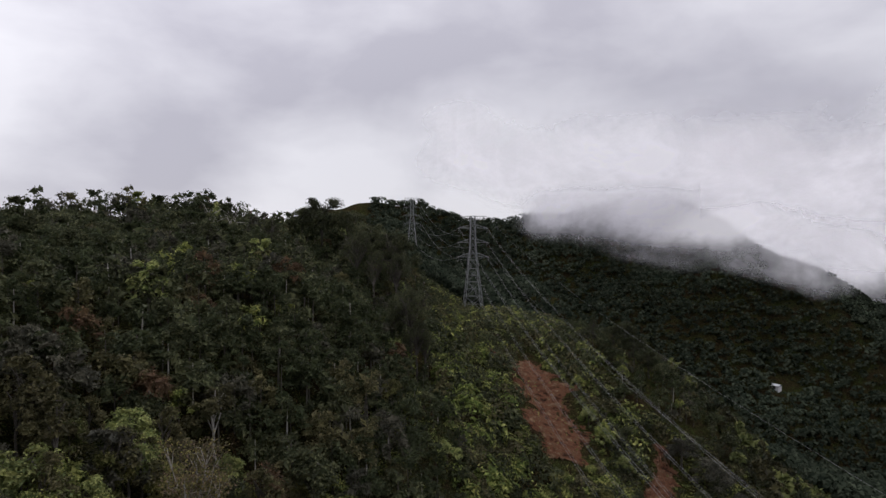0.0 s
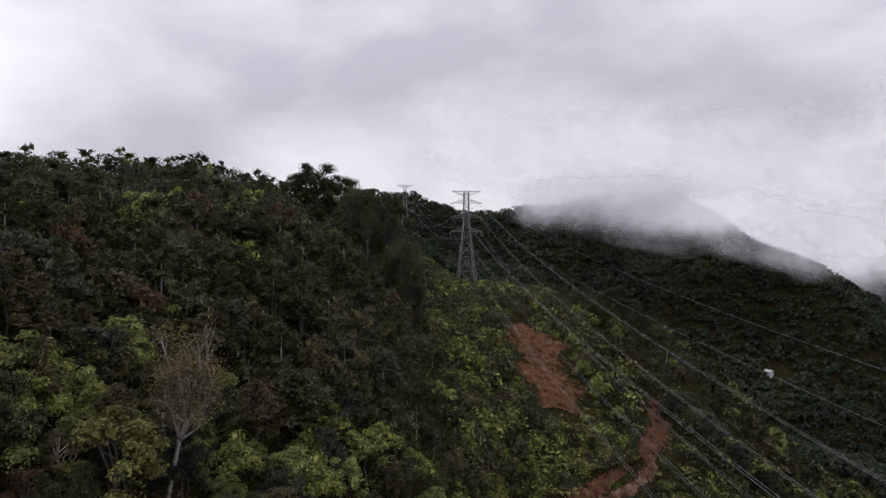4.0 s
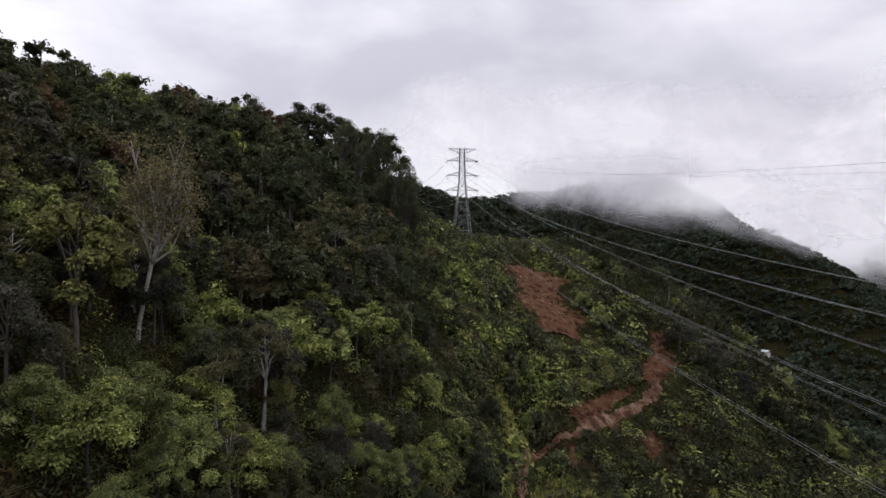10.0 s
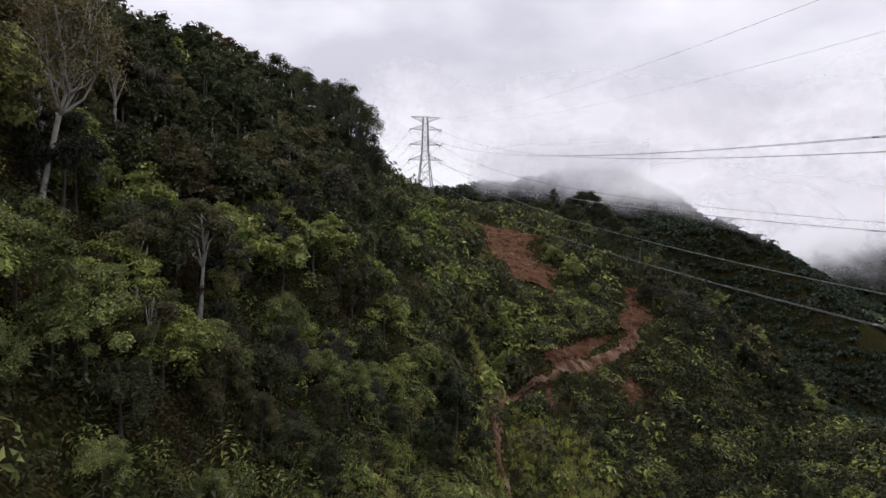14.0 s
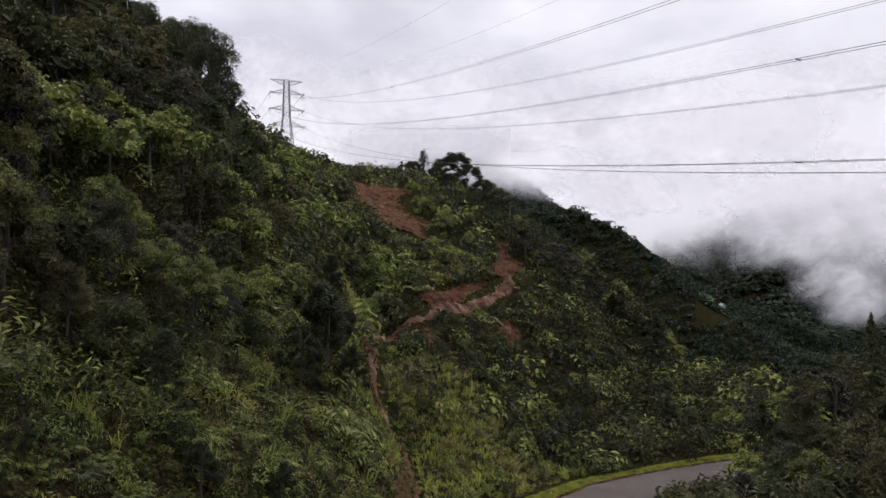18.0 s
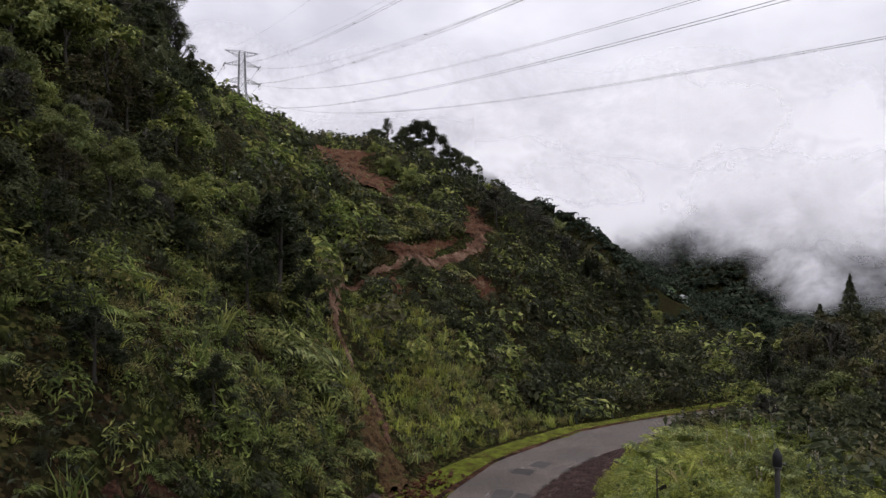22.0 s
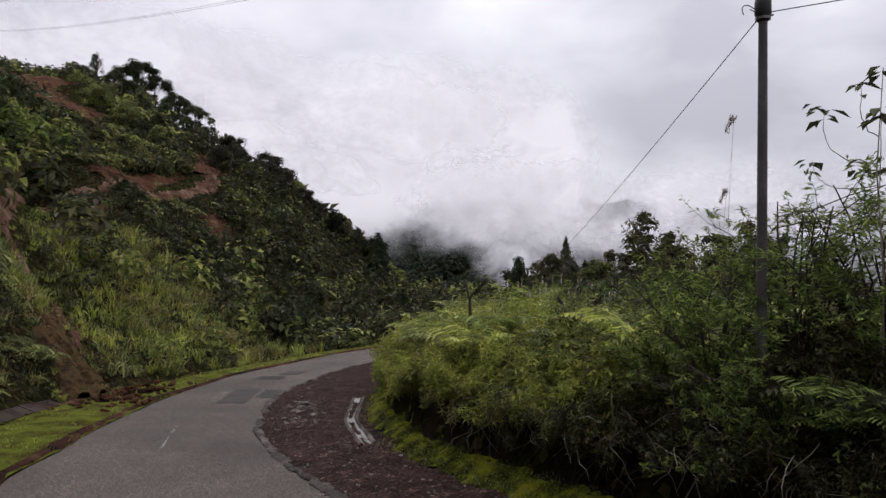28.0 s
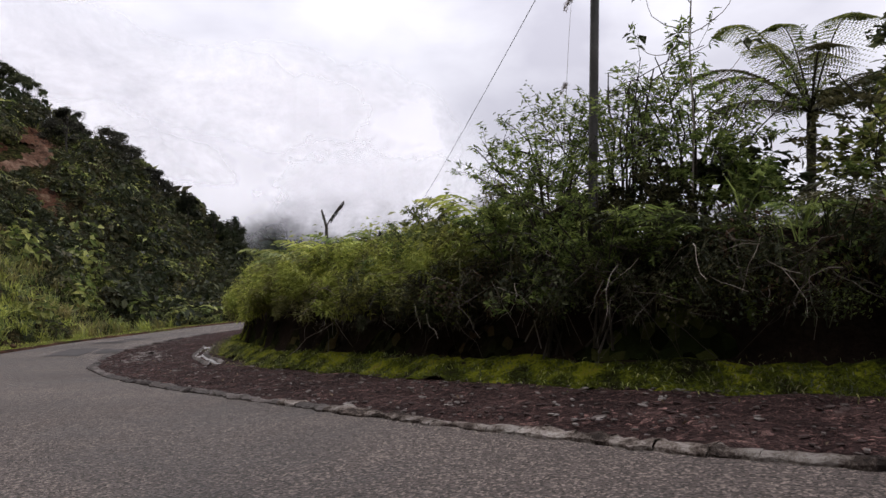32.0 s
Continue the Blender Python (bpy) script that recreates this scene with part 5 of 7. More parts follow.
    cover("near_shrubs", "narrow-leaved shrubs and canes on the slope beside the road", "shrubs", fine, [LEAF_FERN, LEAF_BUSH, LEAF_DARK, LEAF_YELLOW, LEAF_FERN, LEAF_DEEP, LEAF_LIME, LEAF_BUSH], x[m], y[m], s[m] * 1.0, rng, follow=0.2)
    flank = np.where((above_grass(x, y) + rng.normal(size=len(x)) * 1.5 > 2) & (y < 110) & (x > 20), 40, x) + 4 * ripple(x, y, 8, 38) + rng.normal(size=len(x)) * 1.5
    m = bush & thin & (dist >= 42) & (flank > 30)
    cover("spur_shrubs", "dark dense shrubs on the flank of the spur", "shrubs", [shrub_template(s, n, l) for s, n, l in ((41, 56, 0.30), (42, 54, 0.28))], [LEAF_DEEP, LEAF_DARK, LEAF_OLIVE, LEAF_DEEP, LEAF_OLIVE, LEAF_DARK, LEAF_FERN], x[m], y[m], s[m] * 1.15, rng, follow=0.15)
    m = bush & thin & (dist >= 42) & (flank <= 30)
    cover("hillside_shrubs", "dense dark green shrubs on the open slope", "shrubs", shrubs, [LEAF_DARK, LEAF_FERN, LEAF_OLIVE, LEAF_BUSH, LEAF_DARK, LEAF_DEEP], x[m], y[m], s[m] * 1.15, rng, follow=0.15)
    # dry tussocks on the slips
    sx, sy = spread(10, 48, 90, 145, 1.15, 4)
    bare = ~clear_of_earth(sx, sy) & (np.abs(line_distance(smooth_line(TRACK, 2.0), sx, sy)[0]) > 1.4) & (rng.uniform(size=len(sx)) < 0.5 + 0.5 * ripple(sx, sy, 6, 77))
    cover("scar_tussocks", "dry grass and seedlings on the bare clay", "grass", tufts, [LEAF_DRY, LEAF_YELLOW, LEAF_FERN], sx[bare], sy[bare], rng.uniform(0.3, 0.8, bare.sum()), rng, 0.0)
    # grass that creeps back over the gully
    vx, vy = spread(7.6, 12.2, 58.8, 80, 0.42, 14)
    vx, vy = vx[~clear_of_earth(vx, vy)], vy[~clear_of_earth(vx, vy)]
    vm = rng.uniform(size=len(vx)) < 0.42 + 0.3 * ripple(vx, vy, 1.6, 47)
    cover("gully_grass", "short grass and weeds growing back over the clay gully", "grass", [tuft_template(48, 16, 0.5, 0.9, 0.03), long_leaf_template(49, 3, 0.4, 0.14, 0.2, 5)], [LEAF_YELLOW, LEAF_FERN, LEAF_GRASS], vx[vm], vy[vm], rng.uniform(0.4, 1.0, vm.sum()), rng, 0.0)
    # small leaves between the plants, mostly dark to put shade into the gaps
    gx, gy = spread(-14, 60, 38, 118, 0.92, 8)
    gd = land(gx, gy)[1]
    between = (gd > 0.8) & (gx > forest_edge(gy) - 1) & clear_of_earth(gx, gy) & (np.hypot(gx - 2, gy - 30) < 60) & (rng.uniform(size=len(gx)) < np.where((gd < 3.2) & (gy < 50), 0.35, 1.0))
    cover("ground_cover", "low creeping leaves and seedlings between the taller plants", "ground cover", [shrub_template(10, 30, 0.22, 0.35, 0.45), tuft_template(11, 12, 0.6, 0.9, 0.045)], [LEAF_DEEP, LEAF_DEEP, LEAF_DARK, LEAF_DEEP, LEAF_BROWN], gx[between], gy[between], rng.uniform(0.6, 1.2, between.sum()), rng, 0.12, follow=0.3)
    # low growth on the bare shoulder below the tower
    ux, uy = spread(-8, 62, 146, 238, 2.0, 3)
    ud = land(ux, uy)[1]
    top = (ud > 0) & ~is_forest(ux, uy) & clear_of_earth(ux, uy)
    cover("ridge_shrubs", "wind-clipped dark green shrubs on the ridge below the tower", "shrubs", [shrub_template(8, 44, 0.42)], [LEAF_DARK, LEAF_OLIVE, LEAF_FERN, LEAF_DARK, LEAF_DEEP], ux[top], uy[top], rng.uniform(0.9, 2.3, top.sum()), rng)
    # close grass on the sunny rib
    rx, ry = spread(6, 40, 62, 112, 0.85, 21)
    on_rib = (above_grass(rx, ry) + np.abs(rng.normal(size=len(rx))) * 1.8 < 1.0) & (rx > 8.5) & (land(rx, ry)[1] > 1) & clear_of_earth(rx, ry)
    cover("rib_grass", "dense yellow-green grass on the sunny rib below the track", "grass", [tuft_template(18, 18, 0.75, 0.9, 0.05)], [LEAF_GRASS, LEAF_YELLOW, LEAF_FERN, LEAF_GRASS, LEAF_FRESH], rx[on_rib], ry[on_rib], rng.uniform(0.7, 1.3, on_rib.sum()), rng, 0.05, follow=0.2)
    # a patch of broad pale leaves above the track
    a = rng.uniform(0, 6.28, 200)
    r = np.sqrt(rng.uniform(0, 1, 200))
    px, py = 27 + r * np.cos(a) * 7.5 + 2.5 * r * np.sin(a), 114.5 + r * np.sin(a) * 6.0
    ok = clear_of_earth(px, py)
    cover("creeper_mat", "mat of bright climbing vines over the slope", "vines", [shrub_template(9, 130, 0.30, 0.5, 0.7)], [LEAF_LIME, LEAF_DARK, LEAF_FERN, LEAF_OLIVE], px[ok], py[ok], rng.uniform(1.3, 2.0, ok.sum()), rng)
    # low growth on the forest floor near the edge
    x, y = jittered(-32, 0, 40, 110, 2.1, rng)
    z, d, _ = land(x, y)
    m = (d > 3) & (x < forest_edge(y) + 1) & (x > forest_edge(y) - 18)
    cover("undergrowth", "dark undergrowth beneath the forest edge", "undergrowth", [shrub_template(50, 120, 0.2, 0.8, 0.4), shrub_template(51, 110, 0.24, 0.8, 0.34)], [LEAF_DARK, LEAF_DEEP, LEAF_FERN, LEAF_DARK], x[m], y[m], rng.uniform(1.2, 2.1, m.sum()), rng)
    return shrubs, ferns, tufts


SHRUBS, FERNS, TUFTS = build_slope_plants()


def build_slope_trees():
    """Scattered small trees on the open slope and on the spur's flank."""
    rng = np.random.default_rng(71)
    spots = [(34.0, 122.0), (36.5, 130.0), (29.5, 132.0), (31.5, 127.0), (48, 121), (52, 113), (55, 119), (50, 128), (58, 112), (62, 117), (46, 108), (57, 127), (63, 124), (53, 136), (60, 133), (66, 130), (70, 138), (64, 140), (44, 138), (49, 104), (54, 105.5), (41, 100)]
    for x, y, size in [(68.4, 127.5, 0.5), (70, 130, 0.55), (69, 121, 0.6), (72, 124, 0.65), (66, 118, 0.6), (71, 119, 0.6), (58, 137, 0.42), (56.5, 148, 0.45), (75, 128, 0.7)]:
        KINDS[2 if x > 70 else 0].place(x, y, ground_at(x, y)[0], size, x, "small trees on the open slope")
    for x, y in spots:
        k = KINDS[rng.choice([7, 4, 0, 1, 3], p=[0.4, 0.15, 0.2, 0.15, 0.1])] if x < 40 else KINDS[rng.choice([0, 2, 1], p=[0.5, 0.3, 0.2])]
        k.place(x, y, ground_at(x, y)[0], rng.uniform(0.5, 0.75) if x < 40 else rng.uniform(0.27, 0.48), rng.uniform(0, 6.28), "small trees on the open slope")
    # narrow dark trees that stand above the ferns
    for x, y, top in [(-2.9, 49.1, 9.0), (5.1, 75.1, 14.4), (6.6, 71.0, 10.0), (0.5, 52.5, 6.9), (-5.1, 53.8, 13.4), (4.7, 70.5, 15.0), (2.6, 67.0, 12.0), (-0.8, 66.0, 13.0), (7.6, 79.0, 12.0), (6.8, 87.0, 17.0)]:
        z = ground_at(x, y)[0]
        KINDS[8].place(x, y, z, max(0.3, (top - z) / 8.4), x, "narrow trees on the fern slope", slim=1.25)
    # trees on the spur's falling skyline
    for x, y, top, slim in [(50.9, 124.1, 18.9, 1.5), (47.5, 129.5, 21.6, 1.4), (63.4, 113.7, 7.2, 1.1), (60.7, 109.4, 3.8, 1.2), (58.2, 117.0, 10.6, 1.1), (55.0, 120.5, 13.6, 1.2), (61.8, 115.6, 7.8, 1.0)]:
        z = ground_at(x, y)[0]
        KINDS[8 if x > 55 else 3].place(x, y, z, max(0.3, (top - z) / 8.2), x * 3, "trees on the skyline of the spur", slim=slim)
    for x, y, top, k in [(43.3, 67.7, 3.8, 8), (46.5, 66.0, 2.6, 0), (41.0, 64.2, 2.2, 8), (39.0, 62.6, 1.2, 3), (48.5, 69.0, 2.8, 1), (37.0, 60.8, 0.6, 0), (51.0, 66.0, 2.4, 2), (45.0, 63.0, 1.8, 1)]:
        z = ground_at(x, y)[0]
        KINDS[k].place(x, y, z, max(0.3, (top - z) / (8.3 if k == 8 else 8.0)), x * 5, "trees beside the road bend")
    # woods across the road, on the valley side
    x, y = jittered(24, 135, 40, 128, 3.9, rng)
    z, d, right = land(x, y)
    beyond = line_distance(VERGE_LINE[::3], x, y)[0]
    far_side = ((d < -9) & (right > 9.5) & (y > 44) & ~((x < 34) & (y < 52))) | ((beyond > 5) & (d < -3) & (x > 44)) | ((right > 3.2) & (x > 27) & (y > 54) & (beyond < 0))
    x, y, z = x[far_side], y[far_side], z[far_side]
    order = np.argsort(np.hypot(x - 2, y - 32))
    t = np.clip((x - 26) / 40, 0, 1)
    size = (rng.uniform(0.36, 0.66, len(x)) + 0.3 * t) * (1 + 0.3 * np.clip(ripple(x, y, 11.0, 54), -0.8, 0.3)) * np.where((x < 36) & (y < 62), 0.62, 0.95)
    # the canopy dips where the valley opens beyond the bend
    bearing, reach = np.degrees(np.arctan2(x, y - 27)), np.hypot(x, y - 27)
    canopy = 10 + reach * np.interp(bearing, [36, 41.5, 46, 50, 54, 58, 62, 80], [-0.14, -0.14, -0.12, -0.09, -0.052, -0.046, -0.058, -0.06]) + rng.uniform(-1.2, 0.6, len(x))
    size = np.minimum(size, (canopy - z) / 8.0)
    tall = size > 0.2
    x, y, z, size = x[tall], y[tall], z[tall], size[tall]
    order = np.argsort(np.hypot(x - 2, y - 32))
    turn = rng.uniform(0, 6.28, len(x))
    kind = rng.choice([0, 1, 2, 3, 7, 8], len(x), p=[0.24, 0.2, 0.15, 0.13, 0.18, 0.10])
    gx, gy = spread(22, 66, 42, 68, 1.25, 12)
    gr = land(gx, gy)[2]
    under = ((gr > 2.6) & (gx > 27)) | ((gr > 12) & (gy > 44))
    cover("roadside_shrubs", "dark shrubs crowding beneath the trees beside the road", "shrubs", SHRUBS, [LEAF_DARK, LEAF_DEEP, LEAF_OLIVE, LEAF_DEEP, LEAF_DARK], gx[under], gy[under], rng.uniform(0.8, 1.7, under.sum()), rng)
    for i in order[:100]:
        KINDS[kind[i]].place(x[i], y[i], z[i], size[i], turn[i], "trees below the road", fine=False)
    rest = order[100:]
    pieces, index = [], []
    for n, k in enumerate([0, 1, 2, 3, 7, 8]):
        m = rest[kind[rest] == k]
        if not len(m):
            continue
        got = scatter(thinned(KINDS[k].crown_arrays, 0.06, 3.0, k), np.c_[x, y, z][m], size[m], turn[m])
        pieces.append(got)
        index.append(np.full(len(got[1]), (0, 1, 0, 2, 3, 0)[n]))
    tagged(new("valley_woods", mesh_of("valley_woods", *join(pieces), [LEAF_DARK, LEAF_OLIVE, LEAF_GREY, LEAF_FRESH], np.concatenate(index))), "dark woods filling the valley below the road", "forest", kind="stuff")


build_slope_trees()


def build_thicket():
    """Rounded small-leaved shrubs that break up the open slope, each dome with its own shadow."""
    rng = np.random.default_rng(73)
    x, y = jittered(-12, 40, 47, 146, 2.9, rng)
    d = land(x, y)[1]
    off_rib = (above_grass(x, y) > 1.5) | (x < 9)
    scrub = (above_grass(x, y) > 1.5) & (x > 20) & (y < 112)
    m = (d > 2.2) & (x > forest_edge(y) - 1) & clear_of_earth(x, y) & off_rib & (rng.uniform(size=len(x)) < 0.68 + 0.4 * ripple(x, y, 9.0, 52))
    m &= clear_of_earth(x + 0.8, y - 1.6)
    x, y = x[m], y[m]
    size = rng.uniform(0.2, 0.42, len(x)) * np.interp(np.hypot(x - 2, y - 30), [18, 45, 90], [0.7, 1.0, 1.2])
    kind = rng.integers(0, 4, len(x))
    hue = (np.argsort(np.argsort(ripple(x, y, 8.0, 53) + rng.normal(size=len(x)) * 0.7)) * 6 / len(x)).astype(int)
    hue = np.where(scrub[m], np.where(hue < 4, hue % 2 * 2, 5), hue)
    pieces, index = [], []
    for k in range(4):
        v, f = thinned(KINDS[(0, 2, 4, 7)[k]].crown_arrays, 0.09, 2.3, k + 40)
        v = v - (0, 0, np.percentile(v[:, 2], 6))
        for h in range(6):
            n = (kind == k) & (hue == h)
            if n.any():
                got = scatter((v, f), np.c_[x, y, ground_at(x, y) - 0.1][n], size[n], rng.uniform(0, 6.28, n.sum()))
                pieces.append(got)
                index.append(np.full(len(got[1]), h))
    tagged(new("thicket", mesh_of("thicket", *join(pieces), [LEAF_DEEP, LEAF_FERN, LEAF_DARK, LEAF_FRESH, LEAF_BUSH, LEAF_FERN], np.concatenate(index))), "rounded green shrubs crowding the open slope", "shrubs", kind="stuff")


build_thicket()


def build_growth_behind():
    """Shrubs that carry the slope and the mound on along the road behind the walk."""
    rng = np.random.default_rng(77)
    x, y = spread(-46, 40, -62, 39, 2.6, 9)
    z, d, right = land(x, y)
    m = ((d > 2.5) & (d < 42)) | ((right > 4.2) & (d < 0) & (y < 27))
    x, y = x[m], y[m]
    cover("shrubs_behind", "dark green shrubs along both sides of the road", "shrubs", [shrub_template(19, 64, 0.3, 0.8, 0.42), shrub_template(52, 60, 0.34, 0.7, 0.36), tuft_template(53, 26, 1.0, 0.9, 0.05)], [LEAF_DARK, LEAF_OLIVE, LEAF_FERN, LEAF_DEEP, LEAF_FRESH], x, y, rng.uniform(1.1, 2.4, len(x)), rng)


build_growth_behind()


def build_spur_woods():
    """Trees on the flank beyond the spur, seen from high up only."""
    rng = np.random.default_rng(75)
    x, y = jittered(56, 128, 122, 250, 4.3, rng)
    m = (x > 58 + (y - 122) * 0.02) & ~is_forest(x, y)
    # low where the valley opens
    reach = np.hypot(x, y - 27)
    m &= (np.degrees(np.arctan2(x, y - 27)) < 37.5) | (mesh_height(x, y) + 5 < 10 - 0.13 * reach)
    x, y = x[m], y[m]
    hue = rng.integers(0, 4, len(x))
    pieces, index = [], []
    for k in range(4):
        n = hue == k
        got = scatter(thinned(KINDS[(0, 1, 2, 4)[k]].crown_arrays, 0.024, 4.2, k), np.c_[x, y, mesh_height(x, y)][n], rng.uniform(0.5, 0.9, n.sum()), rng.uniform(0, 6.28, n.sum()))
        pieces.append(got)
        index.append(np.full(len(got[1]), k))
    tagged(new("spur_woods", mesh_of("spur_woods", *join(pieces), [LEAF_DARK, LEAF_DEEP, LEAF_OLIVE, LEAF_FRESH], np.concatenate(index))), "dark woods on the far flank of the spur", "forest", kind="stuff")


build_spur_woods()


def build_conifer(x, y, top, label):
    rng = np.random.default_rng(int(x * 10))
    z = ground_at(x, y)[0]
    h = top - z
    n = 1700
    t = rng.uniform(0.12, 1, n) ** 0.8
    tier = np.round(t * 13) / 13 * 0.45 + t * 0.55 + rng.normal(size=n) * 0.012
    a = rng.uniform(0, 6.283, n)
    r = np.clip(1.02 - tier, 0.01, 1) * h * 0.29 * (1 + 0.25 * np.sin(a * 3 + tier * 40)) * rng.uniform(0.25, 1, n) ** 0.6
    p = np.c_[r * np.cos(a), r * np.sin(a), tier * h - r * 0.28 + rng.normal(size=n) * 0.12]
    v, f = leaves(rng, p, np.c_[np.cos(a) * 0.4, np.sin(a) * 0.4, np.ones(n)] + rng.normal(size=(n, 3)) * 0.3, 0.75, 0.28, np.c_[np.cos(a), np.sin(a), -0.2 * np.ones(n)])
    ob = thing("conifer", (x, y, z - 0.2), label, "tree", "conifers beyond the road")
    part("trunk", mesh_of("trunk", *tube([(0, 0, 0), (0.05, 0, h * 0.5), (0, 0, h)], [h * 0.02, h * 0.014, 0.03], 7), BARK, smooth=True), ob)
    part("crown", mesh_of("crown", v, f, LEAF_DARK), ob)


build_conifer(100, 105, 6.4, "tall dark conical conifer standing over the valley trees")
build_conifer(94.5, 106, 1.6, "dark conifer among the valley trees")


# ---- the power line ----
TOWER = np.array([10.4, 227.0])
LINE_TURN = radians(173.98)
LINE_DIR = np.array([math.sin(LINE_TURN), math.cos(LINE_TURN)])
ARM_DIR = np.array([LINE_DIR[1], -LINE_DIR[0]])
ARM_HEIGHTS = (66.0, 61.0, 56.0)
TOWER_FOOT, TOWER_TOP = 37.0, 70.2


def build_tower(x, y, foot, top, label, scale=1.0):
    """A four-legged lattice mast with three pairs of cross-arms and a wide earth-wire arm."""
    h = top - foot
    base = thing("transmission_tower", (x, y, foot), label, "pylon", "transmission towers")
    ax = math.atan2(ARM_DIR[1], ARM_DIR[0])
    base.rotation_euler = (0, 0, ax)
    levels = np.array([0, 0.16, 0.31, 0.45, 0.57, 0.66, 0.735, 0.80, 0.865, 0.93, 1.0]) * h
    half = np.interp(levels / h, [0, 0.45, 0.66, 1.0], [3.3, 1.75, 1.05, 0.75])
    corners = [(-1, -1), (1, -1), (1, 1), (-1, 1)]
    node = lambda k, c: np.array([c[0] * half[k], c[1] * half[k], levels[k]])
    for c in corners:
        part("leg", mesh_of("leg", *tube([node(k, c) for k in range(len(levels))], 0.13, 4), STEEL), base)
    for i in range(4):
        a, b = corners[i], corners[(i + 1) % 4]
        bars = []
        for k in range(len(levels) - 1):
            bars += [beam(node(k, a), node(k + 1, b), 0.075), beam(node(k, b), node(k + 1, a), 0.075), beam(node(k + 1, a), node(k + 1, b), 0.075)]
            if k < 3:
                m = (node(k, a) + node(k + 1, b)) / 2
                bars += [beam((node(k, a) + node(k + 1, a)) / 2, m, 0.05), beam((node(k, b) + node(k + 1, b)) / 2, m, 0.05)]
        part("bracing", mesh_of("bracing", *join(bars), STEEL), base)
    for z, reach, drop in [(ARM_HEIGHTS[0] - 37.0, 5.0, 1.3), (ARM_HEIGHTS[1] - 37.0, 5.1, 1.3), (ARM_HEIGHTS[2] - 37.0, 5.3, 1.4), (h - 0.1, 4.9, -1.6)]:
        w = np.interp(z, levels, half)
        for s in (-1, 1):
            tip = np.array([s * reach, 0, z - (0 if drop > 0 else 0)])
            bars = []
            for f in (-1, 1):
                root, brace = np.array([s * w, f * w, z]), np.array([s * w, f * w, z + drop])
                bars += [beam(root, tip, 0.1), beam(brace, tip, 0.09)]
                for t in (0.25, 0.5, 0.75):
                    bars.append(beam(root + (tip - root) * t, brace + (tip - brace) * max(0, t - 0.12), 0.05))
            for t in (0.2, 0.45, 0.7):
                bars.append(beam(np.array([s * (w + (reach - w) * t), -w * (1 - t), z]), np.array([s * (w + (reach - w) * t), w * (1 - t), z]), 0.05))
            part("crossarm", mesh_of("crossarm", *join(bars), STEEL), base)
            if drop > 0:
                for f in (-1, 1):
                    n = 9
                    path = np.array([tip + (0, f * 0.25 * k, -0.02 * k) for k in range(n)])
                    prof = [0.05 if k % 2 else 0.15 for k in range(n)]
                    part("insulator", mesh_of("insulator", *tube(path, prof, 8), GLASS_INS, smooth=True), base)
                a = np.linspace(0, np.pi, 9)
                part("jumper", mesh_of("jumper", *tube(np.c_[np.full(9, tip[0]), -2.0 * np.cos(a), tip[2] - 1.7 * np.sin(a)], 0.03, 4), CABLE), base)
    part("foundation", mesh_of("foundation", *join([box(0.9, 0.9, 4.0, (c[0] * 3.3, c[1] * 3.3, -1.8)) for c in corners]), CONCRETE), base)
    return base


build_tower(*TOWER, TOWER_FOOT, TOWER_TOP, "grey steel lattice transmission tower with three pairs of cross-arms")
build_tower(-19.0, 400.0, 55.0, 90.0, "second steel lattice transmission tower far behind in the mist")


def build_conductors():
    """Twin conductors with spacers from the tower over the road, and single wires back to the tower behind."""
    s = np.linspace(0, 420, 61)
    for level, z0 in enumerate(ARM_HEIGHTS):
        for side in (-1, 1):
            root = TOWER + side * 4.95 * ARM_DIR
            p = root + s[:, None] * LINE_DIR
            z = z0 - 0.2797 * s + 0.000478 * s * s
            ob = thing("power_line", (0, 0, 0), "pair of grey aluminium conductors sagging over the road", "cable", "conductors over the road")
            for f in (-0.2, 0.2):
                line = np.c_[p + f * ARM_DIR, z + 0.05 * f]
                part("cable", mesh_of("cable", *tube(line, 0.017, 5), CABLE, smooth=True), ob)
            for k in range(8, 60, 9):
                a, b = np.r_[p[k] - 0.23 * ARM_DIR, z[k]], np.r_[p[k] + 0.23 * ARM_DIR, z[k]]
                part("spacer", mesh_of("spacer", *beam(a, b, 0.05), STEEL), ob)
            # span behind
            b = np.array([-19.0, 400.0]) + side * 4.95 * ARM_DIR
            t = np.linspace(0, 1, 21)[:, None]
            back = root * (1 - t) + b * t
            zb = z0 + 20 * t[:, 0] - 4 * 9 * t[:, 0] * (1 - t[:, 0])
            ob = thing("power_line", (0, 0, 0), "grey aluminium conductor running up into the mist", "cable", "conductors behind the tower")
            part("cable", mesh_of("cable", *tube(np.c_[back, zb], 0.035, 5), CABLE, smooth=True), ob)
    for side in (-1, 1):
        root = TOWER + side * 4.8 * ARM_DIR
        p = root + s[:, None] * LINE_DIR
        z = 70.2 - 0.245 * s + 0.00042 * s * s
        ob = thing("earth_wire", (0, 0, 0), "thin steel earth wire above the conductors", "cable", "earth wires")
        part("cable", mesh_of("cable", *tube(np.c_[p, z], 0.012, 4), CABLE, smooth=True), ob)


build_conductors()


# ---- roadside pole ----
POLE_AT = np.array([10.57, 36.61])


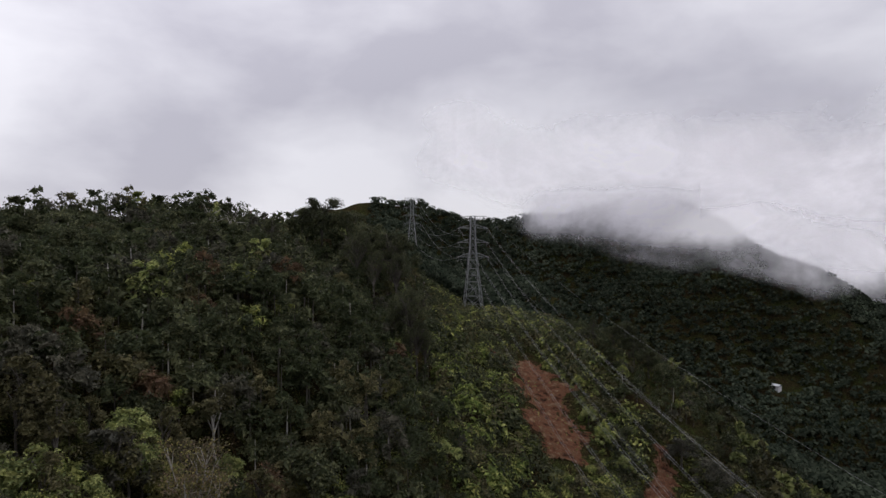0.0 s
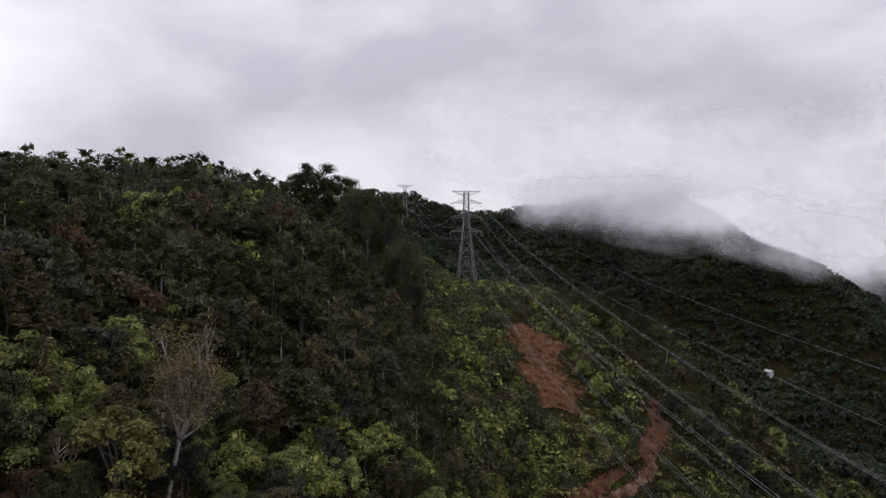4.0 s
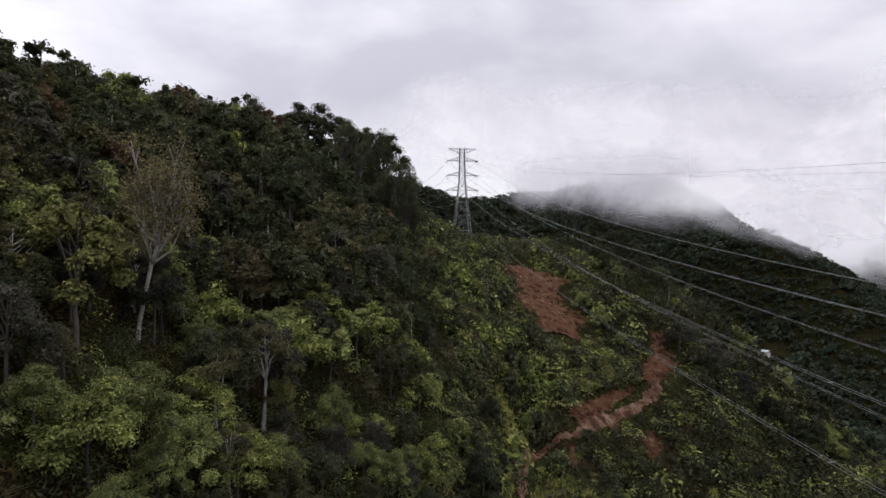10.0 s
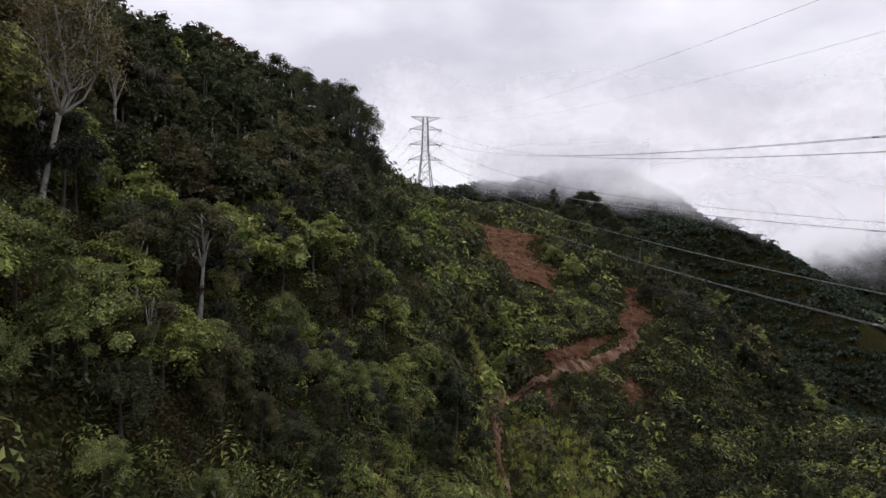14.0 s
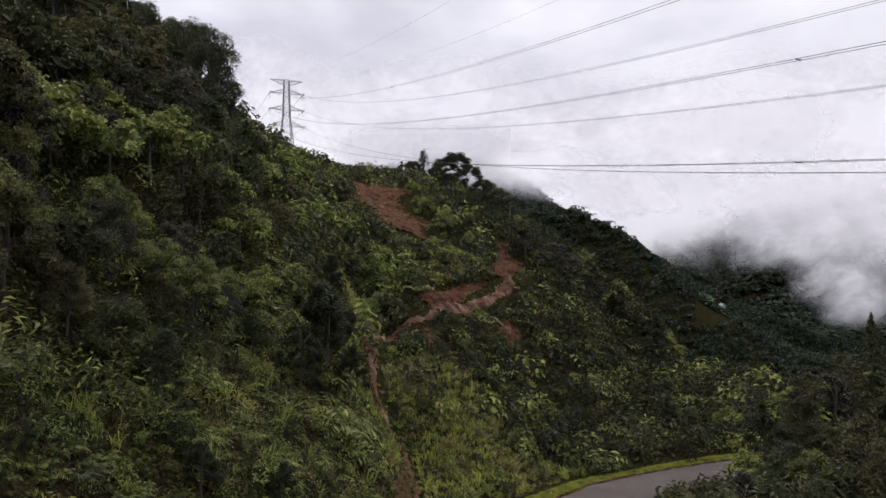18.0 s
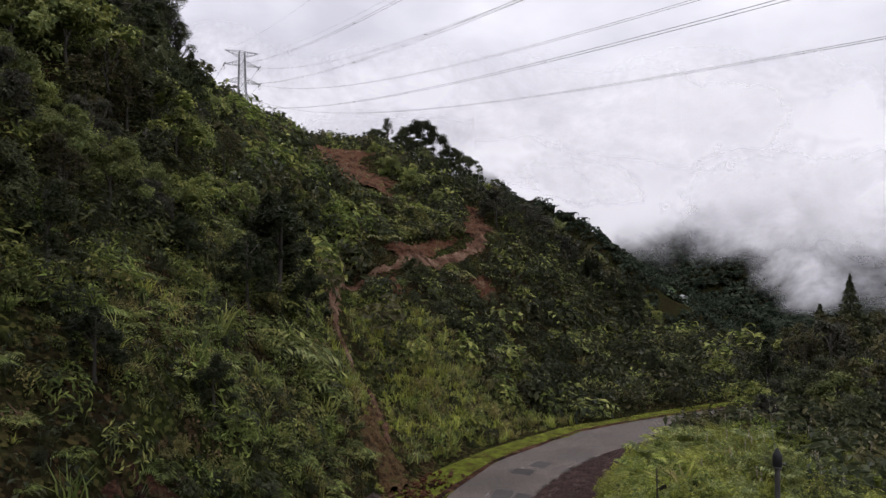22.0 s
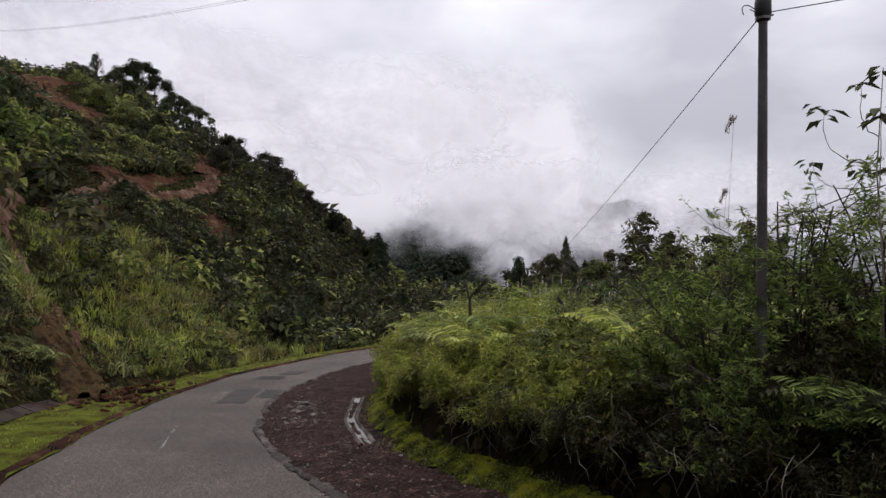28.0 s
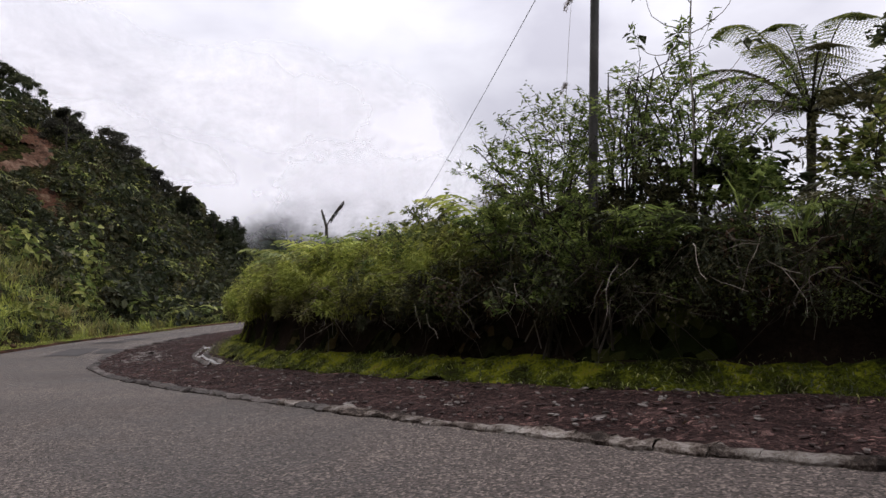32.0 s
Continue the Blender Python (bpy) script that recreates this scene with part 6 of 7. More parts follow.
def build_pole():
    z = ground_at(*POLE_AT)[0]
    top = 6.28
    ob = thing("utility_pole", (*POLE_AT, z), "dark weathered round utility pole standing in the bushes", "pole")
    h = top - z
    part("shaft", mesh_of("shaft", *tube([(0, 0, -0.8), (0.0, 0, h * 0.3), (0.02, 0, h * 0.7), (0.03, 0, h - 0.25)], [0.064, 0.058, 0.053, 0.048], 14), POLE, smooth=True), ob)
    part("cap", mesh_of("cap", *tube([(0.03, 0, h - 0.34), (0.03, 0, h - 0.25), (0.03, 0, h - 0.1), (0.03, 0, h - 0.02), (0.03, 0, h + 0.06)], [0.056, 0.092, 0.09, 0.06, 0.008], 14), CAP, smooth=True), ob, "black weatherproof cap")
    a = np.linspace(0, 4.6, 24)
    part("hook", mesh_of("hook", *tube(np.c_[0.03 - 0.2 * a / 4.6 - 0.10 * np.sin(a), 0.1 * np.cos(a) + 0.12, h - 0.2 + 0.05 * np.sin(a * 1.4)], 0.006, 5), CAP, smooth=True), ob, "loose loop of black cable")
    part("bracket", mesh_of("bracket", *join([beam((0.03, 0, h - 0.26), (0.17, -0.06, h - 0.24), 0.02), tube([(0.03, 0, h - 0.32), (0.03, 0, h - 0.29)], [0.085, 0.085], 12)]), STEEL), ob)
    for end, sag, n in [((47.6, 72.2, 0.6), 0.8, 41), ((21.0, 2.0, 8.2), 0.5, 31)]:
        t = np.linspace(0, 1, n)[:, None]
        a0 = np.array([POLE_AT[0] + 0.03, POLE_AT[1], top - 0.24])
        line = a0 * (1 - t) + np.array(end) * t
        line[:, 2] -= sag * 4 * (t * (1 - t))[:, 0]
        wire = thing("telephone_wire", (0, 0, 0), "thin black wire strung from the roadside pole", "cable", "wires on the pole")
        part("cable", mesh_of("cable", *tube(line, 0.0065, 5), CAP, smooth=True), wire)


build_pole()


# ---- drains, debris ----
def build_drains():
    rng = np.random.default_rng(81)
    line = VERGE_LINE[(VERGE_LINE[:, 1] > 41) & (VERGE_LINE[:, 1] < 59.0)]
    d = tagged(new("roadside_drain"), "stained concrete slabs lining the roadside ditch", "drain", kind="structure")
    for k in range(0, len(line) - 2, 2):
        a, b = line[k], line[k + 2]
        t = unit(b - a)
        n = np.array([-t[1], t[0]])
        z0, z1 = (float(road_level(np.array([q[0]]), np.array([q[1]]))[0]) for q in (a, b))
        tilt = rng.normal() * 0.025
        v = []
        g = 0.012
        for p, z in ((a + t * g, z0), (b - t * g, z1)):
            for o, dz in ((0.10, -0.08), (0.72, 0.20 + tilt), (0.80, 0.13 + tilt), (0.14, -0.20)):
                v.append((*(p + n * o), z + dz))
        f = np.array([(0, 1, 5, 4), (1, 2, 6, 5), (2, 3, 7, 6), (3, 0, 4, 7), (0, 3, 2, 1), (4, 5, 6, 7)])
        part("slab", mesh_of("slab", v, f, WET_SLAB), d)
    lip = INNER[(INNER[:, 1] > 45.4) & (INNER[:, 1] < 53.5)]
    rng = np.random.default_rng(82)
    for name, o, w, z0 in (("channel_bed", 1.27, 0.2, 0.016),):
        me = strip_mesh(name, bank_line(lip, o), bank_line(lip, o + w), 4, z0 + 0.03, WET_CONCRETE, rng, 0.03, 0.006, -0.03)
        tagged(new(name, me), "pale wet concrete bed of a small drain beside the mound", "drain", kind="structure")
    for name, o in (("channel_side", 1.19), ("channel_side", 1.50)):
        me = strip_mesh(name, bank_line(lip, o), bank_line(lip, o + 0.09), 4, 0.04, KERB_DARK, rng, 0.015, 0.008, 0.05)
        tagged(new(name, me), "low stained concrete lip along the small drain", "drain", kind="structure")


build_drains()


def rock_mesh(name, seed, sx, sy, sz, material, jag=0.12):
    """A chipped block with broken edges."""
    rng = random.Random(seed)
    bm = bmesh.new()
    bmesh.ops.create_cube(bm, size=1.0)
    bmesh.ops.bevel(bm, geom=bm.edges[:], offset=0.2, segments=1, affect="EDGES")
    for v in bm.verts:
        v.co = Vector((v.co.x * sx * (1 + rng.uniform(-jag, jag)), v.co.y * sy * (1 + rng.uniform(-jag, jag)), v.co.z * sz * (1 + rng.uniform(-jag, jag))))
    me = bpy.data.meshes.new(name)
    bm.to_mesh(me)
    bm.free()
    me.materials.append(material)
    return me


def build_debris():
    rng = random.Random(83)
    pile = thing("clay_debris", (10.0, 58.9, float(road_level(np.array([10.0]), np.array([58.9]))[0])), "heap of fallen clay and roots spilt over the verge", "debris")
    shapes = [rock_mesh("clod", k, 0.5, 0.4, 0.26, RED_EARTH, 0.3) for k in range(5)]
    for k in range(230):
        u = rng.gauss(0, 1.9)
        w = rng.gauss(0, 0.85)
        x, y = u * 0.72 - w * 0.7 + 0.1, u * 0.70 + w * 0.7 + 0.1
        s = rng.uniform(0.1, 0.55)
        o = part("clod", shapes[k % 5], pile)
        o.matrix_basis = Matrix.LocRotScale(Vector((x, y, -0.11 * y + 0.03 + 0.22 * max(0, 1 - abs(w)) * rng.random())), Euler((rng.uniform(-0.4, 0.4), rng.uniform(-0.4, 0.4), rng.uniform(0, 6.28))), Vector((s, s, s)))


build_debris()


# ---- growth on the mound ----
def mound_points(n, rng, lo, hi, y0, y1):
    """Random places on the mound between two distances from the kerb."""
    u = rng.uniform(0, 1, n * 3)
    line = INNER[(INNER[:, 1] > y0) & (INNER[:, 1] < y1)]
    side = offset_line(line, 1.0) - line
    k = (u * (len(line) - 1)).astype(int)
    p = line[k] + side[k] * (rng.uniform(lo, hi, n * 3) + foot(line[k][:, 1]))[:, None] + rng.normal(size=(n * 3, 2)) * 0.2
    right = -line_distance(INNER[::3], p[:, 0], p[:, 1])[0] - foot(p[:, 1])
    p = p[(right > lo - 0.05) & (right < hi + 2)][:n]
    return p[:, 0], p[:, 1]


def build_mound():
    rng = np.random.default_rng(91)
    tufts = [tuft_template(21, 26, 0.75, 0.7, 0.028), tuft_template(22, 24, 0.95, 0.8, 0.03)]
    canes = [long_leaf_template(23, 5, 0.7, 0.17, 0.2, 7), long_leaf_template(24, 5, 0.85, 0.19, 0.18, 6)]
    small = [shrub_template(25, 110, 0.15, 0.9, 0.45), fern_template(26, 8, 10, 0.75, 0.07), fern_template(28, 6, 11, 0.6, 0.07)]
    def lumps(x, y):
        return ground_at(x, y) + 0.6 * np.clip(ripple(x, y, 2.3, 44), -0.2, 1)
    x, y = mound_points(300, rng, 3.0, 15, 40.5, 64)
    cover("mound_grass", "lush bright green grass covering the roadside mound", "grass", tufts, [LEAF_GRASS, LEAF_GRASS, LEAF_FRESH, LEAF_GRASS], x, y, rng.uniform(0.5, 1.0, len(x)) * (1 + 0.35 * ripple(x, y, 3.0, 41)), rng, 0.03, z=lumps(x, y))
    x, y = mound_points(560, rng, 2.7, 13.0, 40.0, 63)
    cover("mound_canes", "leafy bamboo-like grass hanging over the bank", "grass", canes, [LEAF_GRASS, LEAF_BUSH, LEAF_FRESH, LEAF_GRASS, LEAF_FERN], x, y, rng.uniform(0.6, 1.15, len(x)) * (1 + 0.3 * ripple(x, y, 2.5, 42)), rng, 0.1, z=lumps(x, y))
    x, y = mound_points(300, rng, 3.0, 13, 39.5, 62)
    cover("mound_shrubs", "low mixed shrubs and ferns on the mound", "shrubs", small, [LEAF_GRASS, LEAF_BUSH, LEAF_FRESH, LEAF_FERN], x, y, rng.uniform(0.5, 1.15, len(x)), rng, 0.05, z=lumps(x, y))
    x, y = mound_points(330, rng, 3.0, 14, 26, 41)
    cover("mound_thicket", "dense green thicket of grass on the mound behind the bank", "grass", tufts + canes + small, [LEAF_DARK, LEAF_BUSH, LEAF_OLIVE, LEAF_DARK], x, y, rng.uniform(0.4, 0.8, len(x)), rng, 0.05)
    # bright leafy canes that lean out over the bank
    x, y = mound_points(440, rng, 2.3, 3.4, 39.0, 58)
    cover("overhang", "bright lime green cane leaves hanging out over the bank", "grass", canes, [LEAF_GRASS, LEAF_LIME, LEAF_GRASS], x, y, rng.uniform(0.55, 1.0, len(x)), rng, 0.0, z=np.maximum(ground_at(x, y), road_height(y) + rng.uniform(0.75, 1.35, len(x))))
    # thick mat of growth that juts out over the near bank and shades it
    x, y = mound_points(520, rng, 2.25, 3.9, 25, 40.0)
    r = np.abs(line_distance(INNER[::3], x, y)[0]) - foot(y)
    cover("bank_mat", "dense dark mat of small leaves jutting out over the bank", "undergrowth", [shrub_template(34, 120, 0.13, 0.6, 0.4), shrub_template(35, 100, 0.17, 0.6, 0.5), long_leaf_template(31, 4, 0.7, 0.15, 0.2, 6)], [LEAF_DARK, LEAF_DEEP, LEAF_OLIVE, LEAF_BROWN, LEAF_BUSH, LEAF_OLIVE], x, y, rng.uniform(0.22, 0.56, len(x)), rng, 0.0, z=road_height(y) + np.interp(r, [1.9, 2.4, 3.0, 3.9], [0.9, 1.0, 1.2, 1.35]) + 0.26 * ripple(x, y, 1.8, 45) - 0.12 + rng.uniform(-0.2, 0.15, len(x)))
    # leaves that hang down in front of the shade
    x, y = mound_points(240, rng, 2.1, 2.8, 25, 42)
    cover("bank_curtain", "dark straggling leaves and stems hanging over the shaded bank", "undergrowth", [long_leaf_template(33, 4, 0.6, 0.13, 0.2, 6), long_leaf_template(32, 3, 0.7, 0.15, 0.16, 6)], [LEAF_DARK, LEAF_OLIVE, LEAF_DARK], x, y, rng.uniform(0.4, 0.8, len(x)), rng, 0.0, z=road_height(y) + rng.uniform(0.6, 1.2, len(x)) ** 1.2)
    # light strap leaves and fronds over the rim
    x, y = mound_points(90, rng, 2.3, 3.4, 26, 39.5)
    cover("rim_fronds", "arching green fronds and strap leaves along the rim of the bank", "undergrowth", [fern_template(36, 6, 10, 0.8, 0.07), tuft_template(37, 12, 0.9, 1.0, 0.035)], [LEAF_OLIVE, LEAF_BUSH, LEAF_DARK, LEAF_BUSH], x, y, rng.uniform(0.4, 0.75, len(x)), rng, 0.0, z=road_height(y) + rng.uniform(1.25, 1.6, len(x)))
    # tall grass along the far rim
    x, y = mound_points(170, rng, 5.5, 12, 51, 62)
    cover("rim_grass", "tall seeding grass along the mound's far rim", "grass", tufts, [LEAF_YELLOW, LEAF_GRASS, LEAF_FERN], x, y, rng.uniform(1.1, 1.7, len(x)), rng, 0.03)
    # thin dead stems, each bent by its own weight
    out = []
    x, y = mound_points(330, rng, 2.0, 2.8, 33.6, 43)
    z = road_height(y) + rng.uniform(0.75, 1.5, len(x))
    for i in range(len(x)):
        a = rng.uniform(0, 6.28)
        t = np.linspace(0, 1, 5)[:, None]
        way = np.array([math.cos(a) * 0.45 - 0.1, math.sin(a) * 0.6, rng.uniform(-0.2, 0.3)]) * rng.uniform(0.4, 1.1)
        path = np.array([x[i], y[i], z[i]]) + way * t + np.array([0, 0, -rng.uniform(0.0, 0.55)]) * t ** 1.3 + np.cumsum(rng.normal(size=(5, 3)) * 0.035, 0)
        out.append(tube(path, [0.0048, 0.0045, 0.004, 0.003, 0.002], 3))
    tagged(new("dead_stems", mesh_of("dead_stems", *join(out), [STEM, TWIG], (rng.uniform(size=len(out)).repeat(len(out[0][1])) < 0.25).astype(int))), "tangle of dead grey stems hanging over the bank", "dead stems", kind="stuff")
    # verge blades
    k = rng.integers(0, len(OUTER) - 1, 1700)
    w = rng.uniform(0.05, 0.95, 1700)[:, None]
    u = np.linspace(0, 1, len(OUTER))
    inner_edge = np.stack([np.interp(u[k], np.linspace(0, 1, len(VERGE_LINE)), VERGE_LINE[:, c]) for c in (0, 1)], -1)
    p = OUTER[k] * (1 - w) + inner_edge * w
    keep = (p[:, 1] > 38)
    p = p[keep]
    cover("verge_grass", "short yellow-green grass along the verge", "grass", [tuft_template(27, 16, 0.13, 0.8, 0.012)], [LEAF_GRASS, LEAF_YELLOW], p[:, 0], p[:, 1], rng.uniform(0.5, 1.2, len(p)), rng, 0.0, z=road_level(p[:, 0], p[:, 1]) + 0.03)
    # strip of plume grass on the mound's far rim
    x, y = mound_points(46, rng, 6, 13, 50, 63)
    for i in range(len(x)):
        h = rng.uniform(1.1, 1.8)
        ob = thing("plume_grass", (x[i], y[i], ground_at(x[i], y[i])[0]), "tall grass stalk with a pale feathery plume", "grass", "plume grass on the mound")
        lean = rng.normal(size=2) * 0.15
        path = np.array([(0, 0, 0), (lean[0] * 0.4, lean[1] * 0.4, h * 0.6), (lean[0], lean[1], h)])
        part("stalk", mesh_of("stalk", *tube(path, [0.008, 0.006, 0.004], 4), TWIG), ob)
        q = np.array([lean[0], lean[1], h]) + np.c_[rng.normal(size=(26, 2)) * 0.016, rng.uniform(-0.2, 0.15, 26)]
        part("plume", mesh_of("plume", *leaves(rng, q, rng.normal(size=(26, 3)), 0.09, 0.018, np.c_[rng.normal(size=(26, 2)) * 0.3, np.ones(26)]), PLUME), ob)


build_mound()


def leafy_bush(place, height, spread, stems, leaf, width, material, seed, label, twigs=9, per=12, lean=(0, 0), name="bush"):
    """Forking stems that fan out from one foot, with leaves set in whorls along the twigs."""
    rng = np.random.default_rng(seed)
    wood, at, along = [], [], []
    ob = thing(name, (*place, ground_at(*place)[0]), label, "bush", "bushes on the mound")
    size = height / 2.5
    for _ in range(stems):
        wood = []
        a, o = rng.uniform(0, 6.28), rng.uniform(0.2, 1.0) * spread
        h = height * rng.uniform(0.5, 0.95) * (1.05 - 0.35 * o / spread)
        t = np.linspace(0, 1, 6)
        path = np.c_[(np.cos(a) * o * 1.2 + lean[0]) * t ** 1.3, (np.sin(a) * o * 1.2 + lean[1]) * t ** 1.3, h * (1.25 * t - 0.25 * t ** 2)] + np.cumsum(rng.normal(size=(6, 3)) * 0.045 * height / 3, 0)
        path[0] = rng.normal(size=3) * (0.16, 0.16, 0) - (0, 0, 0.1)
        wood.append(tube(path, 0.016 * size * (1 - 0.75 * t) + 0.003, 5))
        for _ in range(max(2, twigs // 4)):
            f = rng.uniform(0.45, 1.0)
            s = np.array([np.interp(f, t, path[:, i]) for i in range(3)])
            out = unit(np.array([np.cos(a), np.sin(a), 0]) * 0.5 + rng.normal(size=3) * (0.8, 0.8, 0.35) + (0, 0, 0.45)) * rng.uniform(0.3, 0.75) * size
            fork = s + out
            wood.append(tube([s, s + out * 0.5 + (0, 0, 0.03), fork], [0.008, 0.006, 0.004], 4))
            for _ in range(4):
                g = s + out * rng.uniform(0.35, 1.0)
                d = unit(out * 0.7 + rng.normal(size=3) * 0.6 + (0, 0, 0.25)) * rng.uniform(0.16, 0.4) * size
                wood.append(tube([g, g + d * 0.5 + rng.normal(size=3) * 0.015, g + d], [0.004, 0.003, 0.002], 3))
                k = rng.uniform(0.35, 1.08, per)[:, None]
                at.append(g + d * k)
                along.append(unit(d) * 0.7 + rng.normal(size=(per, 3)) * 0.6)
        part("stem", mesh_of("stem", *join(wood), STEM, smooth=True), ob)
    at, along = np.concatenate(at), np.concatenate(along)
    v, f = leaves(rng, at + unit(along) * leaf * 0.5, rng.normal(size=at.shape) * 0.5 + (0, 0, 1.0), leaf, leaf * width, along)
    part("foliage", mesh_of("foliage", v, f, material), ob)
    return ob


leafy_bush((10.95, 37.35), 2.6, 1.1, 18, 0.105, 0.27, LEAF_BUSH, 101, "airy bush with narrow green leaves on arching stems", 16, 14, (0.0, 0.1))
leafy_bush((11.3, 36.5), 3.15, 0.85, 15, 0.105, 0.26, LEAF_BUSH, 102, "tall narrow-leaved bush growing round the pole", 14, 12)
leafy_bush((11.8, 35.7), 3.0, 1.0, 14, 0.11, 0.27, LEAF_BUSH, 103, "leafy bush beside the pole", 16, 12)
leafy_bush((12.1, 35.3), 1.6, 0.7, 8, 0.20, 0.5, LEAF_DEEP, 114, "dark broad-leaved shrub in front of the tree fern", 10, 8)
leafy_bush((12.0, 36.9), 1.4, 1.1, 12, 0.13, 0.3, LEAF_DARK, 115, "dark tangled shrub at the pole's foot", 12, 12)
leafy_bush((14.4, 32.9), 3.6, 1.3, 18, 0.17, 0.42, LEAF_DARK, 108, "dark leafy bush behind the tree fern", 12, 12)
leafy_bush((13.2, 33.45), 2.9, 0.75, 10, 0.16, 0.42, LEAF_OLIVE, 113, "dark leafy bush below the tree fern", 12, 9)
leafy_bush((11.9, 33.3), 2.0, 0.9, 12, 0.15, 0.45, LEAF_FERN, 104, "dark broad-leaved bush on the mound", 12, 10)
leafy_bush((10.2, 36.25), 2.1, 0.75, 12, 0.10, 0.27, LEAF_BUSH, 120, "narrow-leaved bush standing before the foot of the pole", 14, 13)
leafy_bush((10.3, 37.05), 1.9, 0.8, 12, 0.10, 0.27, LEAF_BUSH, 121, "airy bush on the rim beside the pole", 14, 13)
leafy_bush((10.75, 36.0), 1.1, 0.8, 10, 0.11, 0.3, LEAF_OLIVE, 116, "low dark tangled shrub on the rim of the bank", 16, 14)
leafy_bush((11.1, 35.0), 1.1, 0.8, 8, 0.12, 0.3, LEAF_BUSH, 117, "low olive shrub on the rim of the bank", 16, 14)
leafy_bush((10.9, 38.1), 1.15, 0.9, 14, 0.10, 0.28, LEAF_BUSH, 119, "low green shrub at the edge of the bright canes", 16, 16)
leafy_bush((12.4, 40.4), 1.5, 0.9, 14, 0.10, 0.28, LEAF_FRESH, 105, "low light green bush on the mound's shoulder", 12, 14)
leafy_bush((13.3, 42.0), 1.2, 0.8, 12, 0.10, 0.28, LEAF_GRASS, 106, "small bright green bush on the mound", 12, 14)
leafy_bush((11.8, 31.2), 2.4, 1.0, 12, 0.16, 0.4, LEAF_BUSH, 107, "leafy bush further along the bank", 12, 10)
leafy_bush((17.0, 47.5), 1.1, 0.8, 10, 0.12, 0.3, LEAF_GRASS, 109, "rounded grass-green bush on the mound", 10, 12)
leafy_bush((22.0, 48.0), 1.8, 1.2, 12, 0.14, 0.35, LEAF_FRESH, 110, "fresh green bush at the back of the mound", 12, 12)
leafy_bush((26.0, 52.0), 2.0, 1.3, 12, 0.15, 0.4, LEAF_BUSH, 111, "green bush at the back of the mound", 12, 12)
leafy_bush((20.0, 43.0), 1.6, 1.1, 12, 0.13, 0.35, LEAF_FRESH, 112, "fresh green bush behind the pole", 12, 12)


def build_tree_fern():
    rng = np.random.default_rng(121)
    x, y = 15.9, 34.75
    z = ground_at(x, y)[0]
    h = 3.95 - z
    ob = thing("tree_fern", (x, y, z), "tree fern with a black trunk and wide feathery fronds", "tree fern")
    t = np.linspace(0, 1, 14)
    part("trunk", mesh_of("trunk", *tube(np.c_[0.05 * np.sin(t * 3), 0 * t, t * h - 0.2 * (t == 0)], 0.072 + 0.014 * (np.arange(14) % 2), 9), STEM, smooth=True), ob)
    for i in range(15):
        a = i * 2.399
        L = rng.uniform(1.9, 2.6)
        rise = rng.uniform(0.4, 0.85) if i % 3 else rng.uniform(1.1, 1.6)
        t = np.linspace(0, 1, 30)
        r = L * t * (0.92 if rise < 1 else 0.62)
        zz = h + L * (rise * t - (0.22 + 0.42 * rise) * t ** 2.5)
        mid = np.c_[r * math.cos(a), r * math.sin(a), zz]
        rib = tube(mid[::3], np.linspace(0.022, 0.004, 10), 4)
        frond = part("frond", mesh_of("frond", *rib, STEM), ob)
        out = []
        for s in (-1, 1):
            side = np.array([-math.sin(a) * s, math.cos(a) * s, 0])
            for k in range(3, 30):
                w = 0.50 * math.sin(math.pi * min(1, (t[k] * 0.95 + 0.04))) ** 0.75 * L / 2.0 + 0.03
                d = unit(side + np.array([math.cos(a), math.sin(a), 0]) * 0.45 + (0, 0, -0.25))
                n = 13
                f = np.linspace(0.05, 1, n)[:, None]
                axis = mid[k] + d * w * f - np.array((0, 0, 0.1)) * w * f ** 2
                fw = np.array([math.cos(a), math.sin(a), 0])
                for q in (-1, 1):
                    ln = 0.085 * (1.1 - f[:, 0] * 0.8)
                    out.append(leaves(rng, axis + fw * q * ln[:, None] * 0.5, np.tile((0, 0, 1.0), (n, 1)) + rng.normal(size=(n, 3)) * 0.1, ln * 1.2, 0.028, np.tile(fw * q, (n, 1)) + d * 0.3))
        # upright fronds paler, the rest darker: backlight put into the leaf colour
        part("leaf_blade", mesh_of("leaf_blade", *join(out), LEAF_FERN if i % 3 == 0 else LEAF_OLIVE), frond)


build_tree_fern()


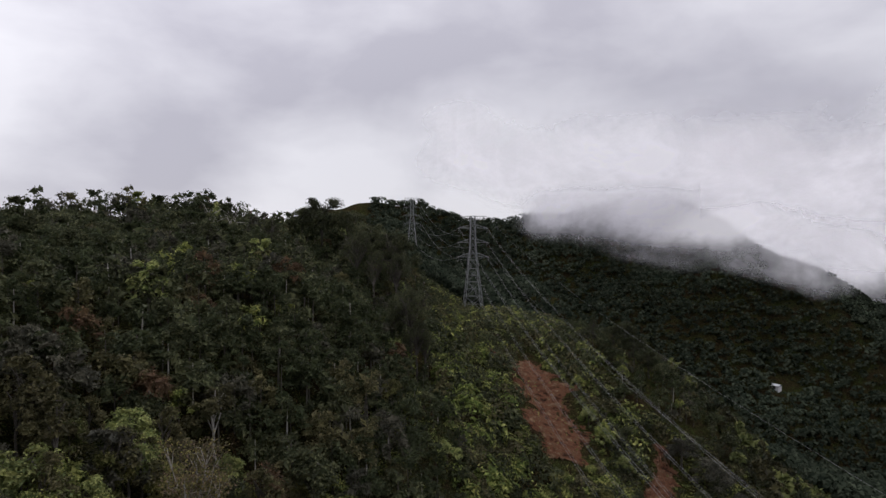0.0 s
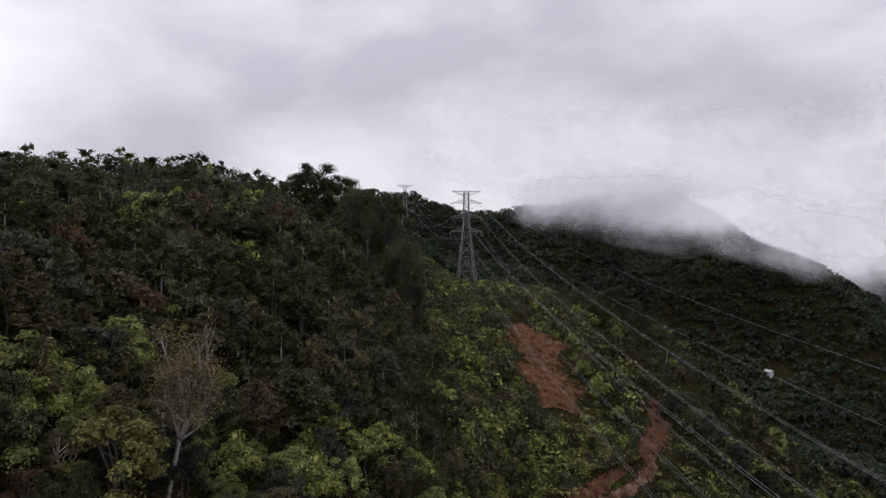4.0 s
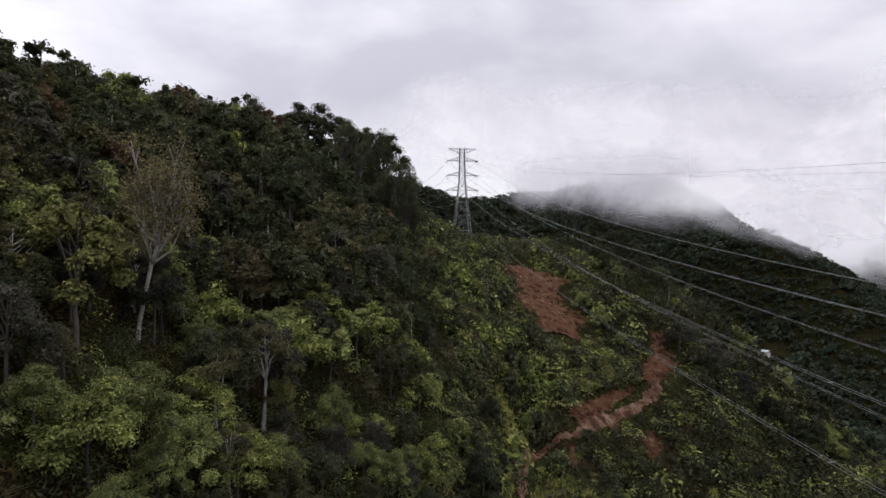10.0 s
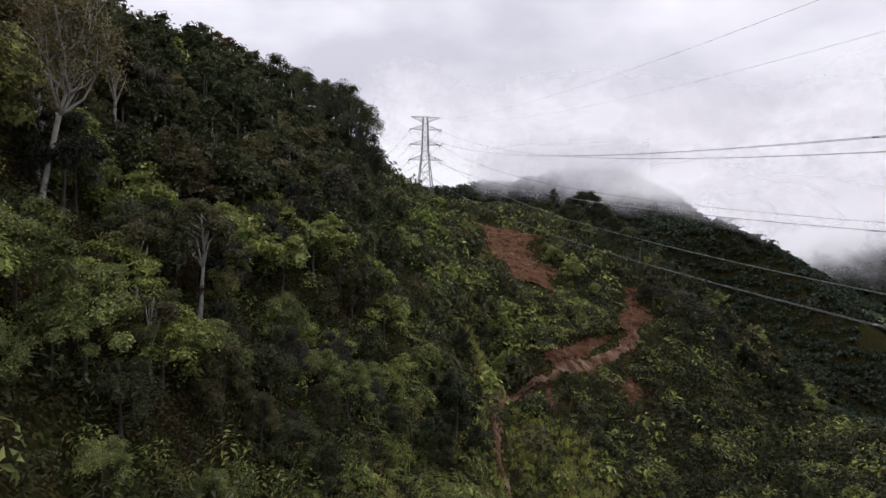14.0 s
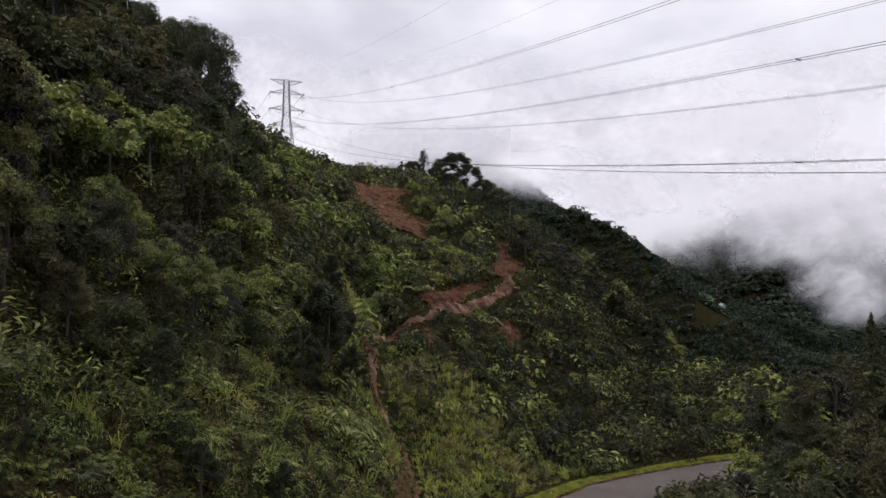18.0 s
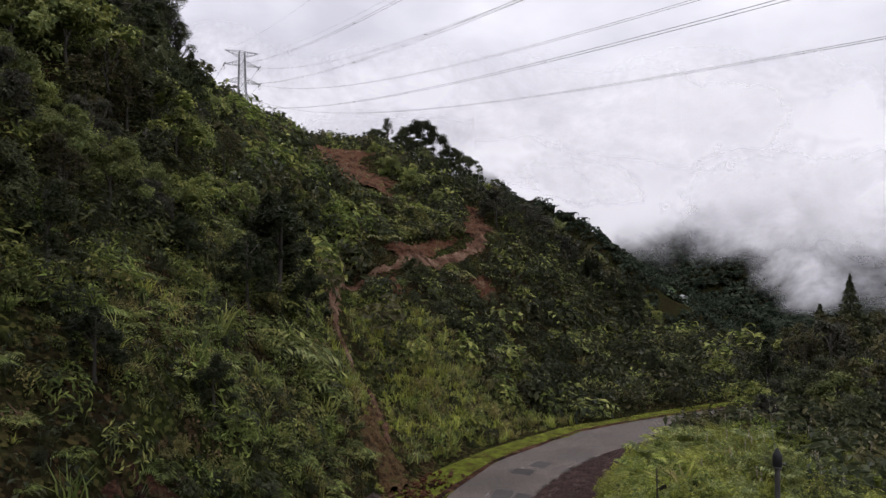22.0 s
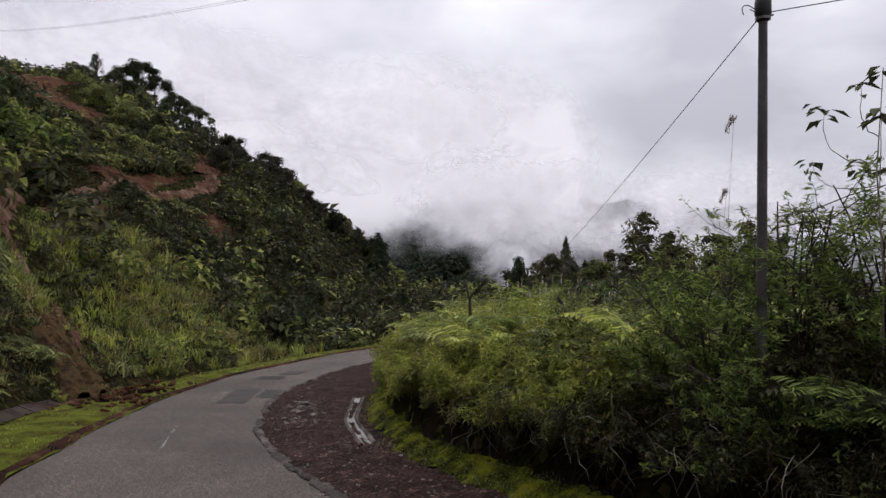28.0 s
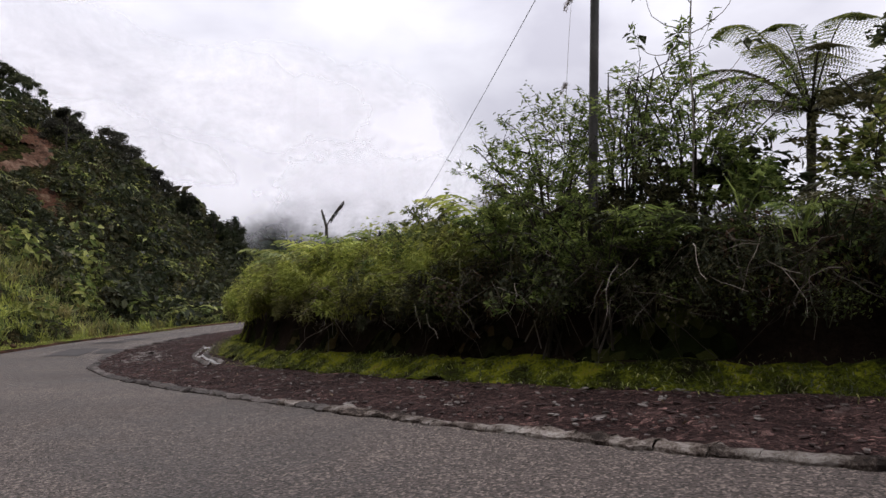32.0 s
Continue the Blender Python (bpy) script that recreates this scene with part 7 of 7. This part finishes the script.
def build_sapling():
    """A thin sapling with big glossy leaves that rises over the bushes."""
    rng = np.random.default_rng(131)
    x, y = 11.1, 35.55
    z = ground_at(x, y)[0]
    h = 5.3 - z
    ob = thing("sapling", (x, y, z), "thin sapling with large dark glossy leaves in tufts", "sapling")
    main = np.array([(0, 0, 0), (0.05, 0, h * 0.4), (0, 0.05, h * 0.7), (0.05, 0.0, h)])
    wood = [tube(main, [0.016, 0.011, 0.008, 0.004], 6)]
    tips = [main[-1]]
    for f, a, o, up in [(0.6, 0.5, 0.7, 0.5), (0.62, 3.4, 0.75, 0.8), (0.72, 1.8, 0.5, 0.6), (0.7, 4.6, 0.55, 0.7), (0.8, 3.0, 0.45, 0.5), (0.55, 5.6, 0.8, 0.6), (0.66, 1.2, 0.8, 0.35)]:
        s = np.array([np.interp(f * h, main[:, 2], main[:, i]) for i in range(3)])
        e = s + (math.cos(a) * o, math.sin(a) * o, up)
        u = np.linspace(0, 1, 8)[:, None]
        bend = np.array((math.cos(a) * 0.16, math.sin(a) * 0.16, -0.14))
        wood.append(tube(s * (1 - u) + e * u + bend * 4 * u * (1 - u) + rng.normal(size=(8, 3)) * 0.008, np.linspace(0.007, 0.003, 8), 5))
        tips.append(e)
    for w in wood:
        part("stem", mesh_of("stem", *w, TWIG, smooth=True), ob)
    for e in tips:
        n = int(rng.integers(5, 11))
        a = rng.uniform(0, 6.28, n)
        d = np.c_[np.cos(a), np.sin(a), rng.uniform(-1.2, 0.7, n)]
        part("leaf_tuft", mesh_of("leaf_tuft", *leaves(rng, e + unit(d) * 0.12 + rng.normal(size=(n, 3)) * 0.04, np.c_[0.4 * np.cos(a), 0.4 * np.sin(a), np.ones(n)], rng.uniform(0.14, 0.24, n), rng.uniform(0.07, 0.11, n), d), LEAF_DARK), ob)


build_sapling()


def build_dead_stalk(x, y, top, seed, label):
    rng = np.random.default_rng(seed)
    z = ground_at(x, y)[0]
    h = top - z
    ob = thing("dead_fern", (x, y, z), label, "dead plant", "dead stalks on the mound")
    part("trunk", mesh_of("trunk", *tube([(0, 0, -0.1), (0.02, 0, h * 0.4), (0.0, 0, h * 0.62)], [0.05, 0.045, 0.035], 7), STEM, smooth=True), ob)
    for a, L in ((-0.55, 0.95), (2.35, 1.1)):
        t = np.linspace(0, 1, 9)
        c = np.array([math.sin(a + 1.2), math.cos(a + 1.2)])
        path = np.c_[c[0] * L * t, c[1] * L * t, h * 0.6 + 0.62 * L * t - 0.12 * t ** 2]
        arm = part("arm", mesh_of("arm", *tube(path, np.linspace(0.02, 0.008, 9), 5), STEM, smooth=True), ob)
        n = 40
        k = rng.uniform(0.1, 1, n)
        p = np.stack([np.interp(k, t, path[:, i]) for i in range(3)], -1)
        part("withered_blade", mesh_of("withered_blade", *leaves(rng, p - (0, 0, 0.06), rng.normal(size=(n, 3)) * (1, 1, 0.2), 0.15, 0.05, np.tile((0, 0, -1.0), (n, 1)) + rng.normal(size=(n, 3)) * 0.25), STEM), arm)


build_dead_stalk(14.6, 45.3, 3.05, 141, "withered tree fern stump with two drooping dead fronds")
build_dead_stalk(13.8, 41.6, 2.5, 142, "withered dead frond stalk on the mound")


def build_sticks():
    """Bleached forked sticks caught in the bank."""
    for pts, r in [
        ([[(10.35, 36.35, 1.05), (10.25, 36.15, 1.35), (10.2, 36.05, 1.52)], [(10.2, 36.05, 1.52), (10.12, 36.22, 1.56)], [(10.2, 36.05, 1.52), (10.2, 35.9, 1.5)]], 0.011),
        ([[(10.1, 37.3, 0.35), (10.2, 37.1, 0.8), (10.3, 36.7, 1.3)], [(10.15, 37.2, 0.62), (10.05, 37.05, 0.3)]], 0.010),
        ([[(10.2, 38.4, 0.7), (10.5, 37.7, 1.2), (10.8, 37.0, 1.7)]], 0.007),
    ]:
        ob = thing("dead_stick", pts[0][0], "bleached dead forked stick caught in the bank", "stick", "sticks in the bank")
        for q in pts:
            part("branch", mesh_of("branch", *tube(np.array(q) - pts[0][0], [r, r * 0.8, r * 0.5][: len(q)], 5), TWIG, smooth=True), ob)

    # pale roots that hang in a fan from under the bushes
    rng = np.random.default_rng(147)
    for x, y, z, n in ((10.3, 37.0, 1.15, 11), (10.7, 39.2, 1.0, 7)):
        ob = thing("hanging_roots", (x, y, z), "fan of thin pale roots hanging down the dark bank", "roots", "roots in the bank")
        for _ in range(n):
            end = np.array([rng.uniform(-0.22, 0.02), rng.normal() * 0.32, -rng.uniform(0.35, 0.8)])
            q = np.array([np.zeros(3), end * 0.5 + rng.normal(size=3) * 0.05, end])
            part("root", mesh_of("root", *tube(q, [0.005, 0.004, 0.002], 4), TWIG, smooth=True), ob)


build_sticks()


def build_moss_tufts():
    """Short moss and seedlings that roughen the foot of the bank, and dead leaves lying about."""
    rng = np.random.default_rng(145)
    x, y = mound_points(1300, rng, 1.9, 2.5, 30, 54)
    low = -line_distance(INNER[::3], x, y)[0] - foot(y) < 2.45
    x, y = x[low], y[low]
    z = np.maximum(ground_at(x, y), road_height(y)) + 0.04 + 0.022 * ripple(x, y, 0.2, 71) + 0.03 * ripple(x, y, 0.8, 72)
    cover("moss_tufts", "short yellow-green moss and seedlings at the bank's foot", "moss", [tuft_template(29, 9, 0.055, 1.0, 0.010)], [LEAF_LIME, LEAF_FERN, LEAF_OLIVE, LEAF_DARK], x, y, rng.uniform(0.5, 1.3, len(x)), rng, 0.0, z=z)
    n = 700
    x = np.r_[rng.uniform(-2.5, 4, n), mound_points(160, rng, 0.2, 2.7, 30, 50)[0]]
    y = np.r_[rng.uniform(39, 51, n), np.zeros(len(x) - n)]
    px, py = mound_points(160, rng, 0.2, 2.7, 30, 50)
    x, y = np.r_[x[:n], px], np.r_[y[:n], py]
    d = land(x, y)[1]
    ok = ((d > 0.6) & (d < 3.4)) | ((x > 6) & (-line_distance(INNER[::3], x, y)[0] - foot(y) < 1.7) & (rng.uniform(size=len(x)) < 0.5))
    x, y = x[ok], y[ok]
    z = np.maximum(ground_at(x, y), np.where(x > 6, road_height(y) + 0.03, -99)) + 0.10
    z = np.where(x > 6, z - 0.06, z + 0.02)
    v, f = leaves(rng, np.c_[x, y, z], rng.normal(size=(len(x), 3)) * 0.5 + (0.3, 0, 1), np.where(x > 6, 0.07, 0.16), np.where(x > 6, 0.03, 0.06))
    tagged(new("leaf_litter", mesh_of("leaf_litter", v, f, LEAF_DRY)), "dry fallen leaves on the bare clay", "leaf litter", kind="stuff")


build_moss_tufts()


def build_tall_plume(x, y, top, seed):
    rng = np.random.default_rng(seed)
    z = ground_at(x, y)[0]
    h = top - z
    ob = thing("plume_grass", (x, y, z), "very tall thin grass stalk with a drooping pale plume", "grass", "tall plumes among the bushes")
    t = np.linspace(0, 1, 8)
    path = np.c_[0.12 * t ** 3, -0.05 * t ** 2, h * t]
    part("stalk", mesh_of("stalk", *tube(path, np.linspace(0.006, 0.002, 8), 4), TWIG), ob)
    k = rng.uniform(0, 1, 120)
    a = np.c_[0.12 - 0.16 * k ** 1.5, -0.05 + 0.03 * k, h + 0.02 - 0.20 * k ** 2.2] + rng.normal(size=(120, 3)) * 0.018
    part("plume", mesh_of("plume", *leaves(rng, a, rng.normal(size=(120, 3)), 0.07, 0.01, np.tile((-0.4, 0, -1.0), (120, 1)) + rng.normal(size=(120, 3)) * 0.3), PLUME), ob)


build_tall_plume(11.2, 37.3, 5.0, 146)
build_tall_plume(12.6, 38.0, 4.2, 148)


# ---- distance: far woods, farm, mist ----
def build_far_woods():
    rng = np.random.default_rng(151)
    n = 18
    d = unit(rng.normal(size=(n, 3)) + (0, 0, 0.7))
    tpl = leaves(rng, d * (2.4, 2.4, 2.0) * rng.uniform(0.7, 1.05, (n, 1)) + (0, 0, 1.2), d + (0, 0, 0.4), 1.7, 1.35, None, 0.2)
    few = leaves(rng, d[:9] * (2.4, 2.4, 2.0) * rng.uniform(0.7, 1.05, (9, 1)) + (0, 0, 1.2), d[:9] + (0, 0, 0.4), 3.6, 2.6, None, 0.2)
    xs, ys = [], []
    for x0, x1, y0, y1, pitch in ((-60, 460, 190, 620, 5.0), (60, 300, 60, 190, 5.2), (300, 620, 620, 880, 7.0), (460, 640, 420, 620, 7.0)):
        x, y = jittered(x0, x1, y0, y1, pitch, rng)
        dd = line_distance(TOE, x, y)[0]
        ok = np.where(y < 230, dd < -34, np.ones(len(x), bool)) & ~((dd > 0) & (x > -8) & (x < 60) & (y < 262))
        bearing = np.degrees(np.arctan2(x, y - 20))
        ok &= (bearing > -12) & (bearing < 88)
        ok &= (np.hypot((x - 362) / 13, (y - 462) / 19) > 1) & (np.hypot(x - 203, y - 389) > 8)
        # low scrub only before the clearing
        reach = np.hypot(x, y - 27)
        ok &= ~((np.abs(np.degrees(np.arctan2(x, y - 27)) - 40.2) < 2.0) & (reach > 380) & (reach < 540) & (mesh_height(x, y) - 5 > -0.078 * reach))
        # the far side of each ridge is never seen
        out_x, out_y = x / np.hypot(x, y), y / np.hypot(x, y)
        ok &= mesh_height(x + 8 * out_x, y + 8 * out_y) > mesh_height(x, y) - 3.5
        xs.append(x[ok])
        ys.append(y[ok])
    x, y = np.concatenate(xs), np.concatenate(ys)
    z = mesh_height(x, y) - 0.4
    s = rng.uniform(1.2, 2.0, len(x))
    got = scatter(tpl, np.c_[x, y, z], s, rng.uniform(0, 6.28, len(x)))
    tagged(new("far_woods", mesh_of("far_woods", *got, LEAF_FAR_HAZE)), "dark forest covering the mountains across the valley, leaves tinted for haze", "forest", kind="stuff")
    x, y = jittered(250, 1250, -100, 1050, 12.0, rng)
    far = (np.hypot(x, y) > 660) & (np.degrees(np.arctan2(x, y - 30)) > 20) & (np.degrees(np.arctan2(x, y - 30)) < 84)
    x, y = x[far], y[far]
    got = scatter(few, np.c_[x, y, mesh_height(x, y) - 1.5], rng.uniform(2.2, 3.2, len(x)), rng.uniform(0, 6.28, len(x)))
    tagged(new("distant_woods", mesh_of("distant_woods", *got, LEAF_FAR_HAZE)), "forest on the farthest ridges, leaves tinted for haze", "forest", kind="stuff")


build_far_woods()


def build_farm():
    def house(x, y, w, l, h, turn, label):
        z = float(mesh_height(np.array([x]), np.array([y]))[0])
        ob = thing("farm_house", (x, y, z), label, "house", "houses in the valley", turn=turn)
        part("wall", mesh_of("wall", *box(w, l, h + 3, (0, 0, h / 2 - 1.5)), WHITE_WALL), ob)
        v = [(-w / 2 - 0.5, -l / 2 - 0.5, h), (w / 2 + 0.5, -l / 2 - 0.5, h), (0, -l / 2 - 0.5, h + w * 0.3), (-w / 2 - 0.5, l / 2 + 0.5, h), (w / 2 + 0.5, l / 2 + 0.5, h), (0, l / 2 + 0.5, h + w * 0.3)]
        part("roof", mesh_of("roof", v, np.array([(0, 3, 5, 2), (1, 2, 5, 4), (0, 1, 4, 3)]), TIN), ob)
        part("door", mesh_of("door", *box(0.1, 1.0, 2.0, (-w / 2 - 0.04, 0, 1.0)), POLE), ob)
    house(200, 391, 3.2, 4.6, 2.2, 0.5, "small white farm building in a forest clearing")
    house(370, 464, 4, 6.5, 2.6, -0.3, "small white farm house beside the valley road")
    line = smooth_line([(350, 456), (357, 452), (363, 457), (362, 466), (357, 474), (353, 482)], 2)
    tagged(new("valley_road", strip_mesh("valley_road", offset_line(line, -1.5), offset_line(line, 1.5), 4, 1.0, PALE_ROAD, height=mesh_height)), "pale gravel road winding through the valley clearing", "road", kind="structure")
    a = np.linspace(0, 6.283, 41)[:-1]
    rr = np.linspace(0, 1, 9)
    px = 362 + np.outer(rr * 15, np.cos(a) * (1 + 0.1 * np.sin(3 * a)))
    py = 462 + np.outer(rr * 22, np.sin(a) * (1 + 0.1 * np.cos(5 * a)))
    z = mesh_height(px.ravel(), py.ravel()) + 0.5
    i, j = np.meshgrid(np.arange(8), np.arange(40), indexing="ij")
    q = np.stack([i * 40 + j, (i + 1) * 40 + j, (i + 1) * 40 + (j + 1) % 40, i * 40 + (j + 1) % 40], -1).reshape(-1, 4)
    tagged(new("pasture", mesh_of("pasture", np.c_[px.ravel(), py.ravel(), z], q, PASTURE, smooth=True)), "light green pasture clearing in the valley", "pasture", kind="structure")


build_farm()


def mist_sheet(name, radius, bearings, lows, highs, density, scale, seed, gather, centre=(0, 40)):
    """A drifting bank of cloud that hangs over the valley as a bowed veil, from one bearing to another."""
    nb, nz = 40, 10
    b = np.radians(np.linspace(*bearings, nb))
    f = np.linspace(0, 1, nz)
    B, F = np.meshgrid(b, f, indexing="ij")
    U = (B - b[0]) / (b[-1] - b[0])
    R = radius * (1 + 0.05 * np.sin(B * 9 + seed)) + 0 * F
    low, high = lows[0] + (lows[1] - lows[0]) * U, highs[0] + (highs[1] - highs[0]) * U
    z = low + (high - low) * F + 0.05 * (high - low) * np.sin(B * 13 + seed)
    v = np.stack([centre[0] + R * np.sin(B), centre[1] + R * np.cos(B), z], -1).reshape(-1, 3)
    i, j = np.meshgrid(np.arange(nb - 1), np.arange(nz - 1), indexing="ij")
    q = np.stack([i * nz + j, (i + 1) * nz + j, (i + 1) * nz + j + 1, i * nz + j + 1], -1).reshape(-1, 4)
    me = mesh_of(name, v, q, mist_material(name, density, scale, seed, gather), smooth=True, uv=np.stack([U, F], -1).reshape(-1, 2))
    tagged(new(name, me), "shreds of white mist drifting across the valley", "mist", kind="stuff")


mist_sheet("mist_over_ridge", 440, (-12, 62), (68, 22), (220, 175), 0.8, 0.012, 1, 0.26)
mist_sheet("mist_on_crest", 430, (2, 44), (62, 14), (140, 100), 0.8, 0.016, 2, 0.24)
mist_sheet("mist_before_crest", 360, (6, 40), (52, 8), (104, 72), 0.65, 0.018, 7, 0.04)
mist_sheet("mist_in_valley", 560, (30, 96), (-44, -60), (150, 130), 0.93, 0.015, 3, 0.20)
mist_sheet("mist_behind_valley", 800, (16, 62), (-60, -60), (330, 300), 0.97, 0.008, 4, 0.52)
mist_sheet("mist_far_side", 860, (46, 104), (-60, -60), (190, 200), 0.95, 0.010, 6, 0.20)
mist_sheet("mist_wisps", 470, (40, 92), (-48, -54), (64, 70), 0.85, 0.022, 5, 0.08)


# ---- stones of kerb and shoulder ----
def build_stones():
    rng = random.Random(161)
    kerb = tagged(new("kerb"), "broken pale concrete kerb between asphalt and shoulder", "kerb", kind="structure")
    line = smooth_line(INNER[(INNER[:, 1] > 24) & (INNER[:, 1] < 63.5)], 0.07)
    n = len(line)
    g = np.random.default_rng(163)

    def wander(size, width):
        w = np.convolve(g.normal(size=n + width - 1), np.ones(width) / math.sqrt(width), "valid")
        return w * size
    tangent = unit(np.gradient(line, axis=0))
    side = np.stack([tangent[:, 1], -tangent[:, 0]], -1)
    near, far = -0.10 + wander(0.02, 5) + wander(0.014, 1), 0.10 + wander(0.04, 7) + wander(0.02, 1)
    top = np.clip(0.042 + wander(0.010, 9) + wander(0.007, 1), 0.015, 0.075)
    base = road_height(line[:, 1])
    k = 0
    while k < n - 4:
        step_count = rng.choice((4, 5, 6, 7, 9))
        e = min(n - 1, k + step_count)
        vs = []
        for i in range(k, e + 1):
            f = 0.97 if i in (k, e) else 1.0
            mid, half = (near[i] + far[i]) / 2, (far[i] - near[i]) / 2 * f
            for o, h in ((-1.0, -0.06), (-0.95, 0.55 * top[i]), (-0.6, top[i] * f), (0.1, top[i] * f * 1.06), (0.65, top[i] * f * 0.9), (1.0, 0.3 * top[i]), (1.0, -0.06)):
                q = line[i] + side[i] * (mid + half * o) + g.normal(size=2) * 0.006
                if i == k:
                    q = q + tangent[i] * 0.005
                vs.append((*q, base[i] + h + g.normal() * 0.005))
        m, c = e - k + 1, 7
        ii, jj = np.meshgrid(np.arange(m - 1), np.arange(c - 1), indexing="ij")
        q4 = np.stack([ii * c + jj, ii * c + jj + 1, (ii + 1) * c + jj + 1, (ii + 1) * c + jj], -1).reshape(-1, 4)
        if rng.random() > 0.06 or line[k][1] < 40:
            part("kerb_stone", mesh_of("kerb_stone", np.array(vs), q4, KERB if line[k][1] < 38.5 + rng.uniform(-1.5, 1.5) else KERB_DARK), kerb)
        k = e
    stones = [rock_mesh("stone", 220 + k, 0.13, 0.09, 0.022, PEBBLE if k % 3 == 0 else STONE, 0.3) for k in range(8)]
    full = INNER[(INNER[:, 1] > 22) & (INNER[:, 1] < 60)]
    near = INNER[(INNER[:, 1] > 30) & (INNER[:, 1] < 47)]
    for k in range(300):
        i = rng.randrange(len(near) - 1)
        t = unit(near[i + 1] - near[i])
        o = rng.uniform(0.2, 2.15)
        x, y = near[i] + np.array([t[1], -t[0]]) * o + t * rng.uniform(0, 0.5)
        s = rng.uniform(0.25, 0.9) * (1.3 if rng.random() < 0.1 else 0.8)
        ob = part("stone", stones[k % 8], SHOULDER)
        ob.matrix_basis = Matrix.LocRotScale(Vector((x, y, road_height(y) + 0.004 + 0.03 * 4 * (o / 2.55) * (1 - o / 2.55))), Euler((rng.gauss(0, 0.1), rng.gauss(0, 0.1), rng.uniform(0, 6.28))), Vector((s * rng.uniform(0.7, 1.3), s, s * rng.uniform(0.6, 1.2))))
    # pale rubble trodden into the wide part of the shoulder
    for k in range(90):
        y = rng.uniform(49.6, 54.0)
        i = int(np.argmin(np.abs(full[:, 1] - y)))
        t = unit(full[i + 1] - full[i])
        o = rng.gauss(1.25, 0.35)
        x, y = full[i] + np.array([t[1], -t[0]]) * o + t * rng.uniform(-0.3, 0.3)
        s = rng.uniform(0.5, 1.5)
        ob = part("stone", stones[0 if k % 4 else 3], SHOULDER)
        ob.matrix_basis = Matrix.LocRotScale(Vector((x, y, road_height(y) + 0.02)), Euler((rng.gauss(0, 0.2), rng.gauss(0, 0.2), rng.uniform(0, 6.28))), Vector((s * rng.uniform(0.8, 1.6), s, s)))
    g = np.random.default_rng(162)
    n = 2600
    i = g.integers(0, len(full) - 1, n)
    t = unit(full[i + 1] - full[i])
    o = g.uniform(0.15, 2.2, n)
    p = full[i] + np.c_[t[:, 1], -t[:, 0]] * o[:, None] + t * g.uniform(0, 0.5, n)[:, None]
    v, f = box(0.05, 0.036, 0.012)
    v = v * (1 + g.uniform(-0.25, 0.25, v.shape))
    got = scatter((v, f), np.c_[p, road_height(p[:, 1]) + 0.014 + 0.12 * (o / 2.55) * (1 - o / 2.55)], g.uniform(0.25, 1.1, n), g.uniform(0, 6.28, n))
    tagged(new("shoulder_gravel", mesh_of("shoulder_gravel", *got, [STONE, PEBBLE], (g.uniform(size=n).repeat(6) < 0.5).astype(int))), "loose pale and dark gravel chips scattered over the shoulder", "gravel", kind="stuff")


build_stones()
